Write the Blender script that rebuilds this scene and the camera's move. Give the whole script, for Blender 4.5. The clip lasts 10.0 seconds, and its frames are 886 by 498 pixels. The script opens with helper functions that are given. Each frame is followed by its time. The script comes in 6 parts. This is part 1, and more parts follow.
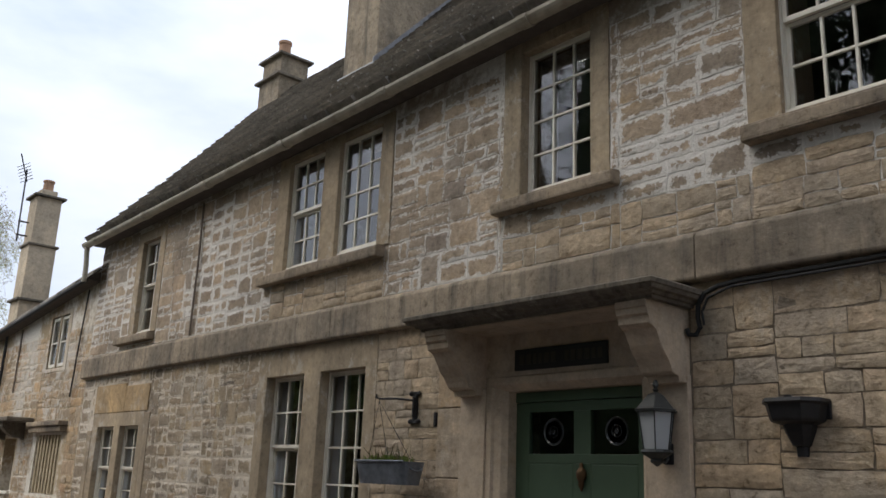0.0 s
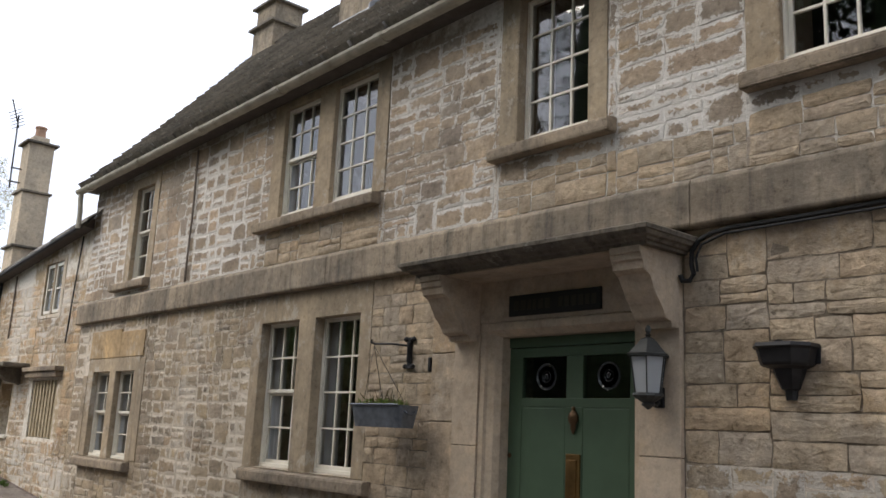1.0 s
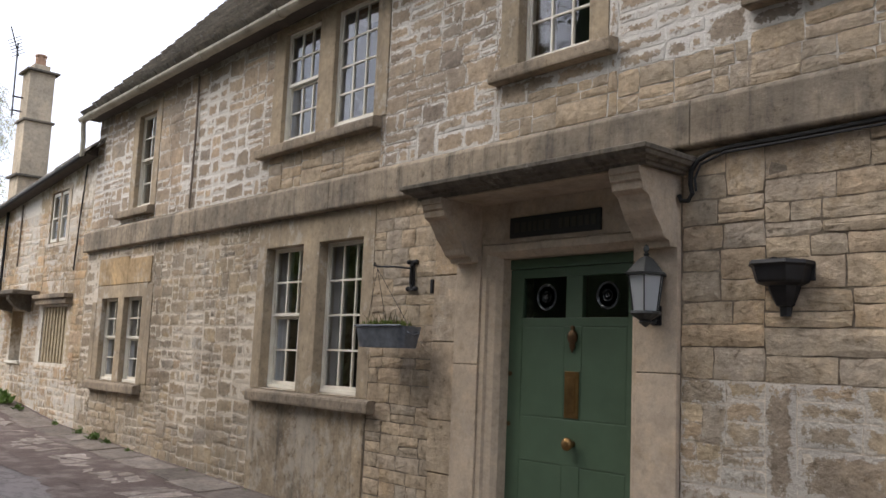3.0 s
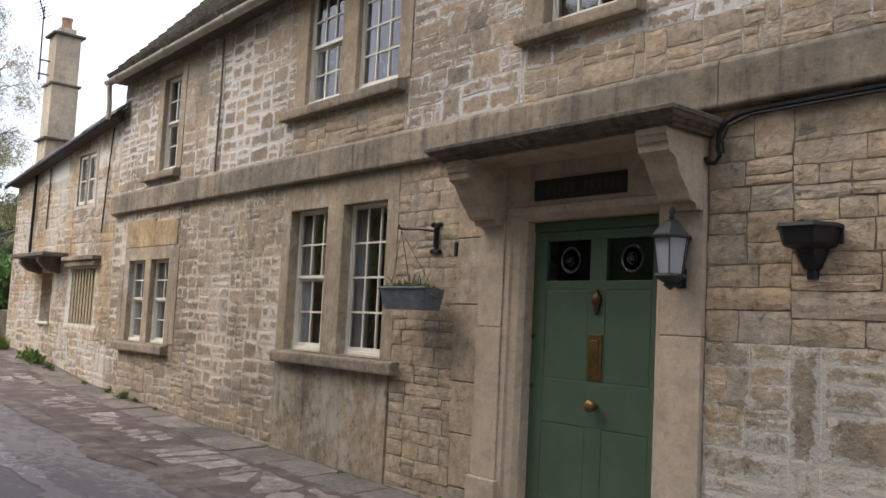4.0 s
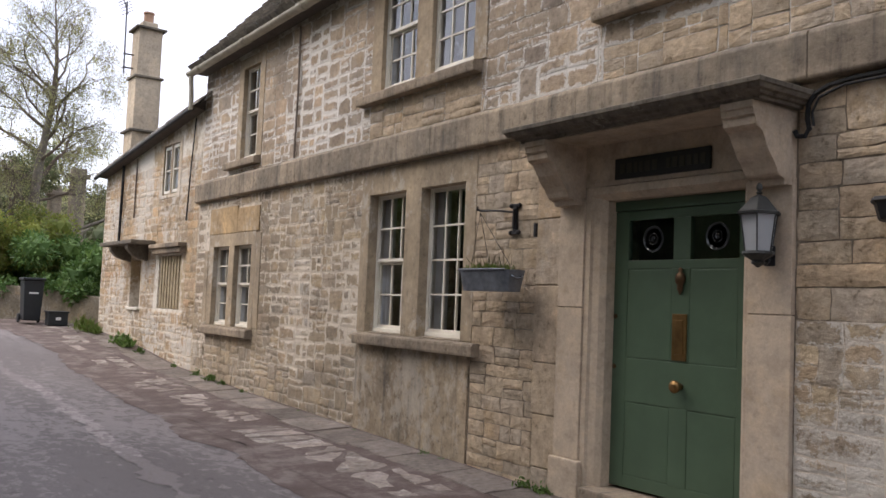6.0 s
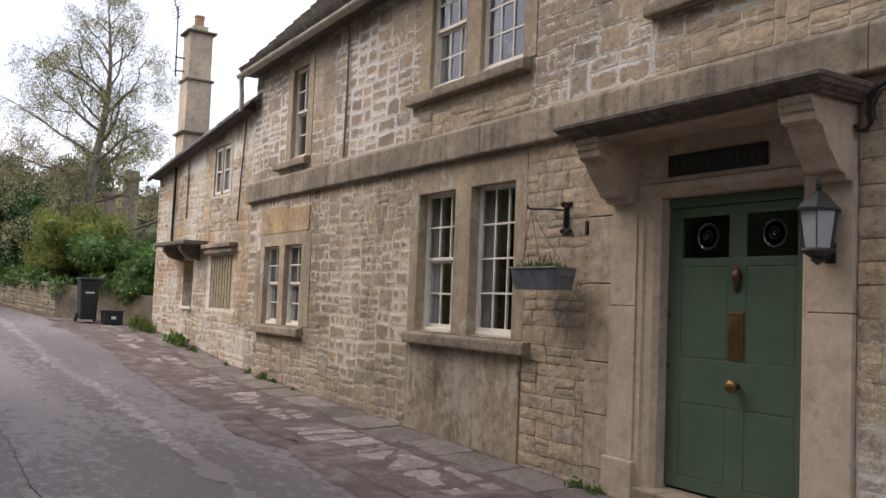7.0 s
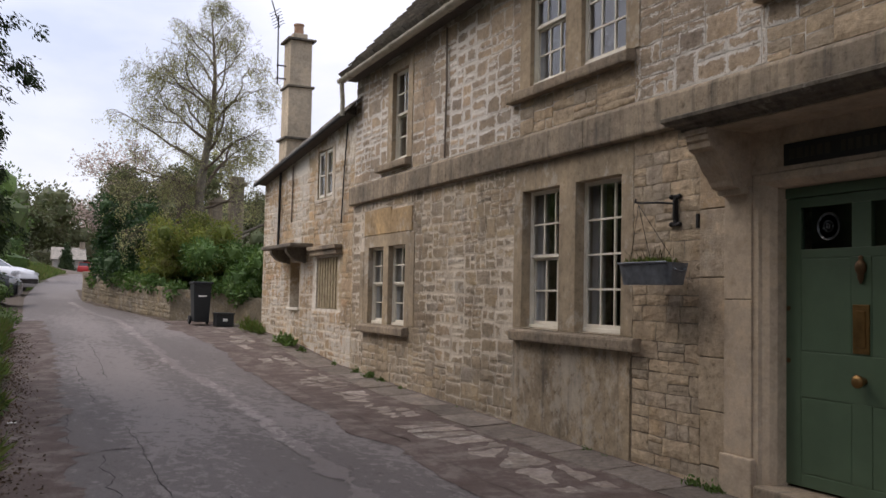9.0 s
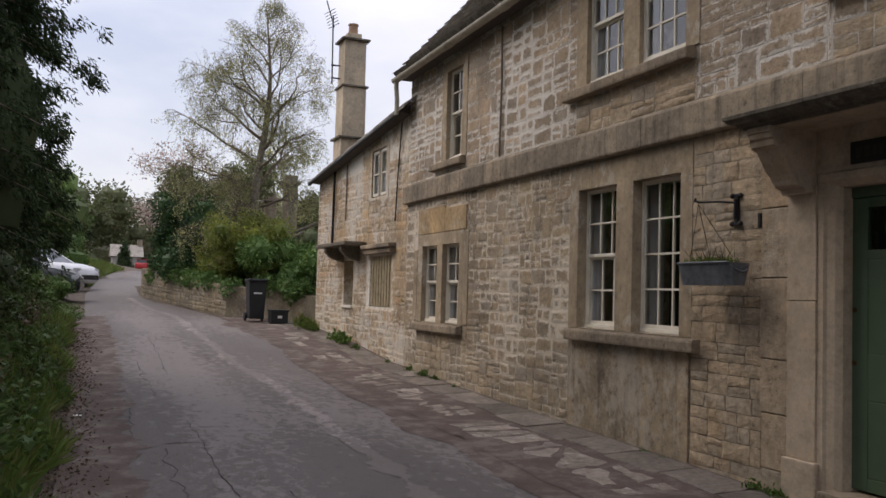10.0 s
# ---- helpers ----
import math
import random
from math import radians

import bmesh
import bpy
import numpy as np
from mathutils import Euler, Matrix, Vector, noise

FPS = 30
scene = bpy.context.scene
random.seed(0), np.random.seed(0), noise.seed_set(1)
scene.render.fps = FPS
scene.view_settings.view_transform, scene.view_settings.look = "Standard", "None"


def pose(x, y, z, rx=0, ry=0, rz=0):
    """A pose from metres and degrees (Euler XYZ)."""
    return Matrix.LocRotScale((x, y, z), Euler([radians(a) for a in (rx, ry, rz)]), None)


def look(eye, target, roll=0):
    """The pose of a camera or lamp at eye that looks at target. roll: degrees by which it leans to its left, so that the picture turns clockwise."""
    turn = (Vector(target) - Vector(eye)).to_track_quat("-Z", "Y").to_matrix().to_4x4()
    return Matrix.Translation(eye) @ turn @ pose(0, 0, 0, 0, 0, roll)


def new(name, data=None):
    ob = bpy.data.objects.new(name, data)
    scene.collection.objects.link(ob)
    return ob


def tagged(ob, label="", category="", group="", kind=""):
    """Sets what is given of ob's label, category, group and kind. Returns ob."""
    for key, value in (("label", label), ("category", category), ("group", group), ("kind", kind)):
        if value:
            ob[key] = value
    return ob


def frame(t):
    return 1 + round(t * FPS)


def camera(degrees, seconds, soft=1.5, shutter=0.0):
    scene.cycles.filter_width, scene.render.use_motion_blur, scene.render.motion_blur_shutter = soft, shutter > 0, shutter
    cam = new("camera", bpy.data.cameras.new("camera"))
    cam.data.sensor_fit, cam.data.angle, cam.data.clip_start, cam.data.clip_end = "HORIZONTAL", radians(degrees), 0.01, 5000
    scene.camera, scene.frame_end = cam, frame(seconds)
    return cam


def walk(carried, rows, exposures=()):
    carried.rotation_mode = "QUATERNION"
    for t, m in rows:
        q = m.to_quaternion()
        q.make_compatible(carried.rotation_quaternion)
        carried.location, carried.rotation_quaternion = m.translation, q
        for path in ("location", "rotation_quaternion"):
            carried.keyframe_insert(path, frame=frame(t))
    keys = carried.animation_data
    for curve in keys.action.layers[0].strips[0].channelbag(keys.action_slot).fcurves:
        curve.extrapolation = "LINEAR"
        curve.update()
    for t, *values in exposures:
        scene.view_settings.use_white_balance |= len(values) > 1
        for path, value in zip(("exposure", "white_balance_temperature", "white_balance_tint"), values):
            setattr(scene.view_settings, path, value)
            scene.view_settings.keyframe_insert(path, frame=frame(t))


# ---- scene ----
cam = camera(53.4, 10.0, soft=1.55)
PATH = [
    (0, (4.557, -4.565, 1.416), (3.093, -3.301, 1.925), 2.3),
    (0.5, (4.551, -4.57, 1.39), (3.083, -3.291, 1.847), 2.5),
    (1, (4.554, -4.581, 1.358), (3.085, -3.287, 1.765), 2.7),
    (1.5, (4.568, -4.577, 1.347), (3.095, -3.272, 1.702), 2.8),
    (2, (4.593, -4.589, 1.319), (3.118, -3.277, 1.641), 2.7),
    (3.5, (4.61, -4.589, 1.287), (3.101, -3.294, 1.496), 2.6),
    (4, (4.608, -4.59, 1.269), (3.077, -3.315, 1.44), 2.9),
    (4.5, (4.605, -4.581, 1.262), (3.049, -3.334, 1.41), 2.8),
    (5, (4.606, -4.6, 1.257), (3.023, -3.385, 1.396), 2.9),
    (5.5, (4.598, -4.613, 1.254), (2.989, -3.431, 1.385), 2.6),
    (7, (4.565, -4.663, 1.25), (2.873, -3.603, 1.369), 2.3),
    (7.5, (4.551, -4.677, 1.251), (2.827, -3.668, 1.364), 2.1),
    (8, (4.549, -4.706, 1.256), (2.796, -3.749, 1.366), 1.7),
    (8.5, (4.541, -4.722, 1.26), (2.764, -3.811, 1.37), 1.2),
    (9, (4.538, -4.741, 1.256), (2.74, -3.872, 1.362), 1.2),
    (9.5, (4.519, -4.76, 1.259), (2.7, -3.935, 1.361), 1.3),
    (10, (4.526, -4.796, 1.256), (2.681, -4.03, 1.356), 1.6),
]
walk(cam, [(t, look(eye, target, roll)) for t, eye, target, roll in PATH], [(0, -0.05, 6450, 11), (1, 0.38, 6500, 12), (2, 0.5, 6500, 13), (4.5, 0.6, 6500, 16), (7.5, 0.40, 6650, 18), (10, -0.19, 6750, 17)])

# ---- world, sun ----
world = bpy.data.worlds.new("world")
scene.world = world
world.use_nodes = True
wn, wl = world.node_tree.nodes, world.node_tree.links
wn.clear()
w_out = wn.new("ShaderNodeOutputWorld")
w_bg = wn.new("ShaderNodeBackground")
w_sky = wn.new("ShaderNodeTexSky")
w_sky.sky_type = "NISHITA"
w_sky.sun_disc = False
w_sky.sun_elevation = radians(46)
w_sky.sun_rotation = radians(217)
w_bg2 = wn.new("ShaderNodeBackground")
w_add = wn.new("ShaderNodeAddShader")
w_co = wn.new("ShaderNodeTexCoord")
w_map = wn.new("ShaderNodeMapping")
w_map.inputs["Scale"].default_value = (1.6, 1.6, 4.2)
w_noise = wn.new("ShaderNodeTexNoise")
w_noise.inputs["Scale"].default_value = 1.5
w_noise.inputs["Detail"].default_value = 7
w_noise.inputs["Roughness"].default_value = 0.52
w_ramp = wn.new("ShaderNodeValToRGB")
w_ramp.color_ramp.elements[0].position, w_ramp.color_ramp.elements[0].color = 0.36, (0.54, 0.60, 0.71, 1)
w_ramp.color_ramp.elements[1].position, w_ramp.color_ramp.elements[1].color = 0.72, (0.98, 0.98, 1.0, 1)
wl.new(w_co.outputs["Generated"], w_map.inputs["Vector"])
wl.new(w_map.outputs["Vector"], w_noise.inputs["Vector"])
wl.new(w_noise.outputs["Fac"], w_ramp.inputs["Fac"])
wl.new(w_ramp.outputs["Color"], w_bg2.inputs["Color"])
wl.new(w_sky.outputs["Color"], w_bg.inputs["Color"])
w_bg.inputs["Strength"].default_value = 0.05
w_sep = wn.new("ShaderNodeSeparateXYZ")
w_up = wn.new("ShaderNodeMapRange")
w_up.inputs["From Min"].default_value, w_up.inputs["From Max"].default_value = 0.0, 1.0
w_up.inputs["To Min"].default_value, w_up.inputs["To Max"].default_value = 0.70, 1.98
wl.new(w_co.outputs["Generated"], w_sep.inputs[0])
wl.new(w_sep.outputs["Z"], w_up.inputs["Value"])
wl.new(w_up.outputs["Result"], w_bg2.inputs["Strength"])
wl.new(w_bg.outputs["Background"], w_add.inputs[0])
wl.new(w_bg2.outputs["Background"], w_add.inputs[1])
wl.new(w_add.outputs["Shader"], w_out.inputs["Surface"])

sun = new("sun", bpy.data.lights.new("sun", "SUN"))
sun.data.energy = 1.9
sun.data.angle = radians(38)
sun.data.color = (1.0, 0.93, 0.82)
sun.matrix_world = look((-10.5, -14, 18), (0, 0, 0))


# ---- materials ----
def nodes_of(name):
    m = bpy.data.materials.new(name)
    m.use_nodes = True
    n, l = m.node_tree.nodes, m.node_tree.links
    return m, n, l, n["Principled BSDF"]


def rgb(c):
    return (c[0], c[1], c[2], 1.0)


def noise_node(n, l, co, scale, detail=5, rough=0.6, stretch=None):
    t = n.new("ShaderNodeTexNoise")
    t.inputs["Scale"].default_value = scale
    t.inputs["Detail"].default_value = detail
    t.inputs["Roughness"].default_value = rough
    if stretch:
        mp = n.new("ShaderNodeMapping")
        mp.inputs["Scale"].default_value = stretch
        l.new(co, mp.inputs["Vector"])
        co = mp.outputs["Vector"]
    l.new(co, t.inputs["Vector"])
    return t.outputs["Fac"]


def ramp_node(n, l, fac, stops):
    r = n.new("ShaderNodeValToRGB")
    e = r.color_ramp.elements
    while len(e) < len(stops):
        e.new(0.5)
    for el, (p, c) in zip(e, stops):
        el.position = p
        el.color = rgb(c) if isinstance(c, tuple) else (c, c, c, 1)
    l.new(fac, r.inputs["Fac"])
    return r.outputs["Color"]


def mix_node(n, l, fac, a, b, mode="MIX"):
    x = n.new("ShaderNodeMix")
    x.data_type = "RGBA"
    x.blend_type = mode
    if isinstance(fac, float):
        x.inputs[0].default_value = fac
    else:
        l.new(fac, x.inputs[0])
    for v, i in ((a, 6), (b, 7)):
        if isinstance(v, tuple):
            x.inputs[i].default_value = rgb(v)
        else:
            l.new(v, x.inputs[i])
    return x.outputs[2]


def bump_node(n, l, b, height, strength, dist=0.01):
    k = n.new("ShaderNodeBump")
    k.inputs["Strength"].default_value = strength
    k.inputs["Distance"].default_value = dist
    l.new(height, k.inputs["Height"])
    l.new(k.outputs["Normal"], b.inputs["Normal"])


def plain(name, c, rough=0.6, metal=0.0, vary=0.25, scale=9.0, bump=0.15, dirt=None):
    """Paint, metal or wood: one colour with grain and grime at two scales."""
    m, n, l, b = nodes_of(name)
    co = n.new("ShaderNodeTexCoord").outputs["Object"]
    f1 = noise_node(n, l, co, scale)
    f2 = noise_node(n, l, co, scale * 9, 3)
    lo = tuple(v * (1 - vary) for v in c)
    hi = tuple(min(1, v * (1 + vary)) for v in c)
    col = ramp_node(n, l, f1, [(0.3, lo), (0.7, hi)])
    if dirt:
        col = mix_node(n, l, ramp_node(n, l, noise_node(n, l, co, scale * 0.5), [(0.52, 0.0), (0.72, 0.8)]), col, dirt)
    l.new(col, b.inputs["Base Color"])
    b.inputs["Roughness"].default_value = rough
    b.inputs["Metallic"].default_value = metal
    bump_node(n, l, b, f2, bump, 0.004)
    return m


def scaled_sum(n, l, v, gain, base):
    """base + gain * v; base may be a number or a socket."""
    k = n.new("ShaderNodeMath")
    k.operation = "MULTIPLY_ADD"
    l.new(v, k.inputs[0])
    k.inputs[1].default_value = gain
    if isinstance(base, float):
        k.inputs[2].default_value = base
    else:
        l.new(base, k.inputs[2])
    return k.outputs[0]


def lime_zone(n, l, co):
    """Where the wall keeps its lime: shared by stones and joints."""
    return noise_node(n, l, co, 0.75, 3, 0.55)


def stone(name, tones, lime=0.0, lime_at=0.82, grime=0.5, lichen=0.0, streak=0.0, bump=0.6, even=1.0, wash=None, wash_tone=(0.70, 0.665, 0.60)):
    """Limestone: tones vary from stone to stone; lime wash left on the faces, dark weathering, run-off streaks.
    wash: (spread, zone gain, strength, hold at the rim) of lime pointing smeared from the joints over the rims of the stones."""
    m, n, l, b = nodes_of(name)
    co = n.new("ShaderNodeTexCoord").outputs["Object"]
    oi = n.new("ShaderNodeObjectInfo").outputs["Random"]
    gi = n.new("ShaderNodeNewGeometry").outputs["Random Per Island"]
    add = n.new("ShaderNodeMath")
    add.operation = "ADD"
    l.new(oi, add.inputs[0])
    l.new(gi, add.inputs[1])
    fr = n.new("ShaderNodeMath")
    fr.operation = "FRACT"
    l.new(add.outputs[0], fr.inputs[0])
    tones = tones * 2 if len(tones) == 1 else tones
    k = len(tones)
    col = ramp_node(n, l, fr.outputs[0], [(i / max(1, k - 1), t) for i, t in enumerate(tones)])
    mid = noise_node(n, l, co, 6.0, 6, 0.65)
    col = mix_node(n, l, 0.75, col, ramp_node(n, l, mid, [(0.25, (0.70, 0.68, 0.66)), (0.5, (1.0, 0.99, 0.98)), (0.75, (1.25, 1.2, 1.1))]), "MULTIPLY")
    big = noise_node(n, l, co, 0.9, 4, 0.6)
    col = mix_node(n, l, ramp_node(n, l, big, [(0.45, 0.0), (0.7, grime)]), col, (0.14, 0.125, 0.105))
    if streak:
        run = noise_node(n, l, co, 3.0, 5, 0.65, (2.6, 1, 0.25))
        col = mix_node(n, l, ramp_node(n, l, run, [(0.5, 0.0), (0.68, streak)]), col, (0.085, 0.08, 0.072))
    if lichen:
        li = noise_node(n, l, co, 2.2, 7, 0.7)
        col = mix_node(n, l, ramp_node(n, l, li, [(0.56, 0.0), (0.66, lichen)]), col, (0.42, 0.28, 0.12))
    bl = noise_node(n, l, co, 1.7, 5, 0.65)
    col = mix_node(n, l, 0.8 * even, col, ramp_node(n, l, bl, [(0.32, (0.72, 0.70, 0.68)), (0.5, (1.0, 1.0, 1.0)), (0.68, (1.32, 1.28, 1.22))]), "MULTIPLY")
    fine = noise_node(n, l, co, 45.0, 6, 0.7)
    pits = noise_node(n, l, co, 17.0, 8, 0.75)
    col = mix_node(n, l, 0.85 * even, col, ramp_node(n, l, pits, [(0.32, (0.36, 0.34, 0.31)), (0.44, (0.86, 0.85, 0.83)), (0.58, (1.05, 1.04, 1.03)), (0.70, (1.4, 1.37, 1.3))]), "MULTIPLY")
    if lime:
        lm = noise_node(n, l, co, 7.0, 10, 0.82, (1.0, 1.0, 0.75))
        lb = noise_node(n, l, co, 1.1, 3, 0.5)
        mu = n.new("ShaderNodeMath")
        mu.operation = "MULTIPLY_ADD"
        mu.inputs[1].default_value = 0.6
        l.new(lb, mu.inputs[0])
        l.new(lm, mu.inputs[2])
        col = mix_node(n, l, ramp_node(n, l, mu.outputs[0], [(lime_at + 0.01, 0.0), (lime_at + 0.035, lime * 0.75), (lime_at + 0.08, lime)]), col, (0.64, 0.60, 0.53))
    if wash:
        at = n.new("ShaderNodeAttribute")
        at.attribute_name = "rim"
        v = scaled_sum(n, l, at.outputs["Fac"], -wash[3], wash[0] - 0.5 * wash[1] - 4.2)
        v = scaled_sum(n, l, lime_zone(n, l, co), wash[1], v)
        v = scaled_sum(n, l, noise_node(n, l, co, 9.0, 4, 0.6), 3.2, v)
        v = scaled_sum(n, l, noise_node(n, l, co, 30.0, 8, 0.78), 5.2, v)
        col = mix_node(n, l, ramp_node(n, l, v, [(0.0, 0.0), (0.07, wash[2] * 0.7), (0.3, wash[2])]), col, wash_tone)
    col = mix_node(n, l, 0.35, col, ramp_node(n, l, fine, [(0.3, 0.5), (0.7, 1.0)]), "MULTIPLY")
    l.new(col, b.inputs["Base Color"])
    b.inputs["Roughness"].default_value = 0.93
    b.inputs["Specular IOR Level"].default_value = 0.2
    hm = mix_node(n, l, 0.35, mix_node(n, l, 0.5, mid, pits), fine)
    bump_node(n, l, b, hm, bump, 0.03)
    return m


def mortar(name, pale, dull, cut=0.5):
    m, n, l, b = nodes_of(name)
    co = n.new("ShaderNodeTexCoord").outputs["Object"]
    g = noise_node(n, l, co, 22.0, 5, 0.7)
    f = scaled_sum(n, l, noise_node(n, l, co, 7.0, 6, 0.7), 0.7, scaled_sum(n, l, lime_zone(n, l, co), 1.0, -0.35))
    col = ramp_node(n, l, f, [(cut - 0.07, dull), (cut + 0.07, pale)])
    col = mix_node(n, l, 0.6, col, ramp_node(n, l, g, [(0.3, (0.55, 0.53, 0.5)), (0.6, (1.0, 1.0, 1.0))]), "MULTIPLY")
    l.new(col, b.inputs["Base Color"])
    b.inputs["Roughness"].default_value = 0.95
    bump_node(n, l, b, g, 0.8, 0.02)
    return m


TAN = [(0.420, 0.347, 0.263), (0.493, 0.394, 0.289), (0.367, 0.310, 0.247), (0.557, 0.441, 0.315), (0.410, 0.357, 0.294), (0.473, 0.367, 0.263), (0.326, 0.278, 0.231)]
WARM = [(0.45, 0.37, 0.27), (0.53, 0.425, 0.295), (0.36, 0.305, 0.235), (0.58, 0.465, 0.31), (0.41, 0.36, 0.295), (0.50, 0.385, 0.26), (0.33, 0.285, 0.235)]
M_upper = stone("upper_rubble", TAN, grime=0.5, lichen=0.3, bump=0.7, wash=(0.62, 4.6, 0.92, 1.3), wash_tone=(0.76, 0.725, 0.66))
M_lower = stone("lower_rubble", [tuple(0.86 * v for v in c) for c in WARM], lime=0.5, lime_at=0.86, grime=0.5, lichen=0.4, bump=0.9, wash=(0.68, 5.5, 0.8, 1.15), wash_tone=(0.76, 0.68, 0.56))
M_foot = stone("foot_rubble", [(0.40, 0.335, 0.255), (0.45, 0.365, 0.26), (0.33, 0.285, 0.225), (0.48, 0.395, 0.28), (0.37, 0.325, 0.27)], lime=0.3, lime_at=0.88, grime=0.5, lichen=0.25, bump=0.9, wash=(0.2, 4.0, 0.55, 1.2), wash_tone=(0.58, 0.52, 0.43))
M_block = stone("squared_block", [(0.50, 0.41, 0.30), (0.56, 0.45, 0.32), (0.44, 0.37, 0.28), (0.49, 0.42, 0.335), (0.53, 0.41, 0.28)], lime=0.2, lime_at=0.9, grime=0.22, lichen=0.3, bump=0.8)
M_far = stone("far_cottage_stone", [(0.50, 0.385, 0.25), (0.57, 0.41, 0.25), (0.38, 0.30, 0.21), (0.52, 0.42, 0.30), (0.53, 0.36, 0.22)], lime=0.9, lime_at=0.80, grime=0.35, lichen=0.7, streak=0.2, bump=0.9, wash=(0.45, 4.5, 0.65, 1.2), wash_tone=(0.70, 0.61, 0.48))
M_limed = stone("limewashed_rubble", WARM, lime=0.5, lime_at=0.86, grime=0.4, lichen=0.3, bump=0.9, wash=(0.50, 5.0, 0.75, 1.0), wash_tone=(0.64, 0.60, 0.53))
M_dress = stone("dressed_stone", [(0.42, 0.345, 0.245), (0.44, 0.355, 0.25)], lime=0.4, lime_at=0.86, grime=0.4, streak=0.3, bump=0.3, even=0.7)
M_sill = stone("sill_stone", [(0.33, 0.275, 0.21), (0.36, 0.295, 0.22)], grime=0.65, streak=0.4, bump=0.35)
M_string = stone("string_stone", [(0.356, 0.302, 0.232), (0.389, 0.324, 0.243)], grime=0.75, streak=0.7, bump=0.35)
M_canopy = stone("canopy_stone", [(0.20, 0.175, 0.14), (0.17, 0.155, 0.13)], lime=0.3, lime_at=0.88, grime=0.9, streak=0.8, bump=0.4)
M_smooth = stone("doorcase_stone", [(0.54, 0.445, 0.34), (0.52, 0.43, 0.325)], lime=0.1, grime=0.18, lichen=0.25, bump=0.2, even=0.45)
M_ochre = stone("ochre_block", [(0.50, 0.355, 0.19), (0.47, 0.345, 0.20)], lime=0.3, lime_at=0.88, grime=0.4)
M_panel = stone("rendered_panel", [(0.41, 0.335, 0.24)], lime=0.3, grime=0.6, streak=0.6, bump=0.25)
M_mortar_u = mortar("upper_mortar", (0.80, 0.77, 0.71), (0.36, 0.30, 0.235), 0.52)
M_mortar_l = mortar("lower_mortar", (0.70, 0.62, 0.51), (0.30, 0.24, 0.175), 0.45)
M_mortar_b = mortar("block_mortar", (0.40, 0.34, 0.26), (0.22, 0.18, 0.135), 0.5)
M_mortar_f = mortar("far_mortar", (0.78, 0.73, 0.63), (0.44, 0.34, 0.21), 0.5)
M_chim = stone("chimney_ashlar", [(0.60, 0.51, 0.385), (0.56, 0.475, 0.36)], grime=0.25, streak=0.2, bump=0.3, even=0.6)
M_chim2 = stone("old_chimney_stone", [(0.30, 0.26, 0.20), (0.33, 0.28, 0.21)], grime=0.75, streak=0.6)
M_tile = stone("roof_tile_stone", [(0.30, 0.285, 0.265), (0.34, 0.32, 0.29), (0.27, 0.26, 0.24), (0.31, 0.295, 0.27)], grime=0.3, lichen=0.08, bump=0.3)
M_flag = stone("flagstone", [(0.204, 0.179, 0.161), (0.267, 0.236, 0.211), (0.155, 0.136, 0.121), (0.226, 0.197, 0.176)], grime=0.7, bump=0.8)
M_flagpale = stone("pale_flagstone", [(0.307, 0.266, 0.239), (0.352, 0.307, 0.276), (0.243, 0.212, 0.189)], grime=0.7, lime=0.35, lime_at=0.84, bump=1.0)
M_gwall = stone("garden_wall_stone", [(0.25, 0.215, 0.155), (0.29, 0.245, 0.17), (0.22, 0.19, 0.145)], lime=0.2, grime=0.7, lichen=0.4)
M_gutter = plain("gutter_paint", (0.42, 0.385, 0.30), 0.5, vary=0.2, dirt=(0.2, 0.17, 0.12))
M_white = plain("window_paint", (0.74, 0.70, 0.60), 0.45, vary=0.1, bump=0.05, dirt=(0.55, 0.5, 0.4))
M_green = plain("door_green", (0.064, 0.104, 0.062), 0.45, vary=0.1, scale=4, bump=0.08)
M_brass = plain("old_brass", (0.22, 0.13, 0.05), 0.42, 0.9, vary=0.3)
M_bronze = plain("dull_bronze", (0.10, 0.06, 0.03), 0.5, 0.8, vary=0.3)
M_iron = plain("black_iron", (0.022, 0.021, 0.022), 0.55, 0.3, vary=0.35)
M_lamp = plain("lantern_metal", (0.05, 0.052, 0.05), 0.5, 0.4, vary=0.35)
M_lead = plain("lead", (0.22, 0.225, 0.235), 0.55, 0.5, vary=0.25)
M_zinc = plain("galvanised_zinc", (0.15, 0.165, 0.185), 0.5, 0.5, vary=0.35, scale=14)
M_board = plain("black_board", (0.012, 0.011, 0.011), 0.45, vary=0.2)
M_letter = plain("faded_gilt", (0.035, 0.028, 0.02), 0.5, vary=0.3)
M_cable = plain("black_cable", (0.015, 0.015, 0.015), 0.85, vary=0.2)
M_pipe = plain("brown_pipe_paint", (0.13, 0.10, 0.075), 0.7, vary=0.3)
M_pot = plain("clay_pot", (0.36, 0.22, 0.14), 0.85, vary=0.2)
# Dark tone that stands for unlit rooms and the shade under eaves.
M_dark = plain("shade_tone", (0.10, 0.085, 0.07), 0.9, vary=0.2)
M_niche = plain("red_brown_boarding", (0.10, 0.05, 0.035), 0.85, vary=0.35)
M_cloth = plain("pale_curtain", (0.62, 0.63, 0.64), 0.9, vary=0.12)
M_wood = plain("weathered_oak", (0.38, 0.31, 0.20), 0.85, vary=0.3, scale=12)
M_plastic = plain("bin_plastic", (0.012, 0.016, 0.019), 0.45, vary=0.2)
M_bark = plain("birch_bark", (0.19, 0.165, 0.13), 0.9, vary=0.45, scale=6, bump=0.5, dirt=(0.08, 0.07, 0.06))
M_twig = plain("twig_bark", (0.13, 0.10, 0.075), 0.9, vary=0.3, bump=0.3)
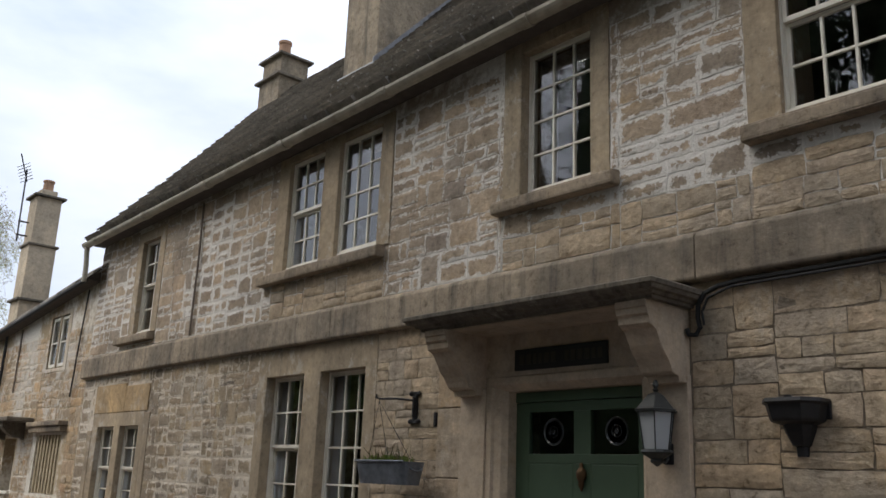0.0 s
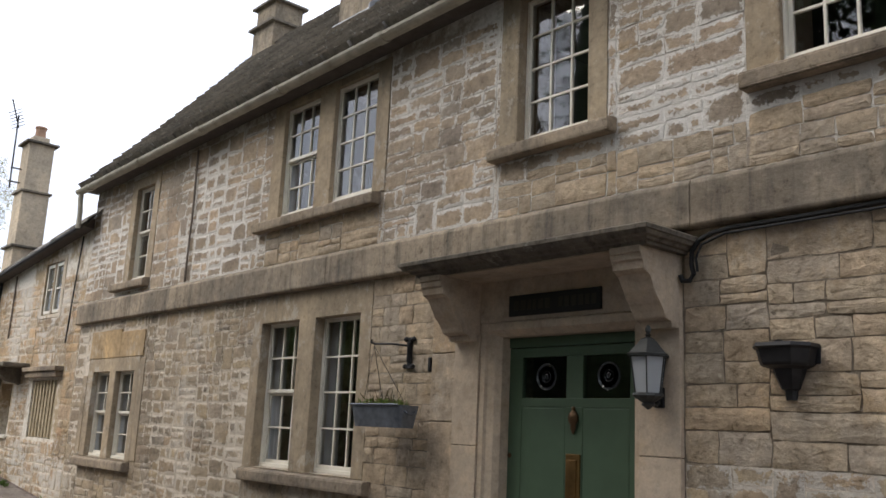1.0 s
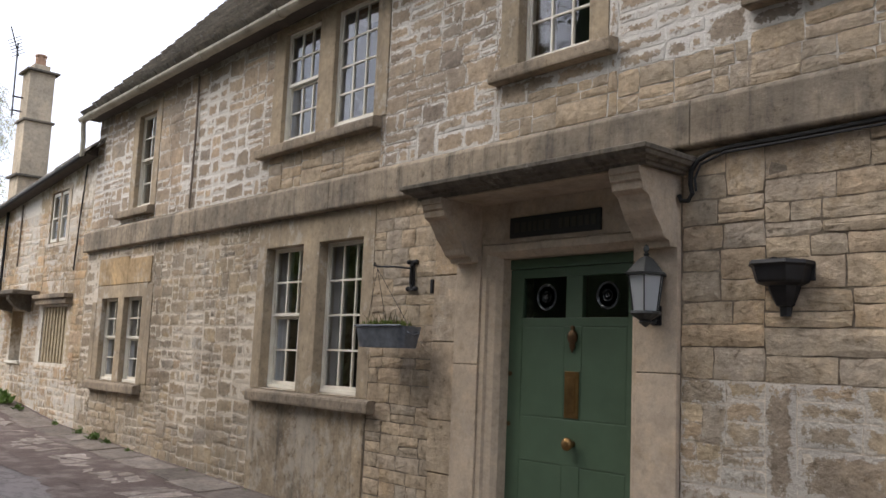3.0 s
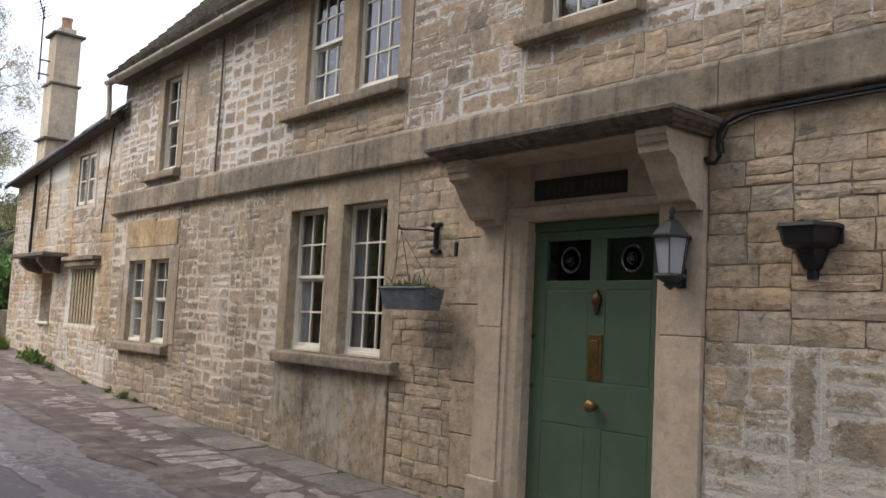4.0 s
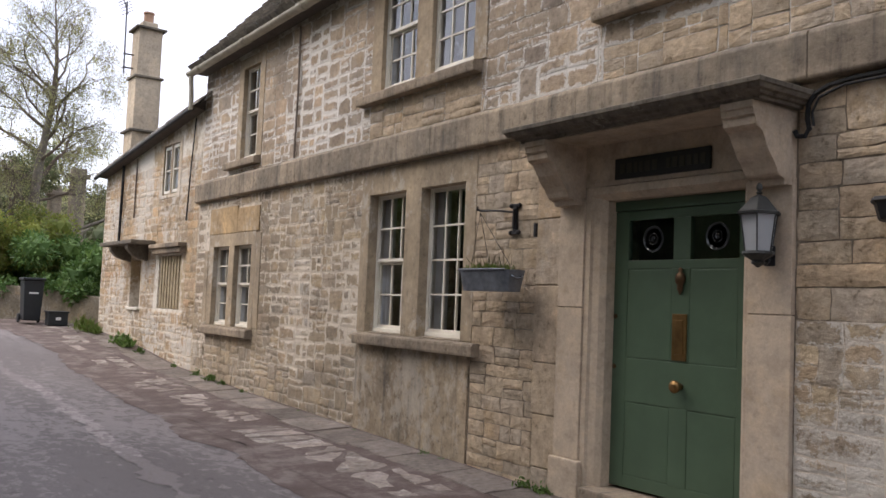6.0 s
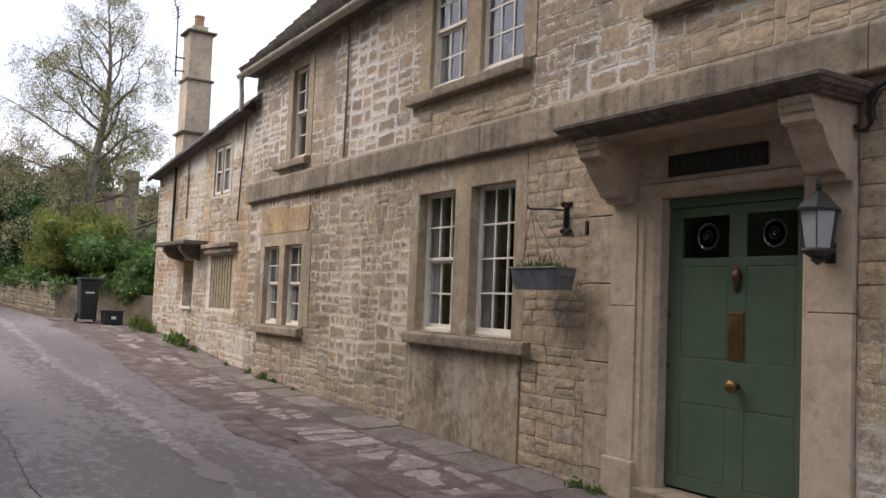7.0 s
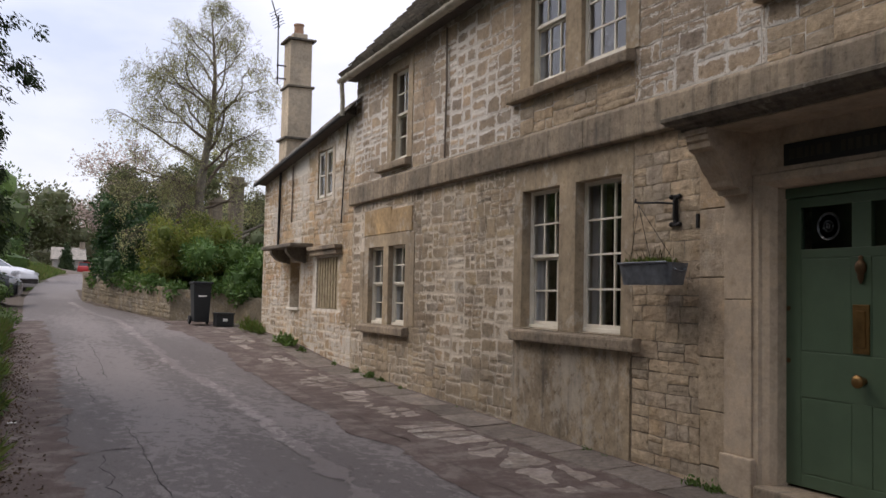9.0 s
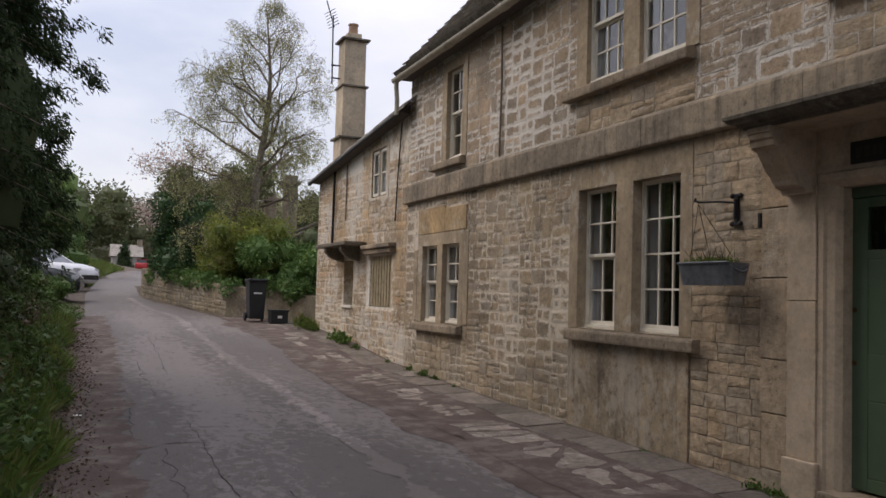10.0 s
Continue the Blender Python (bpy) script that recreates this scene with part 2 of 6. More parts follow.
M_soil = plain("soil", (0.07, 0.05, 0.035), 0.95, vary=0.4, bump=0.6)
M_carwhite = plain("white_car_paint", (0.78, 0.79, 0.82), 0.25, vary=0.03, bump=0.0)
M_cardark = plain("dark_car_paint", (0.03, 0.032, 0.036), 0.25, 0.3, vary=0.05, bump=0.0)
M_carred = plain("red_car_paint", (0.42, 0.03, 0.03), 0.3, vary=0.05, bump=0.0)
M_bull = plain("bullseye_glass", (0.05, 0.055, 0.06), 0.12, vary=0.2, bump=0.0)
M_tyre = plain("tyre_rubber", (0.02, 0.02, 0.02), 0.85, vary=0.2)
M_carglass = plain("tinted_glass", (0.015, 0.018, 0.02), 0.06, vary=0.05, bump=0.0)
M_lens = plain("headlamp_glass", (0.55, 0.57, 0.6), 0.1, vary=0.1, bump=0.0)
M_litter = plain("paper", (0.7, 0.7, 0.68), 0.8, vary=0.1)


def glass_mat(name, tint=(0.9, 0.93, 0.95), clear=0.8):
    m = bpy.data.materials.new(name)
    m.use_nodes = True
    n, l = m.node_tree.nodes, m.node_tree.links
    n.clear()
    out = n.new("ShaderNodeOutputMaterial")
    tr = n.new("ShaderNodeBsdfTransparent")
    tr.inputs["Color"].default_value = rgb(tint)
    gl = n.new("ShaderNodeBsdfGlossy")
    gl.inputs["Roughness"].default_value = 0.015
    fr = n.new("ShaderNodeFresnel")
    fr.inputs["IOR"].default_value = 2.15
    co = n.new("ShaderNodeTexCoord").outputs["Object"]
    wob = noise_node(n, l, co, 5.0, 2, 0.4)
    k = n.new("ShaderNodeBump")
    k.inputs["Strength"].default_value = 0.04
    k.inputs["Distance"].default_value = 0.02
    l.new(wob, k.inputs["Height"])
    l.new(k.outputs["Normal"], gl.inputs["Normal"])
    mx = n.new("ShaderNodeMixShader")
    l.new(fr.outputs["Fac"], mx.inputs["Fac"])
    l.new(tr.outputs["BSDF"], mx.inputs[1])
    l.new(gl.outputs["BSDF"], mx.inputs[2])
    l.new(mx.outputs["Shader"], out.inputs["Surface"])
    return m


M_glass = glass_mat("window_glass")


def frosted():
    m, n, l, b = nodes_of("lantern_glass")
    b.inputs["Base Color"].default_value = (0.50, 0.52, 0.53, 1)
    b.inputs["Roughness"].default_value = 0.3
    b.inputs["Transmission Weight"].default_value = 0.3
    co = n.new("ShaderNodeTexCoord").outputs["Object"]
    bump_node(n, l, b, noise_node(n, l, co, 30, 3), 0.2, 0.004)
    return m


M_lantern = frosted()


def leaf_mat(name, tones, trans=0.25, rough=0.55):
    m, n, l, b = nodes_of(name)
    gi = n.new("ShaderNodeNewGeometry").outputs["Random Per Island"]
    k = len(tones)
    col = ramp_node(n, l, gi, [(i / max(1, k - 1), t) for i, t in enumerate(tones)])
    co = n.new("ShaderNodeTexCoord").outputs["Object"]
    big = noise_node(n, l, co, 0.8, 4, 0.6)
    col = mix_node(n, l, 0.8, col, ramp_node(n, l, big, [(0.3, (0.55, 0.6, 0.55)), (0.7, (1.25, 1.2, 1.1))]), "MULTIPLY")
    l.new(col, b.inputs["Base Color"])
    b.inputs["Roughness"].default_value = rough
    b.inputs["Specular IOR Level"].default_value = 0.3
    out = n["Material Output"]
    t = n.new("ShaderNodeBsdfTranslucent")
    l.new(col, t.inputs["Color"])
    mx = n.new("ShaderNodeMixShader")
    mx.inputs["Fac"].default_value = trans
    l.new(b.outputs["BSDF"], mx.inputs[1])
    l.new(t.outputs["BSDF"], mx.inputs[2])
    l.new(mx.outputs["Shader"], out.inputs["Surface"])
    return m


L_conifer = leaf_mat("conifer_green", [(0.022, 0.042, 0.018), (0.034, 0.06, 0.024), (0.05, 0.08, 0.028), (0.04, 0.06, 0.024)], 0.15, rough=0.8)
L_verge = leaf_mat("verge_green", [(0.045, 0.085, 0.024), (0.07, 0.13, 0.032), (0.10, 0.165, 0.045), (0.06, 0.075, 0.03)])
L_hedge = leaf_mat("hedge_green", [(0.06, 0.115, 0.03), (0.095, 0.17, 0.04), (0.14, 0.22, 0.06), (0.07, 0.095, 0.03)])
L_laurel = leaf_mat("laurel_green", [(0.055, 0.115, 0.03), (0.085, 0.165, 0.04), (0.13, 0.21, 0.055)], rough=0.55)
L_ivy = leaf_mat("ivy_green", [(0.02, 0.05, 0.02), (0.035, 0.08, 0.03), (0.06, 0.12, 0.035)], rough=0.6)
L_spring = leaf_mat("spring_green", [(0.19, 0.23, 0.05), (0.26, 0.29, 0.06), (0.14, 0.19, 0.05), (0.22, 0.20, 0.06)], 0.4)
L_birch = leaf_mat("birch_green", [(0.34, 0.35, 0.16), (0.42, 0.42, 0.22), (0.27, 0.27, 0.12)], 0.5)
L_grass = leaf_mat("grass_green", [(0.08, 0.14, 0.03), (0.12, 0.19, 0.04), (0.15, 0.20, 0.05), (0.16, 0.14, 0.06)], 0.35)
L_broad = leaf_mat("broadleaf_green", [(0.03, 0.05, 0.018), (0.045, 0.07, 0.022), (0.06, 0.09, 0.03)])
L_dry = leaf_mat("dry_bramble", [(0.10, 0.07, 0.04), (0.07, 0.07, 0.03), (0.13, 0.09, 0.05), (0.05, 0.06, 0.025)], 0.25)
L_blossom = leaf_mat("pale_blossom", [(0.55, 0.42, 0.42), (0.62, 0.52, 0.50), (0.45, 0.36, 0.33)], 0.3)
L_wood = leaf_mat("far_wood_green", [(0.09, 0.115, 0.05), (0.13, 0.15, 0.07), (0.11, 0.10, 0.06)], 0.3)
L_litter = leaf_mat("leaf_litter", [(0.11, 0.075, 0.05), (0.16, 0.11, 0.075), (0.08, 0.058, 0.04)], 0.1)


def asphalt(name="worn_asphalt", tone=0.76):
    m, n, l, b = nodes_of(name)
    co = n.new("ShaderNodeTexCoord").outputs["Object"]
    grit = noise_node(n, l, co, 120.0, 4, 0.7)
    patch = noise_node(n, l, co, 3.4, 10, 0.76, (0.45, 1.0, 1.0))
    strip = noise_node(n, l, co, 0.55, 3, 0.5, (0.12, 1.0, 1.0))
    col = ramp_node(n, l, strip, [(0.3, (0.128, 0.109, 0.103)), (0.6, (0.168, 0.146, 0.139))])
    worn = noise_node(n, l, co, 0.7, 4, 0.6, (0.25, 1.0, 1.0))
    m1 = n.new("ShaderNodeMath")
    m1.operation = "MULTIPLY_ADD"
    m1.inputs[1].default_value = 0.9
    l.new(worn, m1.inputs[0])
    l.new(patch, m1.inputs[2])
    col = mix_node(n, l, ramp_node(n, l, m1.outputs[0], [(0.97, 0.0), (1.05, 0.28)]), col, (0.205, 0.182, 0.175))
    dirt = noise_node(n, l, co, 0.9, 8, 0.7, (0.3, 1.0, 1.0))
    col = mix_node(n, l, ramp_node(n, l, dirt, [(0.55, 0.0), (0.66, 0.6)]), col, (0.10, 0.075, 0.066))
    flake = noise_node(n, l, co, 9.0, 9, 0.78, (0.7, 1.0, 1.0))
    zone = noise_node(n, l, co, 0.45, 3, 0.5, (0.3, 1.0, 1.0))
    m2 = n.new("ShaderNodeMath")
    m2.operation = "MULTIPLY_ADD"
    m2.inputs[1].default_value = 0.8
    l.new(zone, m2.inputs[0])
    l.new(flake, m2.inputs[2])
    sep = n.new("ShaderNodeSeparateXYZ")
    l.new(co, sep.inputs[0])
    m3 = n.new("ShaderNodeMath")
    m3.operation = "MULTIPLY_ADD"
    m3.inputs[1].default_value = 0.25
    m3.inputs[2].default_value = 1.25
    l.new(sep.outputs["Y"], m3.inputs[0])
    wheel = ramp_node(n, l, m3.outputs[0], [(0.25, 0.0), (0.36, 0.12), (0.45, 0.12), (0.54, 0.0)])
    m4 = n.new("ShaderNodeMath")
    m4.operation = "ADD"
    l.new(m2.outputs[0], m4.inputs[0])
    l.new(wheel, m4.inputs[1])
    m2 = m4
    col = mix_node(n, l, ramp_node(n, l, m2.outputs[0], [(0.91, 0.0), (0.935, 0.7)]), col, (0.27, 0.238, 0.225))
    hole = noise_node(n, l, co, 9.0, 8, 0.75, (0.6, 1.0, 1.0))
    col = mix_node(n, l, ramp_node(n, l, hole, [(0.58, 0.0), (0.62, 0.6)]), col, (0.075, 0.06, 0.053))
    col = mix_node(n, l, 0.7, col, ramp_node(n, l, grit, [(0.3, 0.42 * tone), (0.7, 1.25 * tone)]), "MULTIPLY")
    l.new(col, b.inputs["Base Color"])
    b.inputs["Roughness"].default_value = 0.82
    hm = mix_node(n, l, 0.5, grit, patch)
    bump_node(n, l, b, hm, 0.7, 0.012)
    return m


def earth():
    m, n, l, b = nodes_of("earth")
    co = n.new("ShaderNodeTexCoord").outputs["Object"]
    f = noise_node(n, l, co, 2.5, 7, 0.7)
    g = noise_node(n, l, co, 40, 5, 0.7)
    col = ramp_node(n, l, f, [(0.3, (0.06, 0.045, 0.032)), (0.55, (0.105, 0.078, 0.058)), (0.75, (0.055, 0.065, 0.028))])
    col = mix_node(n, l, 0.6, col, ramp_node(n, l, g, [(0.3, 0.5), (0.7, 1.2)]), "MULTIPLY")
    l.new(col, b.inputs["Base Color"])
    b.inputs["Roughness"].default_value = 0.95
    bump_node(n, l, b, g, 0.8, 0.02)
    return m


def gutter_dirt():
    m, n, l, b = nodes_of("pavement_dirt")
    co = n.new("ShaderNodeTexCoord").outputs["Object"]
    f = noise_node(n, l, co, 3.0, 8, 0.7)
    g = noise_node(n, l, co, 60, 5, 0.7)
    col = ramp_node(n, l, f, [(0.35, (0.074, 0.050, 0.041)), (0.5, (0.104, 0.074, 0.062)), (0.62, (0.17, 0.138, 0.122))])
    col = mix_node(n, l, 0.6, col, ramp_node(n, l, g, [(0.3, 0.6), (0.7, 1.15)]), "MULTIPLY")
    l.new(col, b.inputs["Base Color"])
    b.inputs["Roughness"].default_value = 0.92
    bump_node(n, l, b, mix_node(n, l, 0.5, f, g), 0.8, 0.015)
    return m


M_road = asphalt()
M_pale = asphalt("pale_asphalt", 1.3)
M_darkpatch = asphalt("patch_asphalt", 0.66)
M_crack = plain("crack_filling", (0.035, 0.03, 0.026), 0.95, vary=0.4, scale=30)
M_earth = earth()
M_dirt = gutter_dirt()


# ---- builders ----
ROOT = {}


def thing(name, label, category, at=(0, 0, 0), group="", kind=""):
    ob = new(name)
    ob.location = at
    ROOT[ob.name] = Vector(at)
    return tagged(ob, label, category, group, kind)


def link_mesh(name, me, material, parent=None, label=""):
    me.materials.append(material)
    ob = new(name, me)
    if parent is not None:
        ob.parent = parent
        ob.matrix_parent_inverse = Matrix.Translation(-ROOT.get(parent.name, Vector((0, 0, 0))))
    if label:
        ob["label"] = label
    return ob


def part(name, bm, material, parent=None, label="", smooth=False):
    me = bpy.data.meshes.new(name)
    bmesh.ops.recalc_face_normals(bm, faces=bm.faces)
    bm.to_mesh(me)
    bm.free()
    if smooth:
        me.shade_smooth()
    return link_mesh(name, me, material, parent, label)


def mesh_part(name, verts, faces, material, parent=None, label=""):
    me = bpy.data.meshes.new(name)
    me.from_pydata(verts, [], faces)
    me.update()
    return link_mesh(name, me, material, parent, label)


def box(bm, x0, x1, y0, y1, z0, z1, bevel=0.0):
    g = bmesh.ops.create_cube(bm, size=1.0)["verts"]
    for v in g:
        v.co = Vector((x0 + (v.co.x + 0.5) * (x1 - x0), y0 + (v.co.y + 0.5) * (y1 - y0), z0 + (v.co.z + 0.5) * (z1 - z0)))
    if bevel:
        es = list({e for v in g for e in v.link_edges})
        bmesh.ops.bevel(bm, geom=es, offset=bevel, segments=2, affect="EDGES", profile=0.6)
    return bm


def boxes(*rows, bevel=0.0):
    bm = bmesh.new()
    for r in rows:
        box(bm, *r, bevel=bevel)
    return bm


def prism_x(bm, prof, x0, x1):
    """A profile of (y, z) drawn out along x."""
    a = [bm.verts.new((x0, y, z)) for y, z in prof]
    b = [bm.verts.new((x1, y, z)) for y, z in prof]
    k = len(prof)
    bm.faces.new(a)
    bm.faces.new(b[::-1])
    for i in range(k):
        bm.faces.new((a[i], b[i], b[(i + 1) % k], a[(i + 1) % k]))
    return bm


def tube(bm, pts, r, sides=8, r_end=None, cap=True):
    pts = [Vector(p) for p in pts]
    rings = []
    up = Vector((0.13, 0.31, 0.94)).normalized()
    for i, p in enumerate(pts):
        d = (pts[min(i + 1, len(pts) - 1)] - pts[max(i - 1, 0)]).normalized()
        s = d.cross(up)
        if s.length < 0.05:
            s = d.cross(Vector((1, 0, 0)))
        s.normalize()
        u = s.cross(d)
        rr = r if r_end is None else r + (r_end - r) * i / (len(pts) - 1)
        rings.append([bm.verts.new(p + rr * (math.cos(2 * math.pi * k / sides) * s + math.sin(2 * math.pi * k / sides) * u)) for k in range(sides)])
    for a, b in zip(rings, rings[1:]):
        for k in range(sides):
            bm.faces.new((a[k], a[(k + 1) % sides], b[(k + 1) % sides], b[k]))
    if cap:
        bm.faces.new(rings[0][::-1])
        bm.faces.new(rings[-1])
    return bm


def lathe(bm, prof, cx, cy, sides=16, squash=1.0):
    rings = [[bm.verts.new((cx + r * math.cos(2 * math.pi * k / sides), cy + squash * r * math.sin(2 * math.pi * k / sides), z)) for k in range(sides)] for r, z in prof]
    for a, b in zip(rings, rings[1:]):
        for k in range(sides):
            bm.faces.new((a[k], a[(k + 1) % sides], b[(k + 1) % sides], b[k]))
    bm.faces.new(rings[0][::-1])
    bm.faces.new(rings[-1])
    return bm


def lathe_y(bm, prof, cx, cz, sides=20):
    """Turned about a line along y; the profile is (radius, y)."""
    rings = [[bm.verts.new((cx + r * math.cos(2 * math.pi * k / sides), y, cz + r * math.sin(2 * math.pi * k / sides))) for k in range(sides)] for r, y in prof]
    for a, b in zip(rings, rings[1:]):
        for k in range(sides):
            bm.faces.new((a[k], a[(k + 1) % sides], b[(k + 1) % sides], b[k]))
    bm.faces.new(rings[0][::-1])
    bm.faces.new(rings[-1])
    return bm


GX = [-400, -120, -80, -40, -20, -14, -11, -9, -6, -3.6, -0.4, 2, 8, 40, 150]
GZ = [7.0, 3.25, 2.62, 1.6, 0.75, 0.48, 0.33, 0.15, 0.04, -0.02, -0.1, -0.16, -0.3, -1.0, -2.0]


def zg(x):
    """The height of the pavement along the wall; the lane climbs gently."""
    return float(np.interp(x, GX, GZ))


def wall_sheet(bm, x0, x1, z0, ztop, y0, y1, holes):
    """A wall with openings through its thickness. ztop is a function of x."""
    xs = sorted({x0, x1, *(h[0] for h in holes), *(h[1] for h in holes)})
    zs = sorted({z0, 99.0, *(h[2] for h in holes), *(h[3] for h in holes)})

    def free(i, k):
        if not (0 <= i < len(xs) - 1 and 0 <= k < len(zs) - 1):
            return False
        cx, cz = (xs[i] + xs[i + 1]) / 2, (zs[k] + zs[k + 1]) / 2
        return not any(h[0] < cx < h[1] and h[2] < cz < h[3] for h in holes)

    def p(i, y, k):
        return bm.verts.new((xs[i], y, ztop(xs[i]) if zs[k] > 90 else zs[k]))

    for i in range(len(xs) - 1):
        for k in range(len(zs) - 1):
            if not free(i, k):
                continue
            bm.faces.new((p(i, y0, k), p(i + 1, y0, k), p(i + 1, y0, k + 1), p(i, y0, k + 1)))
            bm.faces.new((p(i, y1, k), p(i, y1, k + 1), p(i + 1, y1, k + 1), p(i + 1, y1, k)))
            for di, dk, a, b in ((-1, 0, (i, k), (i, k + 1)), (1, 0, (i + 1, k), (i + 1, k + 1)), (0, -1, (i, k), (i + 1, k)), (0, 1, (i, k + 1), (i + 1, k + 1))):
                if not free(i + di, k + dk):
                    bm.faces.new((p(a[0], y0, a[1]), p(b[0], y0, b[1]), p(b[0], y1, b[1]), p(a[0], y1, a[1])))
    bmesh.ops.remove_doubles(bm, verts=bm.verts, dist=0.0005)
    return bm


def wobble(x, z, amount):
    v = noise.noise_vector(Vector((x * 5.3, 7.7, z * 5.9)))
    return x + amount * v.x * 1.3, z + amount * v.z


def stone_cells(rng, x0, x1, z0, z1, holes, wide, high, mixed):
    """Cells of rubble: bands of uneven height, cut up unevenly, that leave the openings free."""
    cuts = sorted({z0, z1, *(c for h in holes for c in (h[2], h[3]) if z0 < c < z1 and h[1] > x0 and h[0] < x1)})
    for a, b in zip(cuts, cuts[1:]):
        k = max(1, round((b - a) / high))
        edges = [a + (b - a) * (i + (rng.uniform(-0.22, 0.22) if 0 < i < k else 0)) / k for i in range(k + 1)]
        for lo, hi in zip(edges, edges[1:]):
            spans, x = [], x0
            for h in sorted(h for h in holes if h[2] < (lo + hi) / 2 < h[3]):
                if h[1] <= x0 or h[0] >= x1:
                    continue
                if h[0] > x + 0.02:
                    spans.append((x, h[0]))
                x = max(x, h[1])
            if x < x1 - 0.02:
                spans.append((x, x1))
            for s0, s1 in spans:
                x = s0
                while x < s1 - 0.01:
                    w = wide * rng.uniform(0.55, 1.6)
                    e = x + w if s1 - x - w > wide * 0.45 else s1
                    r = rng.random()
                    if r < mixed and hi - lo > 0.14:
                        m = lo + (hi - lo) * rng.uniform(0.38, 0.62)
                        yield x, e, lo, m
                        if rng.random() < 0.5 and e - x > 0.3:
                            c = x + (e - x) * rng.uniform(0.35, 0.65)
                            yield x, c, m, hi
                            yield c, e, m, hi
                        else:
                            yield x, e, m, hi
                    else:
                        yield x, e, lo, hi
                    x = e


def rubble_cells(rng, x0, x1, z0, z1, holes, wide, high):
    """Cells of uncoursed rubble: a wall split again and again, round its openings, into stones of uneven size."""
    todo = [(x0, x1, z0, z1)]
    while todo:
        a, b, c, d = todo.pop()
        if b - a < 0.02 or d - c < 0.02:
            continue
        hit = next((h for h in holes if h[0] < b - 0.001 and h[1] > a + 0.001 and h[2] < d - 0.001 and h[3] > c + 0.001), None)
        if hit:
            if hit[0] <= a and hit[1] >= b and hit[2] <= c and hit[3] >= d:
                continue
            cuts = [("x", v) for v in hit[:2] if a < v < b] + [("z", v) for v in hit[2:] if c < v < d]
            axis, v = cuts[0]
        else:
            big_x, big_z = (b - a) / (wide * rng.uniform(0.6, 2.0)), (d - c) / (high * rng.uniform(0.65, 1.8))
            if max(big_x, big_z) <= 1.0:
                yield a, b, c, d
                continue
            f = rng.uniform(0.36, 0.64)
            axis, v = ("x", a + (b - a) * f) if big_x > big_z * 1.15 else ("z", c + (d - c) * f)
        todo += [(a, v, c, d), (v, b, c, d)] if axis == "x" else [(a, b, c, v), (a, b, v, d)]


def stone_shape(rng, x0, x1, z0, z1, gap, proud, shake, y=0.0, place=None):
    """One stone: an uneven block, proud of the bed, with a rim that drops to the joint. Also gives how far each corner lies from the rim."""
    ring = []
    cx, cz = (x0 + x1) / 2, (z0 + z1) / 2
    nx, nz = max(2, min(5, round((x1 - x0) / 0.075))), max(2, min(3, round((z1 - z0) / 0.07)))
    rim = [(i / nx, 0) for i in range(nx)] + [(1, i / nz) for i in range(nz)] + [(1 - i / nx, 1) for i in range(nx)] + [(0, 1 - i / nz) for i in range(nz)]
    for u, w in rim:
        px, pz = wobble(x0 + u * (x1 - x0), z0 + w * (z1 - z0), shake)
        g = gap * (0.2 + 1.6 * rng.random() ** 1.5)
        if u in (0, 1) and w in (0, 1):
            g *= 1.5
        if u in (0, 1):
            px += g * (1 - 2 * u)
        if w in (0, 1):
            pz += g * (1 - 2 * w)
        ring.append((px, pz))
    k = len(ring)
    pr = proud * rng.uniform(0.4, 1.6)
    tx, tz = rng.uniform(-0.02, 0.02), rng.uniform(-0.03, 0.03)
    put = place or (lambda a, d, h: (a, y - d, h))
    ins = min(0.035, 0.30 * min(x1 - x0, z1 - z0))
    verts = [put(px, -0.02, pz) for px, pz in ring]
    verts += [put(px, 0.55 * pr + rng.uniform(-0.25, 0.25) * proud, pz) for px, pz in ring]
    hx, hz = (x1 - x0) / 2, (z1 - z0) / 2
    for px, pz in ring:
        qx, qz = cx + (px - cx) * (1 - ins / hx), cz + (pz - cz) * (1 - ins / hz)
        verts.append(put(qx, pr + tx * (qx - cx) + tz * (qz - cz) + rng.uniform(-0.3, 0.3) * proud, qz))
    verts.append(put(cx, pr * 1.1, cz))
    faces = [(2 * k + i, 2 * k + (i + 1) % k, 3 * k) for i in range(k)]
    faces += [(o + i, o + (i + 1) % k, o + k + (i + 1) % k, o + k + i) for o in (0, k) for i in range(k)]
    return verts, faces, [0.0] * (2 * k) + [ins / 0.035] * k + [max(1.0, min(hx, hz) / 0.035)]


def set_rim(ob, values):
    ob.data.attributes.new("rim", "FLOAT", "POINT").data.foreach_set("value", values)


def lay_stones(cells, parent, material, gap, proud, shake, near=None, name="stone", rest="rubble", seed=3, y=0.0, place=None, limit=290):
    """Stones within the near stretch are pieces of their own; the rest are joined."""
    rng = random.Random(seed)
    allv, allf, allr, made = [], [], [], 0
    for c in cells:
        v, f, r = stone_shape(rng, *c, gap, proud, shake, y, place)
        if near and near[0] < (c[0] + c[1]) / 2 < near[1] and made < limit:
            set_rim(mesh_part(name, v, f, material, parent), r)
            made += 1
        else:
            o = len(allv)
            allv += v
            allr += r
            allf += [tuple(i + o for i in q) for q in f]
    if allv:
        ob = mesh_part(rest, allv, allf, material, parent)
        set_rim(ob, allr)
        tagged(ob, kind="stuff")


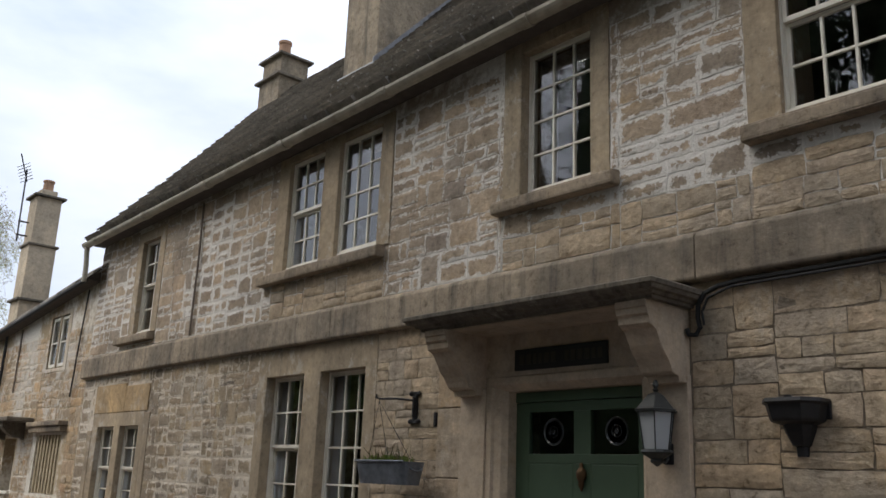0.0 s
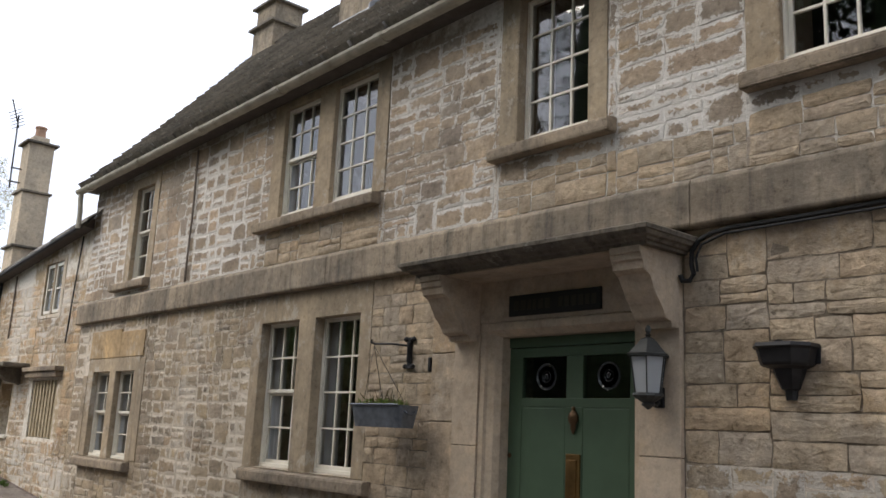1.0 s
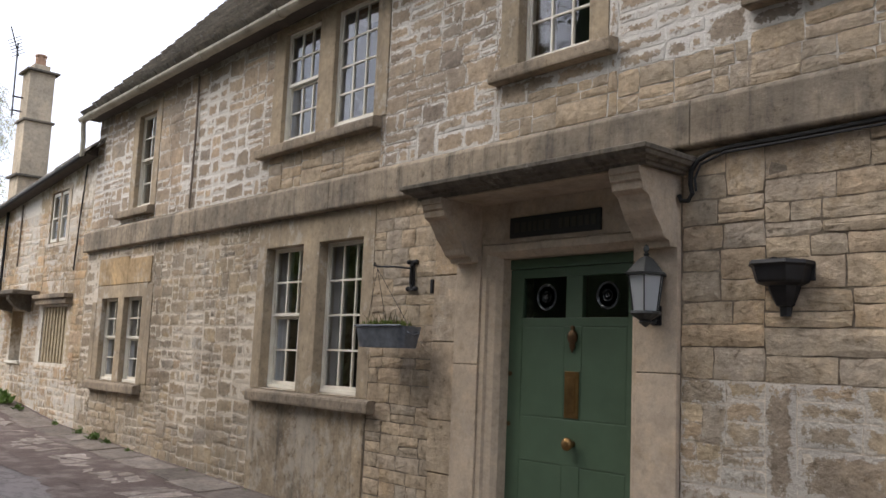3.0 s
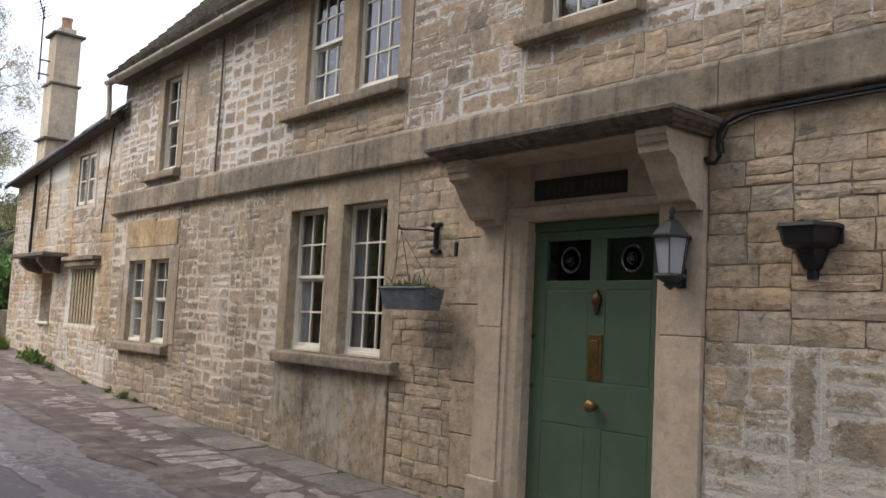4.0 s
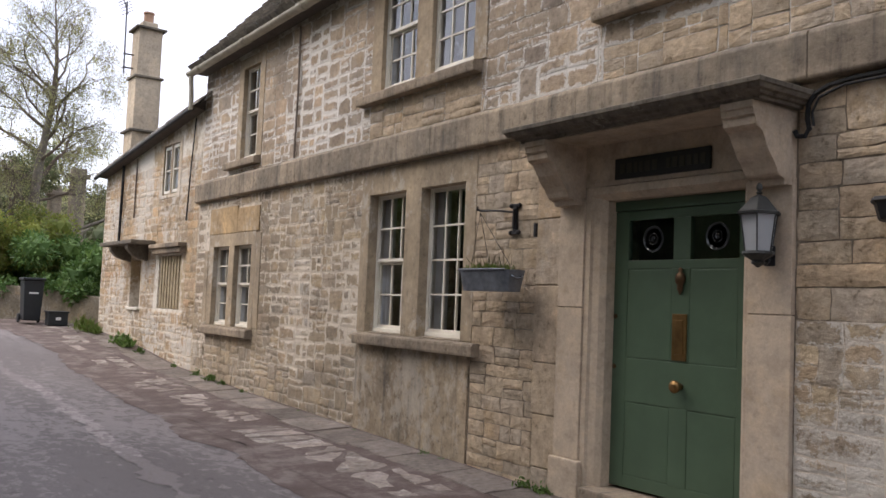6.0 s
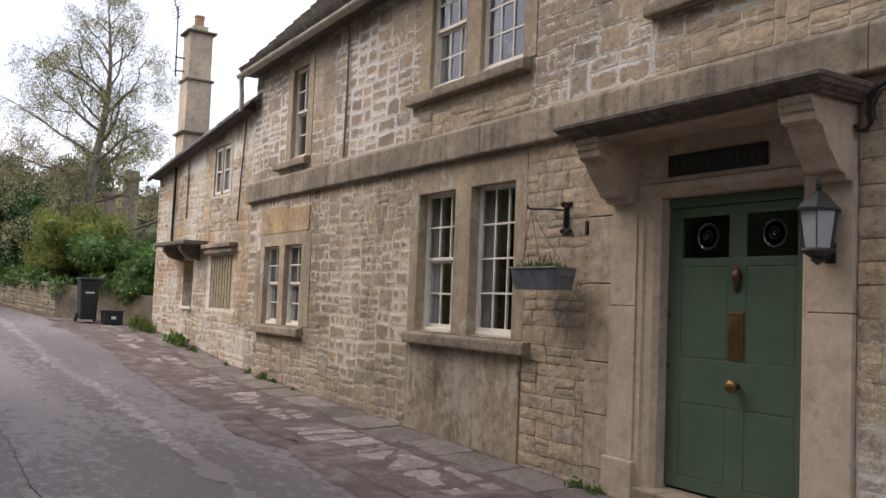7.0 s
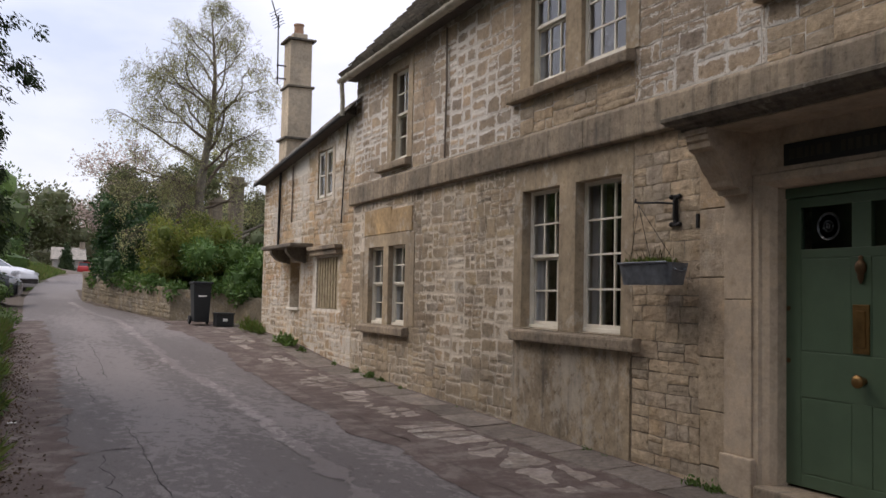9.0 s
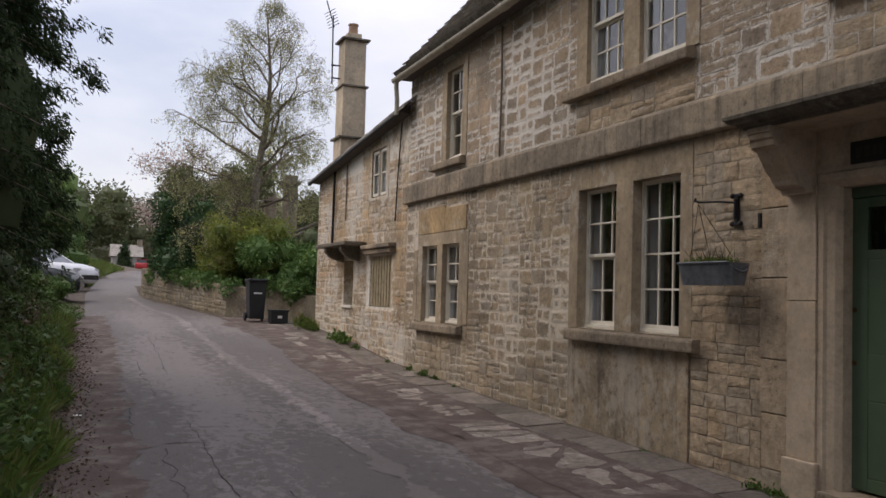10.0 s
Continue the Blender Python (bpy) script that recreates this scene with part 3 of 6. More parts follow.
# ---- ground, lane, pavement ----
def lane_edges(x):
    """The two edges of the lane at x."""
    return (float(np.interp(x, [-120, -57, -38, -26, -16, -12, -3, 12, 60], [3.0, -2.7, -3.9, -4.5, -4.6, -4.55, -4.7, -5.1, -7])),
            float(np.interp(x, [-120, -57, -36, -25, -17.3, -15.8, -12, -1, 12, 60], [6.5, -0.1, -1.9, -2.75, -1.55, -1.35, -1.12, -1.3, -1.4, -2])))


def terrain(x, y):
    lo, hi = lane_edges(x)
    z = zg(x) - 0.17
    if y < lo:
        z += min(0.9, 0.35 * max(0.0, lo - 0.35 - y)) + 0.02
    elif y > hi and x < -17:
        z += min(0.7, 0.6 * (y - hi))
    if x < -60:
        z += 0.0006 * (x + 60) ** 2 * min(1.0, abs(y) / 25) * 0.35
    return z


bm = bmesh.new()
gxs = [-420, -250, -160, -110, -80, -60, -48, -40, -34] + [-30 + 1.5 * i for i in range(32)] + [20, 30, 50, 90, 150]
gys = [-300, -120, -50, -25, -15, -10, -8, -7, -6.2, -5.6, -5.2, -4.9, -4.6, -4.2, -3, -2, -1.5, -1, 0.1, 2, 4, 8, 15, 30, 60, 140, 300]
rows_v = [[bm.verts.new((x, y, terrain(x, y))) for y in gys] for x in gxs]
for a, b in zip(rows_v, rows_v[1:]):
    for k in range(len(gys) - 1):
        bm.faces.new((a[k], b[k], b[k + 1], a[k + 1]))
tagged(part("ground", bm, M_earth), "bare brown earth with leaf mould and thin grass", "ground", kind="structure")

bm = bmesh.new()
rows_v = []
for x in [-120, -90, -70, -57, -46, -38, -32] + [-28 + 0.5 * i for i in range(90)] + [20, 30, 45, 60]:
    lo, hi = lane_edges(x)
    rows_v.append([bm.verts.new((x, lo + (hi - lo) * k / 10 + 0.05 * noise.noise(Vector((x * 1.7, k * 9.0, 0))) * (k in (0, 10)),
                                 zg(x) - 0.115 + 0.035 * math.sin(math.pi * k / 10) + 0.006 * noise.noise(Vector((x * 0.8, k * 0.7, 3))))) for k in range(11)])
for a, b in zip(rows_v, rows_v[1:]):
    for k in range(10):
        bm.faces.new((a[k], b[k], b[k + 1], a[k + 1]))
road = part("road", bm, M_road, smooth=True)
tagged(road, "narrow worn grey asphalt lane with patches and cracks", "road", kind="structure")

bm = bmesh.new()
rows_v = []
for x in [-16.0 + 0.12 * i for i in range(185)]:
    hi = lane_edges(x)[1]
    lo = hi - 0.36 + 0.3 * noise.noise(Vector((x * 0.9, 2, 5))) + 0.12 * noise.noise(Vector((x * 5, 2, 5)))
    rows_v.append([bm.verts.new((x, lo + (hi + 0.02 - lo) * k / 4, zg(x) - 0.109 + 0.012 * math.sin(math.pi * k / 4) + 0.034 * math.sin(math.pi * min(0.4, (hi - lo) * (4 - k) / 4 / 3.5)))) for k in range(5)])
for a, b in zip(rows_v, rows_v[1:]):
    for k in range(4):
        bm.faces.new((a[k], b[k], b[k + 1], a[k + 1]))
tagged(part("gutter_silt", bm, M_dirt, smooth=True), "reddish-brown silt washed along the lane edge", "ground", kind="structure")

bm = bmesh.new()
rows_v = []
for x in [-17.0 + 0.25 * i for i in range(117)]:
    hi = lane_edges(x)[1] - 0.10 + 0.1 * noise.noise(Vector((x * 2.3, 0, 5)))
    rows_v.append([bm.verts.new((x, hi + (0.06 - hi) * k / 6, zg(x) - 0.092 + 0.06 * k / 6 + 0.008 * noise.noise(Vector((x * 2, k * 1.0, 1))))) for k in range(7)])
for a, b in zip(rows_v, rows_v[1:]):
    for k in range(6):
        bm.faces.new((a[k], b[k], b[k + 1], a[k + 1]))
pavement = part("pavement", bm, M_dirt, smooth=True)
tagged(pavement, "dirt-filled bed of an old flagged pavement", "pavement", kind="structure")


# ---- the houses: walls ----
def eave(x):
    return 4.84 + 0.02 * x


def far_eave(x):
    return 3.56 + 0.097 * (x + 14.2)


HOLES = {  # opening lights of each window: x0, x1, z0, z1
    "w2": [(-3.36, -2.66, 0.945, 2.36), (-2.39, -1.68, 0.945, 2.36)],
    "w1": [(-7.80, -7.21, 0.83, 1.95), (-7.02, -6.42, 0.83, 1.95)],
    "u1": [(-7.00, -6.44, 3.14, 4.42)],
    "u2": [(-3.25, -2.59, 3.44, 4.63), (-2.33, -1.64, 3.44, 4.63)],
    "u3": [(0.14, 0.83, 3.51, 4.70)],
    "u4": [(2.24, 3.08, 3.54, 4.74)],
}
SURROUND = {  # outer edge of the dressed stone round each window
    "w2": (-3.52, -1.52, 0.82, 2.62), "w1": (-7.98, -6.28, 0.70, 2.12), "u1": (-7.16, -6.28, 3.02, 4.56),
    "u2": (-3.45, -1.46, 3.32, 4.70), "u3": (-0.04, 0.99, 3.40, 4.80), "u4": (2.03, 3.30, 3.41, 4.86)}
SILLS = {"w2": (-3.47, -1.40, 0.815, 0.94), "w1": (-8.03, -6.28, 0.70, 0.825), "u1": (-7.44, -6.30, 3.02, 3.135),
         "u2": (-3.62, -1.52, 3.315, 3.435), "u3": (-0.09, 1.07, 3.39, 3.505), "u4": (2.02, 3.36, 3.41, 3.535)}
DOOR_HOLE = (-0.02, 1.23, -0.02, 2.08)

house = thing("stone_house", "two-storey honey limestone house with lime-streaked rubble walls", "house", (-3.0, 2.6, zg(-3)))
all_holes = [h for k in HOLES.values() for h in k]
lower_holes = HOLES["w1"] + HOLES["w2"] + [DOOR_HOLE]
upper_holes = HOLES["u1"] + HOLES["u2"] + HOLES["u3"] + HOLES["u4"]
lower_wall = part("lower_wall", wall_sheet(bmesh.new(), -8.5, 9.0, -0.9, lambda x: 2.66, 0.0, 0.42, lower_holes), M_mortar_l, house, "limestone rubble with pale lime mortar")
upper_wall = part("upper_wall", wall_sheet(bmesh.new(), -8.5, 9.0, 2.66, lambda x: eave(x) + 0.12, 0.0, 0.42, upper_holes), M_mortar_u, house, "weathered rubble with bold white lime mortar")
part("block_bed", boxes((1.56, 9.0, -0.006, 0.02, -0.9, 2.655), (-1.53, -0.37, -0.006, 0.02, -0.9, 2.655)), M_mortar_b, house, "brown sand mortar bed")
bm = boxes((-8.5, -8.08, 0.42, 5.2, -0.9, 4.6), (8.58, 9.0, 0.42, 5.2, -0.9, 4.9), (-8.5, 9.0, 5.2, 5.6, -0.9, 4.7))
for gx0, gx1 in ((-8.5, -8.08), (8.58, 9.0)):
    a = [bm.verts.new((gx0, y, z)) for y, z in ((0.0, eave(gx0)), (5.6, 4.6), (2.6, 7.75))]
    b = [bm.verts.new((gx1, y, z)) for y, z in ((0.0, eave(gx0)), (5.6, 4.6), (2.6, 7.75))]
    bm.faces.new(a)
    bm.faces.new(b[::-1])
    for i in range(3):
        bm.faces.new((a[i], b[i], b[(i + 1) % 3], a[(i + 1) % 3]))
part("side_wall", bm, M_mortar_u, house, "rubble gable and rear walls")
# Floors and partitions are coloured dark, so the rooms look unlit through the glass.
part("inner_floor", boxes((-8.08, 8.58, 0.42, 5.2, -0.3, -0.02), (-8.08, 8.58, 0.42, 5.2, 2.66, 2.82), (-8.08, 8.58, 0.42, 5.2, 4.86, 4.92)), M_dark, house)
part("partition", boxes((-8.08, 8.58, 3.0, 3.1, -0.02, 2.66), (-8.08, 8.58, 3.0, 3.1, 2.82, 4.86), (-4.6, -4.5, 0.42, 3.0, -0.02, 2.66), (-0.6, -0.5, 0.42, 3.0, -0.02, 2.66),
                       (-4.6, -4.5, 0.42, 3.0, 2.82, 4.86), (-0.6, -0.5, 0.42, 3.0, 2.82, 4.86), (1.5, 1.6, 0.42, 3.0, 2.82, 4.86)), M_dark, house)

far_house = thing("stone_cottage", "lower ochre stone cottage with patchy render beside the house", "cottage", (-11.3, 2.2, zg(-11)))
FAR_HOLES = [(-10.40, -9.60, 2.90, 3.74), (-10.35, -9.20, 0.99, 1.87), (-12.0, -11.38, 0.97, 1.83)]
far_wall = part("front_wall", wall_sheet(bmesh.new(), -14.1, -8.5, -0.5, lambda x: far_eave(x) + 0.05, 0.0, 0.4, FAR_HOLES), M_mortar_f, far_house, "ochre rubble with patchy lime render")
bm = boxes((-14.1, -13.7, 0.4, 4.2, -0.5, 3.5), (-14.1, -8.5, 4.2, 4.6, -0.5, 3.7))
a = [bm.verts.new((-14.1, y, z)) for y, z in ((0.0, 3.55), (4.6, 3.5), (2.2, 5.5))]
b = [bm.verts.new((-13.7, y, z)) for y, z in ((0.0, 3.55), (4.6, 3.5), (2.2, 5.5))]
bm.faces.new(a)
bm.faces.new(b[::-1])
for i in range(3):
    bm.faces.new((a[i], b[i], b[(i + 1) % 3], a[(i + 1) % 3]))
part("side_wall", bm, M_mortar_f, far_house)
# Same dark colour in place of the dimness inside the cottage.
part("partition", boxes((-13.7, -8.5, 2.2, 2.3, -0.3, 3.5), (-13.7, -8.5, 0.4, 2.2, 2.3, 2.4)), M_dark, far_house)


# ---- windows ----
def pane_mesh(x0, x1, z0, z1, y):
    return [(x0, y, z0), (x1, y, z0), (x1, y, z1), (x0, y, z1)], [(0, 1, 2, 3)]


def sash(parent, x0, x1, z0, z1, cols, rows, y=0.105, sliding=True, curtain=0.0):
    """A painted light: frame, one fixed sash or two sliding ones with glazing bars, and a pane in each field."""
    fw, st = 0.016, 0.044
    part("sash_frame", boxes((x0, x0 + fw, y, y + 0.09, z0, z1), (x1 - fw, x1, y, y + 0.09, z0, z1),
                             (x0 + fw, x1 - fw, y, y + 0.09, z1 - fw, z1), (x0 + fw, x1 - fw, y - 0.015, y + 0.09, z0, z0 + 0.036), bevel=0.004), M_white, parent)
    zm = (z0 + z1) / 2 + 0.01
    halves = ((zm, z1 - fw, y + 0.012, rows // 2), (z0 + 0.036, zm, y + 0.045, rows // 2)) if sliding else ((z0 + 0.036, z1 - fw, y + 0.012, rows),)
    for a, b, yy, k in halves:
        gx0, gx1, gz0, gz1 = x0 + st, x1 - st, a + 0.034, b - 0.026
        rws = [(x0 + fw, gx0, yy, yy + 0.03, a, b), (gx1, x1 - fw, yy, yy + 0.03, a, b), (gx0, gx1, yy, yy + 0.03, a, gz0), (gx0, gx1, yy, yy + 0.03, gz1, b)]
        for c in range(1, cols):
            xc = gx0 + (gx1 - gx0) * c / cols
            rws.append((xc - 0.009, xc + 0.009, yy + 0.002, yy + 0.028, gz0, gz1))
        for r in range(1, k):
            zc = gz0 + (gz1 - gz0) * r / k
            rws.append((gx0, gx1, yy + 0.004, yy + 0.026, zc - 0.009, zc + 0.009))
        part("sash", boxes(*rws, bevel=0.003), M_white, parent)
        for c in range(cols):
            for r in range(k):
                v, f = pane_mesh(gx0 + (gx1 - gx0) * c / cols, gx0 + (gx1 - gx0) * (c + 1) / cols, gz0 + (gz1 - gz0) * r / k, gz0 + (gz1 - gz0) * (r + 1) / k, yy + 0.016)
                mesh_part("pane", v, f, M_glass, parent).visible_shadow = False
    if curtain:
        bm = bmesh.new()
        k = 26
        pts = [(x0 + 0.02 + curtain * (x1 - x0) * i / k, y + 0.085 + 0.025 * math.sin(i * 1.9) + 0.01 * math.sin(i * 0.7)) for i in range(k + 1)]
        lo = [bm.verts.new((px, py, z0 + 0.02)) for px, py in pts]
        hi = [bm.verts.new((px, py, z1 + 0.05)) for px, py in pts]
        for i in range(k):
            bm.faces.new((lo[i], lo[i + 1], hi[i + 1], hi[i]))
        part("curtain", bm, M_cloth, parent, "white gathered curtain")


def window(key, cols, rows, label, curtain=0.0, depth=0.09, fixed=()):
    s, lights, sill = SURROUND[key], HOLES[key], SILLS[key]
    win = part("window", wall_sheet(bmesh.new(), s[0], s[1], sill[3], lambda x: min(s[3], eave(x) + 0.02), -0.014, 0.004, lights), M_dress, house, label)
    rws = []
    for h in lights:  # stone reveals
        rws += [(h[0] - 0.012, h[0] + 0.005, -0.011, 0.2, h[2], h[3]), (h[1] - 0.005, h[1] + 0.012, -0.011, 0.2, h[2], h[3]), (h[0] - 0.012, h[1] + 0.012, -0.0115, 0.2, h[3] - 0.005, h[3] + 0.012)]
    for row in rws:
        part("reveal", boxes(row), M_dress, win)
    bm = bmesh.new()
    x0, x1, z0, z1 = sill
    prism_x(bm, [(-0.095, z0), (-0.10, z0 + 0.015), (-0.10, z1 - 0.03), (-0.085, z1 - 0.014), (0.11, z1 + 0.004), (0.11, z0)], x0, x1)
    bmesh.ops.bevel(bm, geom=list(bm.edges), offset=0.007, segments=2, affect="EDGES")
    part("sill", bm, M_sill, win, "grey weathered stone sill")
    for i, h in enumerate(lights):
        sash(win, h[0], h[1], h[2] + 0.005, h[3], cols, rows, depth, i not in fixed, curtain)
    return win


window("w2", 3, 4, "two-light sash window in a dressed stone frame with a mullion", 0.3, 0.09, (1,))
window("w1", 2, 4, "small two-light sash window in a stone frame", 0.25, 0.06)
window("u1", 2, 4, "narrow upper sash window in an ochre stone frame", 0.0, 0.05)
window("u2", 3, 4, "upper two-light sash window with stone mullion", 0.18, 0.035, (1,))
window("u3", 3, 4, "upper sash window that mirrors sky and branches", 0.0, 0.075, (0,))
window("u4", 4, 4, "wide upper sash window that mirrors dark foliage", 0.0, 0.03)

# string course, in lengths
x = -8.55
rng = random.Random(5)
while x < 9.0:
    e = min(9.0, x + rng.uniform(1.1, 2.0))
    bm = bmesh.new()
    t = rng.uniform(-0.004, 0.004)
    prism_x(bm, [(0.0, 2.63), (-0.075 + t, 2.635), (-0.085 + t, 2.65), (-0.085 + t, 2.90), (-0.07 + t, 2.925), (0.0, 2.955)], x + 0.002, e - 0.002)
    bmesh.ops.bevel(bm, geom=list(bm.edges), offset=0.005, segments=1, affect="EDGES")
    part("string_course", bm, M_string, house, "projecting grey stone band, stained dark")
    x = e

# panel under the large window, and the tall stone by the doorway
bm = boxes((-3.50, -2.45, -0.02, 0.01, -0.4, 0.813), (-2.446, -1.54, -0.022, 0.01, -0.4, 0.813), bevel=0.006)
part("apron_panel", bm, M_panel, house, "smooth stained panel below the window")
rng = random.Random(8)
z = -0.4
while z < 2.6:
    e = min(2.62, z + rng.uniform(0.38, 0.6))
    part("pier_stone", boxes((-0.68 + rng.uniform(-0.02, 0.02), -0.405, -0.03, 0.01, z + 0.004, e - 0.004), bevel=0.008), M_block, house)
    z = e
for row in ((-8.14, -7.985, -0.02, 0.01, 0.84, 1.9), (-6.275, -6.12, -0.015, 0.01, 0.84, 2.1)):
    part("window_jamb_stone", boxes(row, bevel=0.006), M_dress, house)
for row in ((-7.98, -6.95, -0.018, 0.01, 2.125, 2.5), (-6.94, -6.2, -0.02, 0.01, 2.125, 2.46)):
    part("ochre_head_stone", boxes(row, bevel=0.008), M_ochre, house, "ochre squared head stone")

# ---- roofs ----
PITCH_DY = 2.85
RIDGE_Z = 7.86


def roof_pt(x, s, lift=0.0):
    """A point on the front slope: s runs 0 at the eave to 1 at the ridge."""
    z0 = eave(x) - 0.01
    y, z = -0.25 + PITCH_DY * s, z0 + (RIDGE_Z - z0) * s - 0.05 * math.sin(math.pi * s)
    return Vector((x, y - 0.75 * lift, z + 0.66 * lift))


bm = bmesh.new()
for x0, x1 in ((-8.62, 9.1),):
    front = [[bm.verts.new(roof_pt(x0 + (x1 - x0) * i / 20, s / 6, -0.03)) for s in range(7)] for i in range(21)]
    back = [[bm.verts.new((v.co.x, 2.6 + (2.6 - v.co.y) * 1.05, v.co.z - 0.02)) for v in col] for col in front]
    for g in (front, back):
        for a, b in zip(g, g[1:]):
            for k in range(6):
                bm.faces.new((a[k], b[k], b[k + 1], a[k + 1]))
bmesh.ops.solidify(bm, geom=list(bm.faces), thickness=0.05)
roof = part("roof", bm, M_tile, house, "steep stone-tiled roof, dark with age")
rng = random.Random(11)
allv, allf, made = [], [], 0
edges = [0.0]
while edges[-1] < 1.0:  # courses grow narrower towards the ridge
    edges.append(edges[-1] + 0.054 - 0.026 * edges[-1])
for c, (s0, s_next) in enumerate(zip(edges, edges[1:])):
    s1 = s_next + 0.9 * (s_next - s0)
    x = -8.64 + rng.uniform(0, 0.1)
    while x < 6.0:
        w = rng.uniform(0.16, 0.30)
        e = x + w - 0.006
        th = rng.uniform(0.022, 0.027) if c else 0.08
        d = rng.uniform(-0.004, 0.004)
        l0, l1 = rng.uniform(0.078, 0.084), 0.0
        q = [roof_pt(x, s0 + d, l0), roof_pt(e, s0 + d + rng.uniform(-0.003, 0.003), l0 + rng.uniform(-0.004, 0.004)), roof_pt(e, min(1, s1), l1), roof_pt(x, min(1, s1), l1)]
        v = [tuple(p) for p in q] + [tuple(p - Vector((0, -0.75 * th, 0.66 * th))) for p in q]
        f = [(0, 1, 2, 3), (0, 4, 5, 1), (1, 5, 6, 2), (3, 7, 4, 0), (4, 7, 6, 5)]
        if made < 290 and -2.6 < x < 1.2 and c < 17:
            mesh_part("roof_tile", v, f, M_tile, roof)
            made += 1
        else:
            o = len(allv)
            allv += v
            allf += [tuple(i + o for i in k) for k in f]
        x += w
tagged(mesh_part("roof_tiles", allv, allf, M_tile, roof), kind="stuff")
bm = bmesh.new()
for i in range(40):
    x0 = -8.6 + i * 0.44
    prism_x(bm, [(2.42, 7.70), (2.6, 7.93), (2.78, 7.70), (2.74, 7.68), (2.6, 7.88), (2.46, 7.68)], x0, x0 + 0.43)
part("ridge_tiles", bm, M_tile, house)
bm = bmesh.new()
tube(bm, [roof_pt(-8.66, 0, -0.03), roof_pt(-8.66, 0.5, -0.03), roof_pt(-8.66, 1, -0.03)], 0.035, 6)
part("verge_board", bm, M_iron, house, "dark verge edge")
# Soffit in the dark room tone: shade below the roof edge is painted in.
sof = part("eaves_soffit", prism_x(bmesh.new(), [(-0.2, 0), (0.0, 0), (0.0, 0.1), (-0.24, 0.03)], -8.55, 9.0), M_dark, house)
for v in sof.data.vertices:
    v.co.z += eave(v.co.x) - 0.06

# gutter
gut = thing("rain_gutter", "cream painted half-round gutter along the eaves", "gutter", (-3, -0.2, 4.7))
bm = bmesh.new()
arc = [(-0.235 + 0.065 * math.cos(a), 0.065 * math.sin(a)) for a in [math.pi * (1 + i / 8) for i in range(9)]]
arc += [(-0.235 + 0.056 * math.cos(a), 0.056 * math.sin(a) + 0.001) for a in [math.pi * (2 - i / 8) for i in range(9)]]
prism_x(bm, arc, -8.66, 9.0)
for v in bm.verts:
    v.co.z += eave(v.co.x) - 0.035
part("channel", bm, M_gutter, gut)
for x in np.arange(-8.2, 8.5, 1.72):
    bm = bmesh.new()
    prism_x(bm, [(-0.235 + 0.075 * math.cos(a), eave(x) - 0.035 + 0.075 * math.sin(a)) for a in [math.pi * (1 + i / 8) for i in range(9)]], x - 0.05, x + 0.05)
    part("joint_collar", bm, M_gutter, gut)
bm = bmesh.new()
tube(bm, [(-8.58, -0.235, 4.62), (-8.58, -0.235, 4.5), (-8.57, -0.22, 4.3), (-8.57, -0.22, 4.06)], 0.038, 10)
part("downpipe", bm, M_gutter, gut)


# chimneys
def chimney(parent, x0, x1, y0, y1, z0, steps, material, pots, pot_h=0.32, pot_r=0.11):
    """Steps: (top, inset, ledge) lengths of shaft with a projecting ledge on top of each."""
    ch = None
    z = z0
    for top, inset, ledge in steps:
        bm = boxes((x0 + inset, x1 - inset, y0 + inset, y1 - inset, z, top), bevel=0.012)
        if ch is None:
            ch = part("chimney", bm, material, parent, "ashlar stone chimney stack with stone ledges")
        else:
            part("shaft", bm, material, ch)
        if ledge:
            o = inset - ledge
            part("ledge", boxes((x0 + o, x1 - o, y0 + o, y1 - o, top - 0.02, top + 0.025), bevel=0.012), M_canopy, ch, "thin blackened stone ledge")
        z = top + (0.02 if ledge else -0.001)
    for px, py in pots:
        bm = bmesh.new()
        zt = steps[-1][0]
        lathe(bm, [(pot_r, zt), (pot_r * 0.95, zt + pot_h * 0.8), (pot_r * 1.1, zt + pot_h * 0.85), (pot_r * 1.08, zt + pot_h), (pot_r * 0.8, zt + pot_h)], px, py, 16)
        part("chimney_pot", bm, M_pot, ch, "orange clay pot", smooth=False)
    return ch


chimney(house, -8.45, -7.78, 2.25, 2.85, 6.9, [(8.02, 0.0, 0.07), (8.42, 0.03, 0.07), (8.50, 0.10, 0)], M_chim2, [(-8.12, 2.5)], 0.32, 0.11)
chimney(house, -4.15, -3.45, 1.15, 2.9, 5.8, [(9.6, 0.0, 0.08), (10.2, 0.05, 0.1)], M_chim2, [(-3.8, 1.6)])
bm = bmesh.new()
box(bm, -4.18, -3.42, 1.08, 1.16, 6.20, 6.29, bevel=0.01)
prism_x(bm, [(1.1, 6.22), (2.6, 7.90), (2.6, 8.0), (1.1, 6.36)], -3.455, -3.435)
part("lead_flashing", bm, M_lead, house, "pale grey lead flashing")

# far roof
bm = bmesh.new()
for i in range(1):
    a = [bm.verts.new(p) for p in ((-14.25, -0.17, far_eave(-14.25)), (-8.4, -0.17, far_eave(-8.4)), (-8.4, 2.2, 5.9), (-14.35, 2.2, 5.5))]
    b = [bm.verts.new(p) for p in ((-14.35, 4.7, 3.4), (-8.4, 4.7, 3.7), (-8.4, 2.2, 5.9), (-14.35, 2.2, 5.5))]
    bm.faces.new(a)
    bm.faces.new(b[::-1])
bmesh.ops.solidify(bm, geom=list(bm.faces), thickness=0.07)
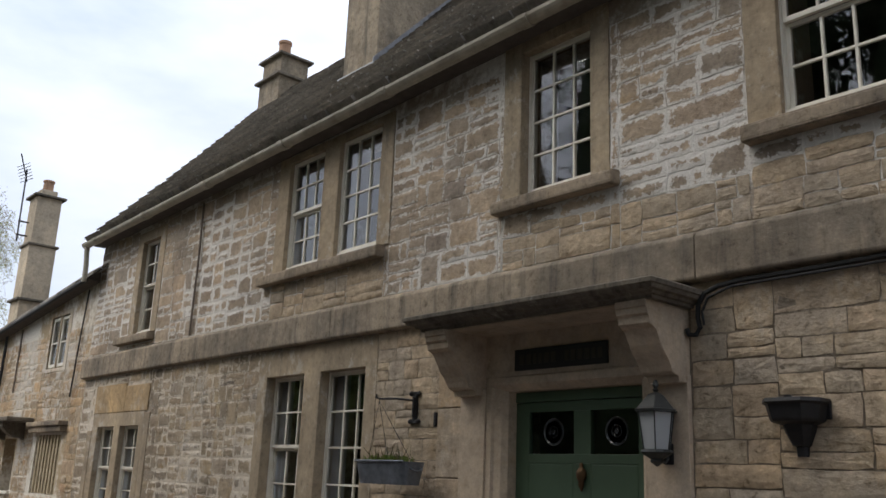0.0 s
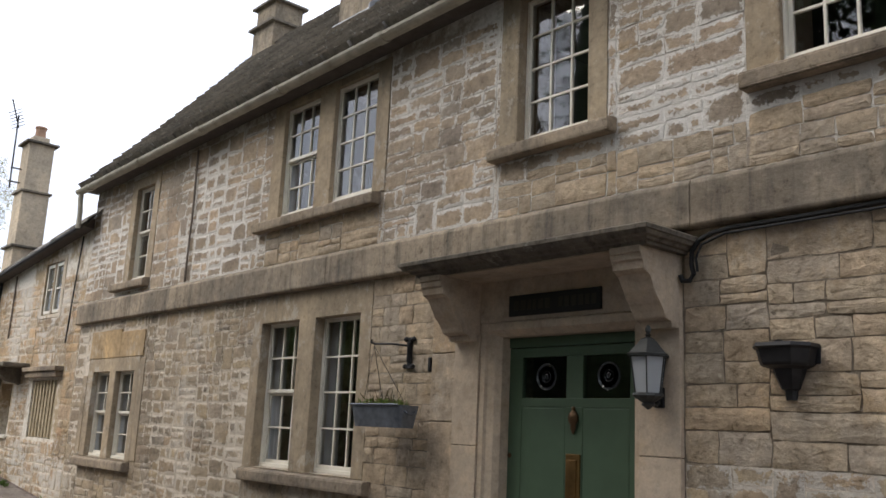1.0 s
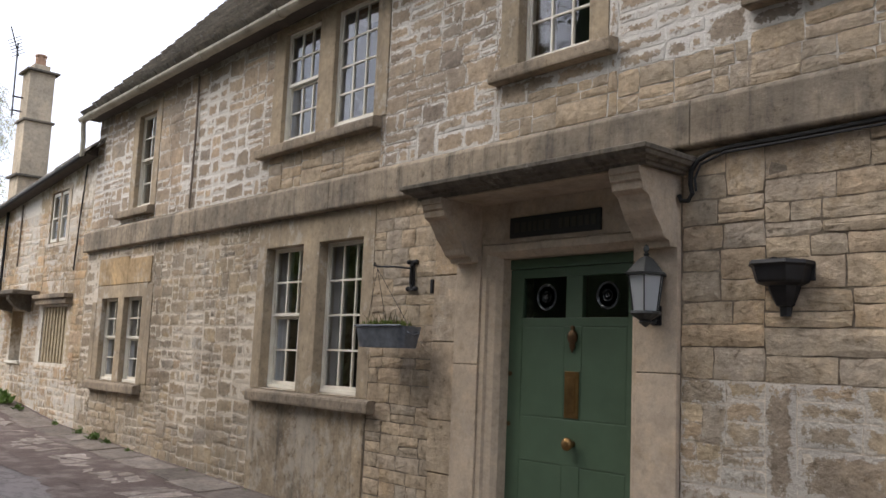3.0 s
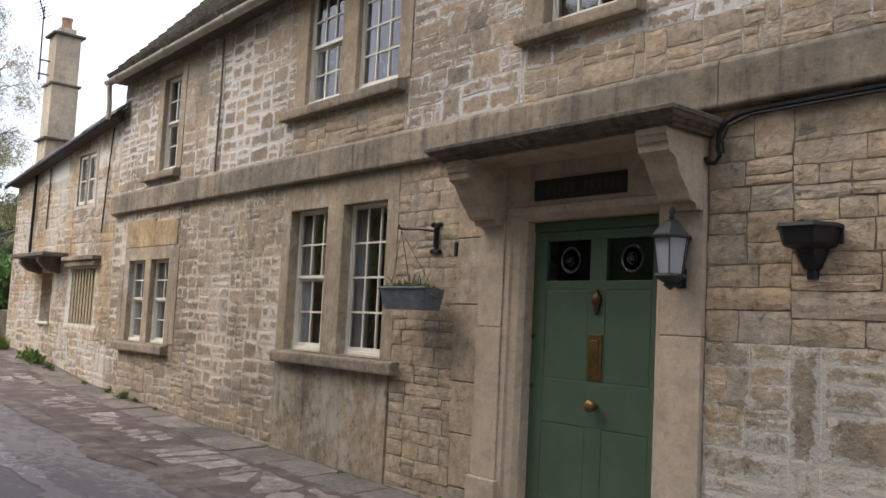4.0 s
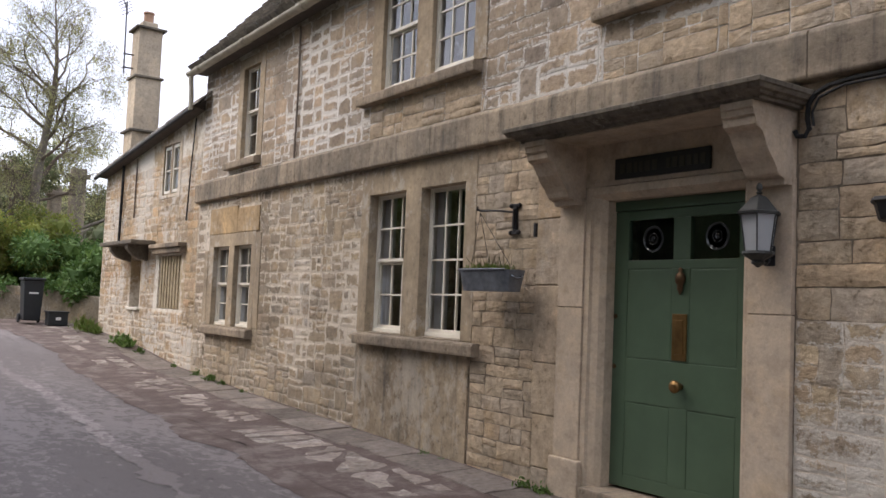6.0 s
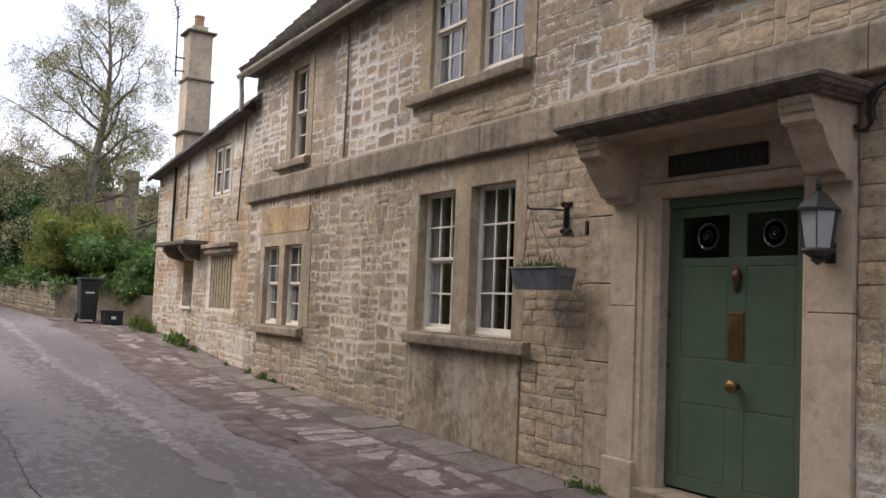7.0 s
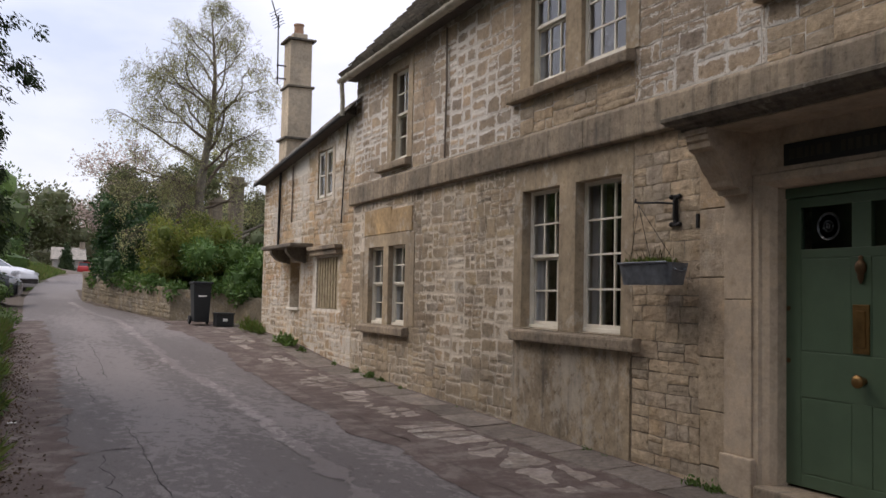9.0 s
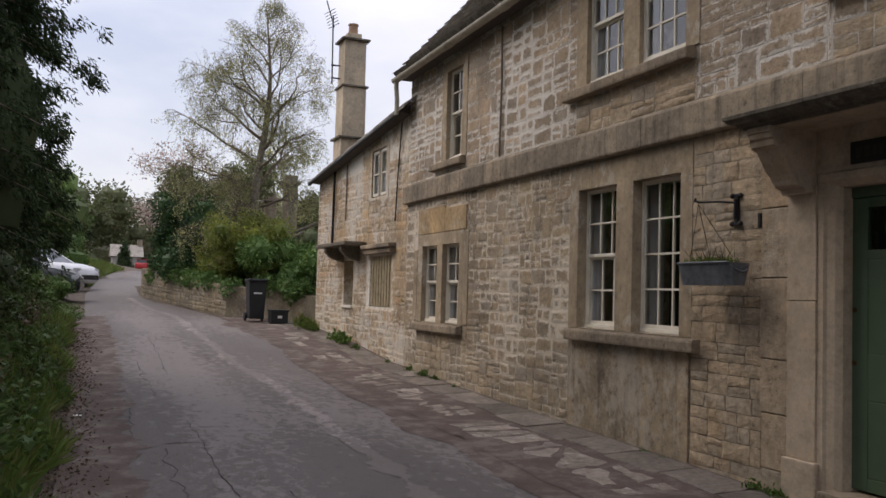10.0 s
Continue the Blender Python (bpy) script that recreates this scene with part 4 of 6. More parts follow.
far_roof = part("roof", bm, M_tile, far_house, "low stone-tiled roof with a mossy edge")
rng = random.Random(21)
for c in range(2):
    x = -14.3
    while x < -8.45:
        w = rng.uniform(0.18, 0.34)
        z = far_eave(x) + 0.03 * c
        y = -0.22 + 0.1 * c + rng.uniform(-0.02, 0.02)
        v = [(x, y, z), (x + w - 0.01, y, z + 0.09 * w), (x + w - 0.01, y + 0.34, z + 0.33), (x, y + 0.34, z + 0.32)]
        v += [(p[0], p[1], p[2] + 0.03) for p in v]
        mesh_part("roof_tile", v, [(0, 1, 5, 4), (4, 5, 6, 7), (0, 4, 7, 3), (1, 2, 6, 5), (0, 3, 2, 1)], M_tile, far_roof)
        x += w
bm = bmesh.new()
tube(bm, [(-14.25, -0.2, far_eave(-14.25) - 0.02), (-8.55, -0.2, far_eave(-8.55) - 0.02)], 0.035, 8)
part("gutter", bm, M_iron, far_house, "black gutter")
# Added to close the gap under the tiles, coloured as dark as its shade.
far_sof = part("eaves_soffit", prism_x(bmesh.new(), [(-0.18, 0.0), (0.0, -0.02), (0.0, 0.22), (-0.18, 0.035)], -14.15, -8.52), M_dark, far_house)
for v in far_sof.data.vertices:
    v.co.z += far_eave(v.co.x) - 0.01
CX0, CX1, CY0, CY1 = -13.40, -12.85, 0.08, 0.62
chimney(far_house, CX0, CX1, CY0, CY1, 3.5, [(4.40, 0.0, 0.06), (5.48, 0.02, 0.04), (6.46, 0.04, 0.07), (6.62, 0.12, 0)], M_chim, [(-13.12, 0.35)], 0.22, 0.10)

# door surround, canopy and brackets
doorway = thing("stone_doorcase", "pale moulded stone doorcase with a canopy on scroll brackets", "doorcase", (0.57, -0.05, zg(0.6)))
for sx, a, b in ((-1, -0.405, -0.14), (1, 1.28, 1.575)):
    bm = bmesh.new()
    for z0, z1 in ((0.16, 1.27), (1.275, 2.08)):
        box(bm, a, b, -0.045, 0.02, z0, z1, bevel=0.006)
    part("pilaster", bm, M_smooth, doorway)
    part("plinth_block", boxes((a - 0.02, b + 0.03, -0.075, 0.02, -0.3, 0.158), bevel=0.014), M_smooth, doorway)
for a, b, z1 in ((-0.138, 0.03, 2.06), (1.20, 1.278, 2.06)):
    bm = bmesh.new()
    inner = a if a > 0 else b
    outer = b if a > 0 else a
    prof = [(outer, -0.03), (outer + (inner - outer) * 0.3, -0.03), (outer + (inner - outer) * 0.4, -0.012), (outer + (inner - outer) * 0.75, 0.0), (inner, 0.03), (inner, 0.2), (outer, 0.2)]
    lo = [bm.verts.new((px, py, -0.2)) for px, py in prof]
    hi = [bm.verts.new((px, py, z1 + 0.1)) for px, py in prof]
    bm.faces.new(lo)
    bm.faces.new(hi[::-1])
    for i in range(len(prof)):
        k = (i + 1) % len(prof)
        bm.faces.new((lo[i], lo[k], hi[k], hi[i]))
    part("jamb_moulding", bm, M_smooth, doorway)
bm = bmesh.new()
prism_x(bm, [(0.2, 2.06), (0.02, 2.06), (-0.02, 2.09), (-0.035, 2.10), (-0.035, 2.15), (-0.012, 2.165), (0.2, 2.165)], -0.12, 1.26)
part("lintel_moulding", bm, M_smooth, doorway)
part("frieze", boxes((-0.402, 1.572, -0.012, 0.1, 2.167, 2.60), bevel=0.004), M_smooth, doorway)
part("canopy_soffit", boxes((-0.40, 1.57, -0.395, -0.002, 2.468, 2.4765)), M_smooth, doorway, "plain pale underside")
part("doorstep", boxes((-0.05, 1.19, -0.12, 0.3, -0.32, -0.005), bevel=0.015), M_sill, doorway, "worn stone step")
BR = [(0.0, 2.477), (-0.435, 2.477), (-0.435, 2.44), (-0.42, 2.435), (-0.42, 2.40), (-0.40, 2.39), (-0.40, 2.345), (-0.385, 2.335), (-0.345, 2.325), (-0.335, 2.31), (-0.315, 2.275), (-0.295, 2.235),
      (-0.265, 2.195), (-0.225, 2.155), (-0.20, 2.12), (-0.185, 2.09), (-0.172, 2.078), (-0.12, 2.07), (-0.115, 2.03), (0.0, 2.03)]
for a, b in ((-0.40, -0.17), (1.345, 1.57)):
    bm = prism_x(bmesh.new(), BR, a, b)
    bmesh.ops.bevel(bm, geom=[e for e in bm.edges if abs(e.verts[0].co.x - e.verts[1].co.x) < 1e-6], offset=0.006, segments=1, affect="EDGES")
    part("bracket", bm, M_smooth, doorway, "scrolled stone bracket")
CP = [(0.0, 2.478), (0.43, 2.478), (0.435, 2.495), (0.465, 2.50), (0.475, 2.515), (0.52, 2.52), (0.535, 2.54), (0.55, 2.545), (0.553, 2.57), (0.53, 2.58), (0.0, 2.635)]
bm = bmesh.new()
loops = []
for d, z in CP:
    o = d - 0.40
    loops.append([bm.verts.new(p) for p in ((-0.42 - max(o, -0.05) * 0.7, 0.0, z), (-0.42 - max(o, -0.05) * 0.7, -d, z), (1.59 + max(o, -0.05) * 0.7, -d, z), (1.59 + max(o, -0.05) * 0.7, 0.0, z))])
for a, b in zip(loops, loops[1:]):
    for k in range(3):
        bm.faces.new((a[k], a[k + 1], b[k + 1], b[k]))
bmesh.ops.remove_doubles(bm, verts=bm.verts, dist=0.0005)
part("canopy", bm, M_canopy, doorway, "moulded stone canopy slab, blackened edge")


# ---- door ----
door = thing("front_door", "panelled green front door with two bullseye panes and brass fittings", "door", (0.57, 0.12, 0.0))
DY = 0.115


def groove_panel(bm, x0, x1, z0, z1):
    box(bm, x0, x1, DY + 0.0045, DY + 0.04, z0, z1)
    box(bm, x0 + 0.010, x1 - 0.010, DY + 0.0018, DY + 0.02, z0 + 0.010, z1 - 0.010, bevel=0.003)


part("stile", boxes((0.012, 0.155, DY, DY + 0.045, 0.015, 1.98), bevel=0.003), M_green, door)
part("stile", boxes((1.10, 1.198, DY, DY + 0.045, 0.015, 1.98), bevel=0.003), M_green, door)
for z0, z1 in ((0.015, 0.10), (0.62, 0.925), (1.565, 1.625), (1.915, 1.98)):
    part("rail", boxes((0.155, 1.10, DY + 0.0005, DY + 0.0445, z0, z1), bevel=0.003), M_green, door)
for z0, z1 in ((0.10, 0.62), (0.925, 1.565), (1.625, 1.915)):
    part("muntin", boxes((0.567, 0.712, DY + 0.001, DY + 0.044, z0, z1), bevel=0.003), M_green, door)
for x0, x1 in ((0.155, 0.567), (0.712, 1.10)):
    for z0, z1 in ((0.10, 0.62), (0.925, 1.565)):
        bm = bmesh.new()
        groove_panel(bm, x0, x1, z0, z1)
        part("panel", bm, M_green, door)
    v, f = pane_mesh(x0, x1, 1.625, 1.915, DY + 0.02)
    pane = mesh_part("pane", v, f, M_glass, door)
    pane.visible_shadow = False
    cx = (x0 + x1) / 2 + 0.01
    bm = bmesh.new()
    for r, tr in ((0.092, 0.003), (0.080, 0.0025), (0.038, 0.003), (0.014, 0.006)):
        lathe_y(bm, [(r - tr, DY + 0.018), (r - 0.4 * tr, DY + 0.018 - tr), (r + 0.4 * tr, DY + 0.018 - tr), (r + tr, DY + 0.018), (r - tr + 0.0004, DY + 0.0185)], cx, 1.775, 28)
    part("bullseye", bm, M_bull, pane, "swirled crown-glass bullseye", smooth=True)
part("head_board", boxes((0.004, 1.198, DY - 0.01, DY + 0.06, 1.985, 2.056), bevel=0.004), M_green, door)
# Back of the hall, its dimness put into the colour.
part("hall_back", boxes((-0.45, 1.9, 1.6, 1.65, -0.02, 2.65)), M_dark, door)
bm = lathe_y(bmesh.new(), [(0.022, DY), (0.022, DY - 0.03), (0.018, DY - 0.035), (0.04, DY - 0.05), (0.044, DY - 0.068), (0.034, DY - 0.082), (0.012, DY - 0.088)], 0.658, 0.77)
part("knob", bm, M_brass, door, "round brass knob", smooth=True)
part("letter_plate", boxes((0.578, 0.70, DY - 0.008, DY + 0.002, 0.94, 1.255), (0.605, 0.673, DY - 0.013, DY - 0.007, 0.98, 1.215), bevel=0.003), M_brass, door, "upright brass letter plate")
bm = bmesh.new()
lathe(bm, [(0.008, 1.57), (0.02, 1.555), (0.012, 1.54), (0.032, 1.525), (0.042, 1.50), (0.038, 1.47), (0.02, 1.445), (0.026, 1.43), (0.012, 1.40), (0.004, 1.385)], 0.642, DY - 0.012, 14, 0.6)
part("knocker", bm, M_bronze, door, "urn-shaped bronze knocker", smooth=True)
for z in (1.22, 0.86):
    part("keyhole", lathe_y(bmesh.new(), [(0.018, DY), (0.018, DY - 0.006), (0.008, DY - 0.009)], 0.05, z, 12), M_bronze, door)

plaque = thing("name_board", "black painted name board with faded lettering", "sign", (0.51, -0.02, 2.2))
part("board", boxes((0.14, 0.972, -0.032, -0.013, 2.195, 2.345), bevel=0.004), M_board, plaque)
rng = random.Random(2)
x = 0.19
while x < 0.92:
    w = rng.uniform(0.03, 0.05)
    if not 0.53 < x < 0.59:
        part("lettering", boxes((x, x + w, -0.0345, -0.032, 2.235, 2.305)), M_letter, plaque)
    x += w + 0.018

# ---- lantern ----
lamp = thing("wall_lantern", "dark metal wall lantern with ribbed clouded glass", "lantern", (1.43, -0.045, 1.6))
LX, LY = 1.435, -0.165
bm = bmesh.new()
lathe(bm, [(0.006, 2.045), (0.018, 2.03), (0.020, 2.01), (0.010, 1.995), (0.022, 1.985), (0.012, 1.975), (0.05, 1.955), (0.085, 1.915), (0.12, 1.875), (0.135, 1.868), (0.132, 1.855), (0.10, 1.853)], LX, LY, 6)
part("roof", bm, M_lamp, lamp)
bm = bmesh.new()
lathe(bm, [(0.108, 1.852), (0.078, 1.635)], LX, LY, 6)
part("glass", bm, M_lantern, lamp, "clouded lantern glass")
for k in range(6):
    a = 2 * math.pi * k / 6
    bm = bmesh.new()
    tube(bm, [(LX + 0.112 * math.cos(a), LY + 0.112 * math.sin(a), 1.855), (LX + 0.081 * math.cos(a), LY + 0.081 * math.sin(a), 1.632)], 0.0045, 5)
    part("cage_bar", bm, M_lamp, lamp)
bm = bmesh.new()
lathe(bm, [(0.09, 1.64), (0.094, 1.625), (0.085, 1.615), (0.06, 1.60), (0.035, 1.585), (0.042, 1.572), (0.022, 1.558), (0.006, 1.545)], LX, LY, 12)
part("base", bm, M_lamp, lamp)
bm = bmesh.new()
tube(bm, [(LX, -0.05, 1.60), (LX, -0.09, 1.57), (LX, LY, 1.585)], 0.012, 6)
part("arm", bm, M_lamp, lamp)
part("back_plate", boxes((LX - 0.035, LX + 0.035, -0.058, -0.045, 1.56, 1.68), bevel=0.006), M_iron, lamp)

# ---- iron hopper planter ----
hop = thing("iron_hopper", "black cast-iron rainwater hopper fixed to the wall as a planter", "planter", (2.26, -0.02, 1.62))
bm = bmesh.new()
prof = [(0.160, 1.905), (0.165, 1.885), (0.150, 1.872), (0.135, 1.80), (0.128, 1.788), (0.082, 1.772), (0.072, 1.735), (0.046, 1.668), (0.032, 1.66), (0.029, 1.61)]
for r0 in (0,):
    rings = []
    for r, z in prof:
        rings.append([bm.verts.new((2.25 + px * r, -0.014 + py * r * 1.25, z)) for px, py in ((-1, 0), (-1, -0.55), (-0.6, -1), (0.6, -1), (1, -0.55), (1, 0))])
    for a, b in zip(rings, rings[1:]):
        for k in range(6):
            bm.faces.new((a[k], a[(k + 1) % 6], b[(k + 1) % 6], b[k]))
    bm.faces.new(rings[-1])
part("bowl", bm, M_iron, hop)
part("soil", boxes((2.15, 2.38, -0.14, -0.02, 1.84, 1.875), bevel=0.01), M_soil, hop)
bm = bmesh.new()
lathe_y(bm, [(0.035, -0.185), (0.035, -0.17), (0.03, -0.16)], 2.265, 1.885, 12)
part("boss", bm, M_iron, hop)
part("back_plate", boxes((2.115, 2.415, -0.03, -0.012, 1.80, 1.90), bevel=0.006), M_iron, hop)

# ---- hanging trough ----
trough = thing("zinc_trough", "galvanised zinc trough of grass hung from an iron bracket", "planter", (-1.02, -0.24, 1.38))
bm = bmesh.new()
T = [(-1.30, -0.66, 1.545), (-1.27, -0.69, 1.375)]
ring = []
for (x0, x1, z), dy in zip(T, (0.12, 0.09)):
    for t in (0.0, 0.006):
        r = []
        cx, hx = (x0 + x1) / 2, (x1 - x0) / 2 - t
        for k in range(24):
            a = 2 * math.pi * k / 24
            c, s = math.cos(a), math.sin(a)
            r.append(bm.verts.new((cx + hx * math.copysign(abs(c) ** 0.35, c), -0.24 + (dy - t) * math.copysign(abs(s) ** 0.35, s), z + (t if z < 1.5 else 0))))
        ring.append(r)
for a, b in ((ring[0], ring[2]), (ring[1], ring[3]), (ring[0], ring[1])):
    for k in range(24):
        bm.faces.new((a[k], a[(k + 1) % 24], b[(k + 1) % 24], b[k]))
bm.faces.new(ring[2])
bm.faces.new(ring[3])
part("tub", bm, M_zinc, trough)
bm = bmesh.new()
tube(bm, [(cx_, -0.24 + 0.122 * sy, 1.545) for cx_, sy in ((-1.28, -0.9), (-1.15, -1.0), (-0.85, -1.0), (-0.68, -0.9))], 0.009, 6)
part("rim", bm, M_zinc, trough)
bm = bmesh.new()
tube(bm, [(-0.672, -0.29, 1.50), (-0.65, -0.29, 1.49), (-0.648, -0.24, 1.475), (-0.65, -0.19, 1.49), (-0.672, -0.19, 1.50)], 0.008, 6)
part("handle", bm, M_zinc, trough)
part("soil", boxes((-1.26, -0.71, -0.335, -0.145, 1.49, 1.53), bevel=0.01), M_soil, trough)
for end in (-1.26, -1.0, -0.72):
    bm = bmesh.new()
    tube(bm, [(-1.16, -0.24, 2.02), (end, -0.24, 1.55)], 0.0025, 4)
    part("wire", bm, M_iron, trough)

hook = thing("iron_bracket", "black iron wall bracket with a scrolled plate", "bracket", (-0.97, -0.02, 1.85))
bm = bmesh.new()
box(bm, -0.985, -0.945, -0.035, -0.012, 1.87, 2.09, bevel=0.004)
box(bm, -1.005, -0.925, -0.037, -0.012, 2.08, 2.10, bevel=0.004)
box(bm, -1.005, -0.925, -0.037, -0.012, 1.85, 1.87, bevel=0.004)
for x in (-1.012, -0.918):
    for z in (1.865, 2.085):
        lathe(bm, [(0.001, z - 0.022), (0.018, z - 0.012), (0.022, z), (0.018, z + 0.012), (0.001, z + 0.022)], x, -0.028, 8)
box(bm, -0.975, -0.955, -0.050, -0.034, 1.90, 2.06, bevel=0.004)
part("plate", bm, M_iron, hook)
bm = bmesh.new()
tube(bm, [(-0.965, -0.03, 2.03), (-1.06, -0.14, 2.04), (-1.16, -0.24, 2.035), (-1.18, -0.26, 2.045), (-1.175, -0.255, 2.07)], 0.009, 6)
part("arm", bm, M_iron, hook)
for s in (-1, 1):
    bm = bmesh.new()
    tube(bm, [(-0.965, -0.03, 1.975 - 0.115 * s), (-0.965 + 0.03 * s, -0.04, 1.975 - 0.125 * s), (-0.965 + 0.045 * s, -0.04, 1.975 - 0.105 * s)], 0.007, 5)
    part("scroll", bm, M_iron, hook)
tie = thing("iron_bar", "small plain black iron bar on the wall", "bar", (-0.71, -0.03, 1.82))
part("iron", boxes((-0.725, -0.695, -0.035, -0.008, 1.82, 1.93), bevel=0.006), M_iron, tie)

# ---- cables and small pipes on the walls ----
cab = thing("wall_cable", "thick black cable clipped under the stone band", "cable", (1.7, -0.03, 2.3))
bm = bmesh.new()
tube(bm, [(9.0, -0.05, 2.615), (4.0, -0.05, 2.61), (2.9, -0.05, 2.615), (2.3, -0.05, 2.60), (1.95, -0.045, 2.60), (1.80, -0.045, 2.585), (1.71, -0.045, 2.55), (1.665, -0.045, 2.49), (1.66, -0.045, 2.41), (1.675, -0.045, 2.35), (1.65, -0.05, 2.31), (1.60, -0.05, 2.315), (1.585, -0.05, 2.35)], 0.015, 8)
part("run", bm, M_cable, cab)
bm = bmesh.new()
tube(bm, [(9.0, -0.09, 2.60), (4.0, -0.085, 2.588), (2.4, -0.08, 2.57), (1.9, -0.07, 2.565), (1.74, -0.06, 2.52), (1.70, -0.06, 2.44), (1.71, -0.06, 2.36)], 0.008, 8)
part("run", bm, M_cable, cab)
for pts, r, lab in (([(-5.22, -0.03, 4.60), (-5.20, -0.03, 3.9), (-5.22, -0.03, 2.96)], 0.013, "thin brown pipe down the upper wall"),
                    ([(-8.80, -0.04, 4.0), (-8.92, -0.04, 3.2), (-9.0, -0.04, 2.4)], 0.012, "thin black pipe down the cottage wall"),
                    ([(-12.72, -0.05, 3.65), (-12.74, -0.05, 3.0), (-12.76, -0.05, 2.2)], 0.026, "thin dark downpipe on the cottage"),
                    ([(-11.9, -0.03, 3.7), (-11.92, -0.03, 2.6)], 0.014, "thin grey cable down the cottage wall")):
    t = thing("wall_pipe", lab, "pipe", pts[-1])
    bm = bmesh.new()
    tube(bm, pts, r, 8)
    part("pipe", bm, M_pipe if "brown" in lab or "grey" in lab else M_cable, t)
bm = bmesh.new()
aer = thing("tv_aerial", "thin metal television aerial on the chimney", "aerial", (-13.2, CY0 - 0.13, 5.55))
AY = CY0 - 0.13
tube(bm, [(-13.2, AY, 5.55), (-13.2, AY - 0.02, 7.0)], 0.016, 6)
part("mast", bm, M_iron, aer)
tip, tail = Vector((-13.0, AY - 0.22, 7.22)), Vector((-13.35, AY + 0.05, 6.80))
bm = bmesh.new()
tube(bm, [tip, tail], 0.013, 5)
part("boom", bm, M_iron, aer)
for k in range(6):
    c = tip.lerp(tail, 0.4 + 0.11 * k)
    bm = bmesh.new()
    tube(bm, [c + Vector((-0.08, -0.09, -0.05)), c + Vector((0.08, 0.09, 0.05))], 0.008, 4)
    part("element", bm, M_iron, aer)
for z in (5.68, 5.95):
    bm = bmesh.new()
    tube(bm, [(-13.2, AY - 0.03, z), (-13.2, CY0 + 0.05, z)], 0.016, 4)
    part("clamp", bm, M_iron, aer)

# ---- cottage openings ----
w = part("window", wall_sheet(bmesh.new(), -10.52, -9.48, 2.84, lambda x: 3.82, -0.012, 0.004, [FAR_HOLES[0]]), M_far, far_house, "small white casement window under the eaves")
for x0, x1 in ((-10.38, -10.03), (-9.97, -9.62)):
    part("casement", boxes((x0, x0 + 0.05, 0.012, 0.062, 2.92, 3.72), (x1 - 0.05, x1, 0.012, 0.062, 2.92, 3.72), (x0 + 0.05, x1 - 0.05, 0.012, 0.062, 2.92, 2.97), (x0 + 0.05, x1 - 0.05, 0.012, 0.062, 3.67, 3.72),
                           (x0 + 0.05, x1 - 0.05, 0.02, 0.05, 3.30, 3.325), bevel=0.004), M_white, w)
    v, f = pane_mesh(x0 + 0.05, x1 - 0.05, 2.97, 3.67, 0.037)
    mesh_part("pane", v, f, M_glass, w).visible_shadow = False
part("mullion", boxes((-10.03, -9.97, -0.004, 0.12, 2.905, 3.735), bevel=0.006), M_dress, w)
w = part("mullion_window", boxes((-10.5, -9.05, -0.10, 0.05, 1.90, 1.99), (-10.55, -9.02, -0.14, 0.05, 1.99, 2.06), bevel=0.015), M_sill, far_house, "blocked window of upright stone mullions under a hood mould")
for k in range(8):
    x0 = -10.33 + 0.143 * k
    part("mullion", boxes((x0, x0 + 0.075, 0.02, 0.16, 1.0, 1.865), bevel=0.01), M_wood, w)
part("blank", boxes((-10.345, -9.205, 0.14, 0.3, 0.995, 1.865)), M_wood, w)
w = part("niche", boxes((-12.0, -11.38, 0.36, 0.4, 0.975, 1.825)), M_niche, far_house, "deep dark opening with a white sill")
part("sill", boxes((-12.05, -11.33, -0.05, 0.15, 0.93, 0.975), bevel=0.008), M_white, w, "white painted sill")
hood = thing("door_hood", "flat stone hood slab on a curved bracket", "hood", (-11.6, -0.2, 1.85))
part("slab", boxes((-12.65, -10.6, -0.42, 0.02, 2.07, 2.14), bevel=0.018), M_canopy, hood)
HB = [(0.0, 2.07), (-0.36, 2.07), (-0.36, 1.99)] + [(-0.33 * math.cos(t) * 1.0, 1.99 - 0.17 * math.sin(t)) for t in [0.3 * i for i in range(1, 6)]] + [(0.0, 1.80)]
for x0 in (-12.2, -11.15):
    part("bracket", prism_x(bmesh.new(), HB, x0, x0 + 0.16), M_canopy, hood)


# ---- plants ----
def leaves(name, parent, material, n, size, sample, seed=1, droop=0.0, long=1.7, label="", kind=""):
    """Many small bent leaves; sample(rng) gives a place and an outward direction."""
    rg = np.random.default_rng(seed)
    P, D = sample(rg, n)
    n = len(P)
    D = D + rg.normal(0, 0.55, (n, 3))
    D[:, 2] -= droop
    D /= np.linalg.norm(D, axis=1)[:, None] + 1e-9
    S = np.cross(D, rg.normal(0, 1, (n, 3)))
    S /= np.linalg.norm(S, axis=1)[:, None] + 1e-9
    N = np.cross(S, D)
    L = size * rg.uniform(0.6, 1.4, n)[:, None]
    w = L / long * 0.5
    a, tip = P, P + D * L
    m1, m2 = P + D * L * 0.45 + S * w + N * L * 0.08, P + D * L * 0.45 - S * w + N * L * 0.08
    V = np.stack([a, m1, tip, m2], 1).reshape(-1, 3)
    me = bpy.data.meshes.new(name)
    me.vertices.add(4 * n)
    me.vertices.foreach_set("co", V.astype(np.float32).ravel())
    me.loops.add(4 * n)
    me.loops.foreach_set("vertex_index", np.arange(4 * n, dtype=np.int32))
    me.polygons.add(n)
    me.polygons.foreach_set("loop_start", np.arange(0, 4 * n, 4, dtype=np.int32))
    me.update(calc_edges=True)
    me.validate()
    ob = link_mesh(name, me, material, parent, label)
    if kind:
        ob["kind"] = kind
    return ob


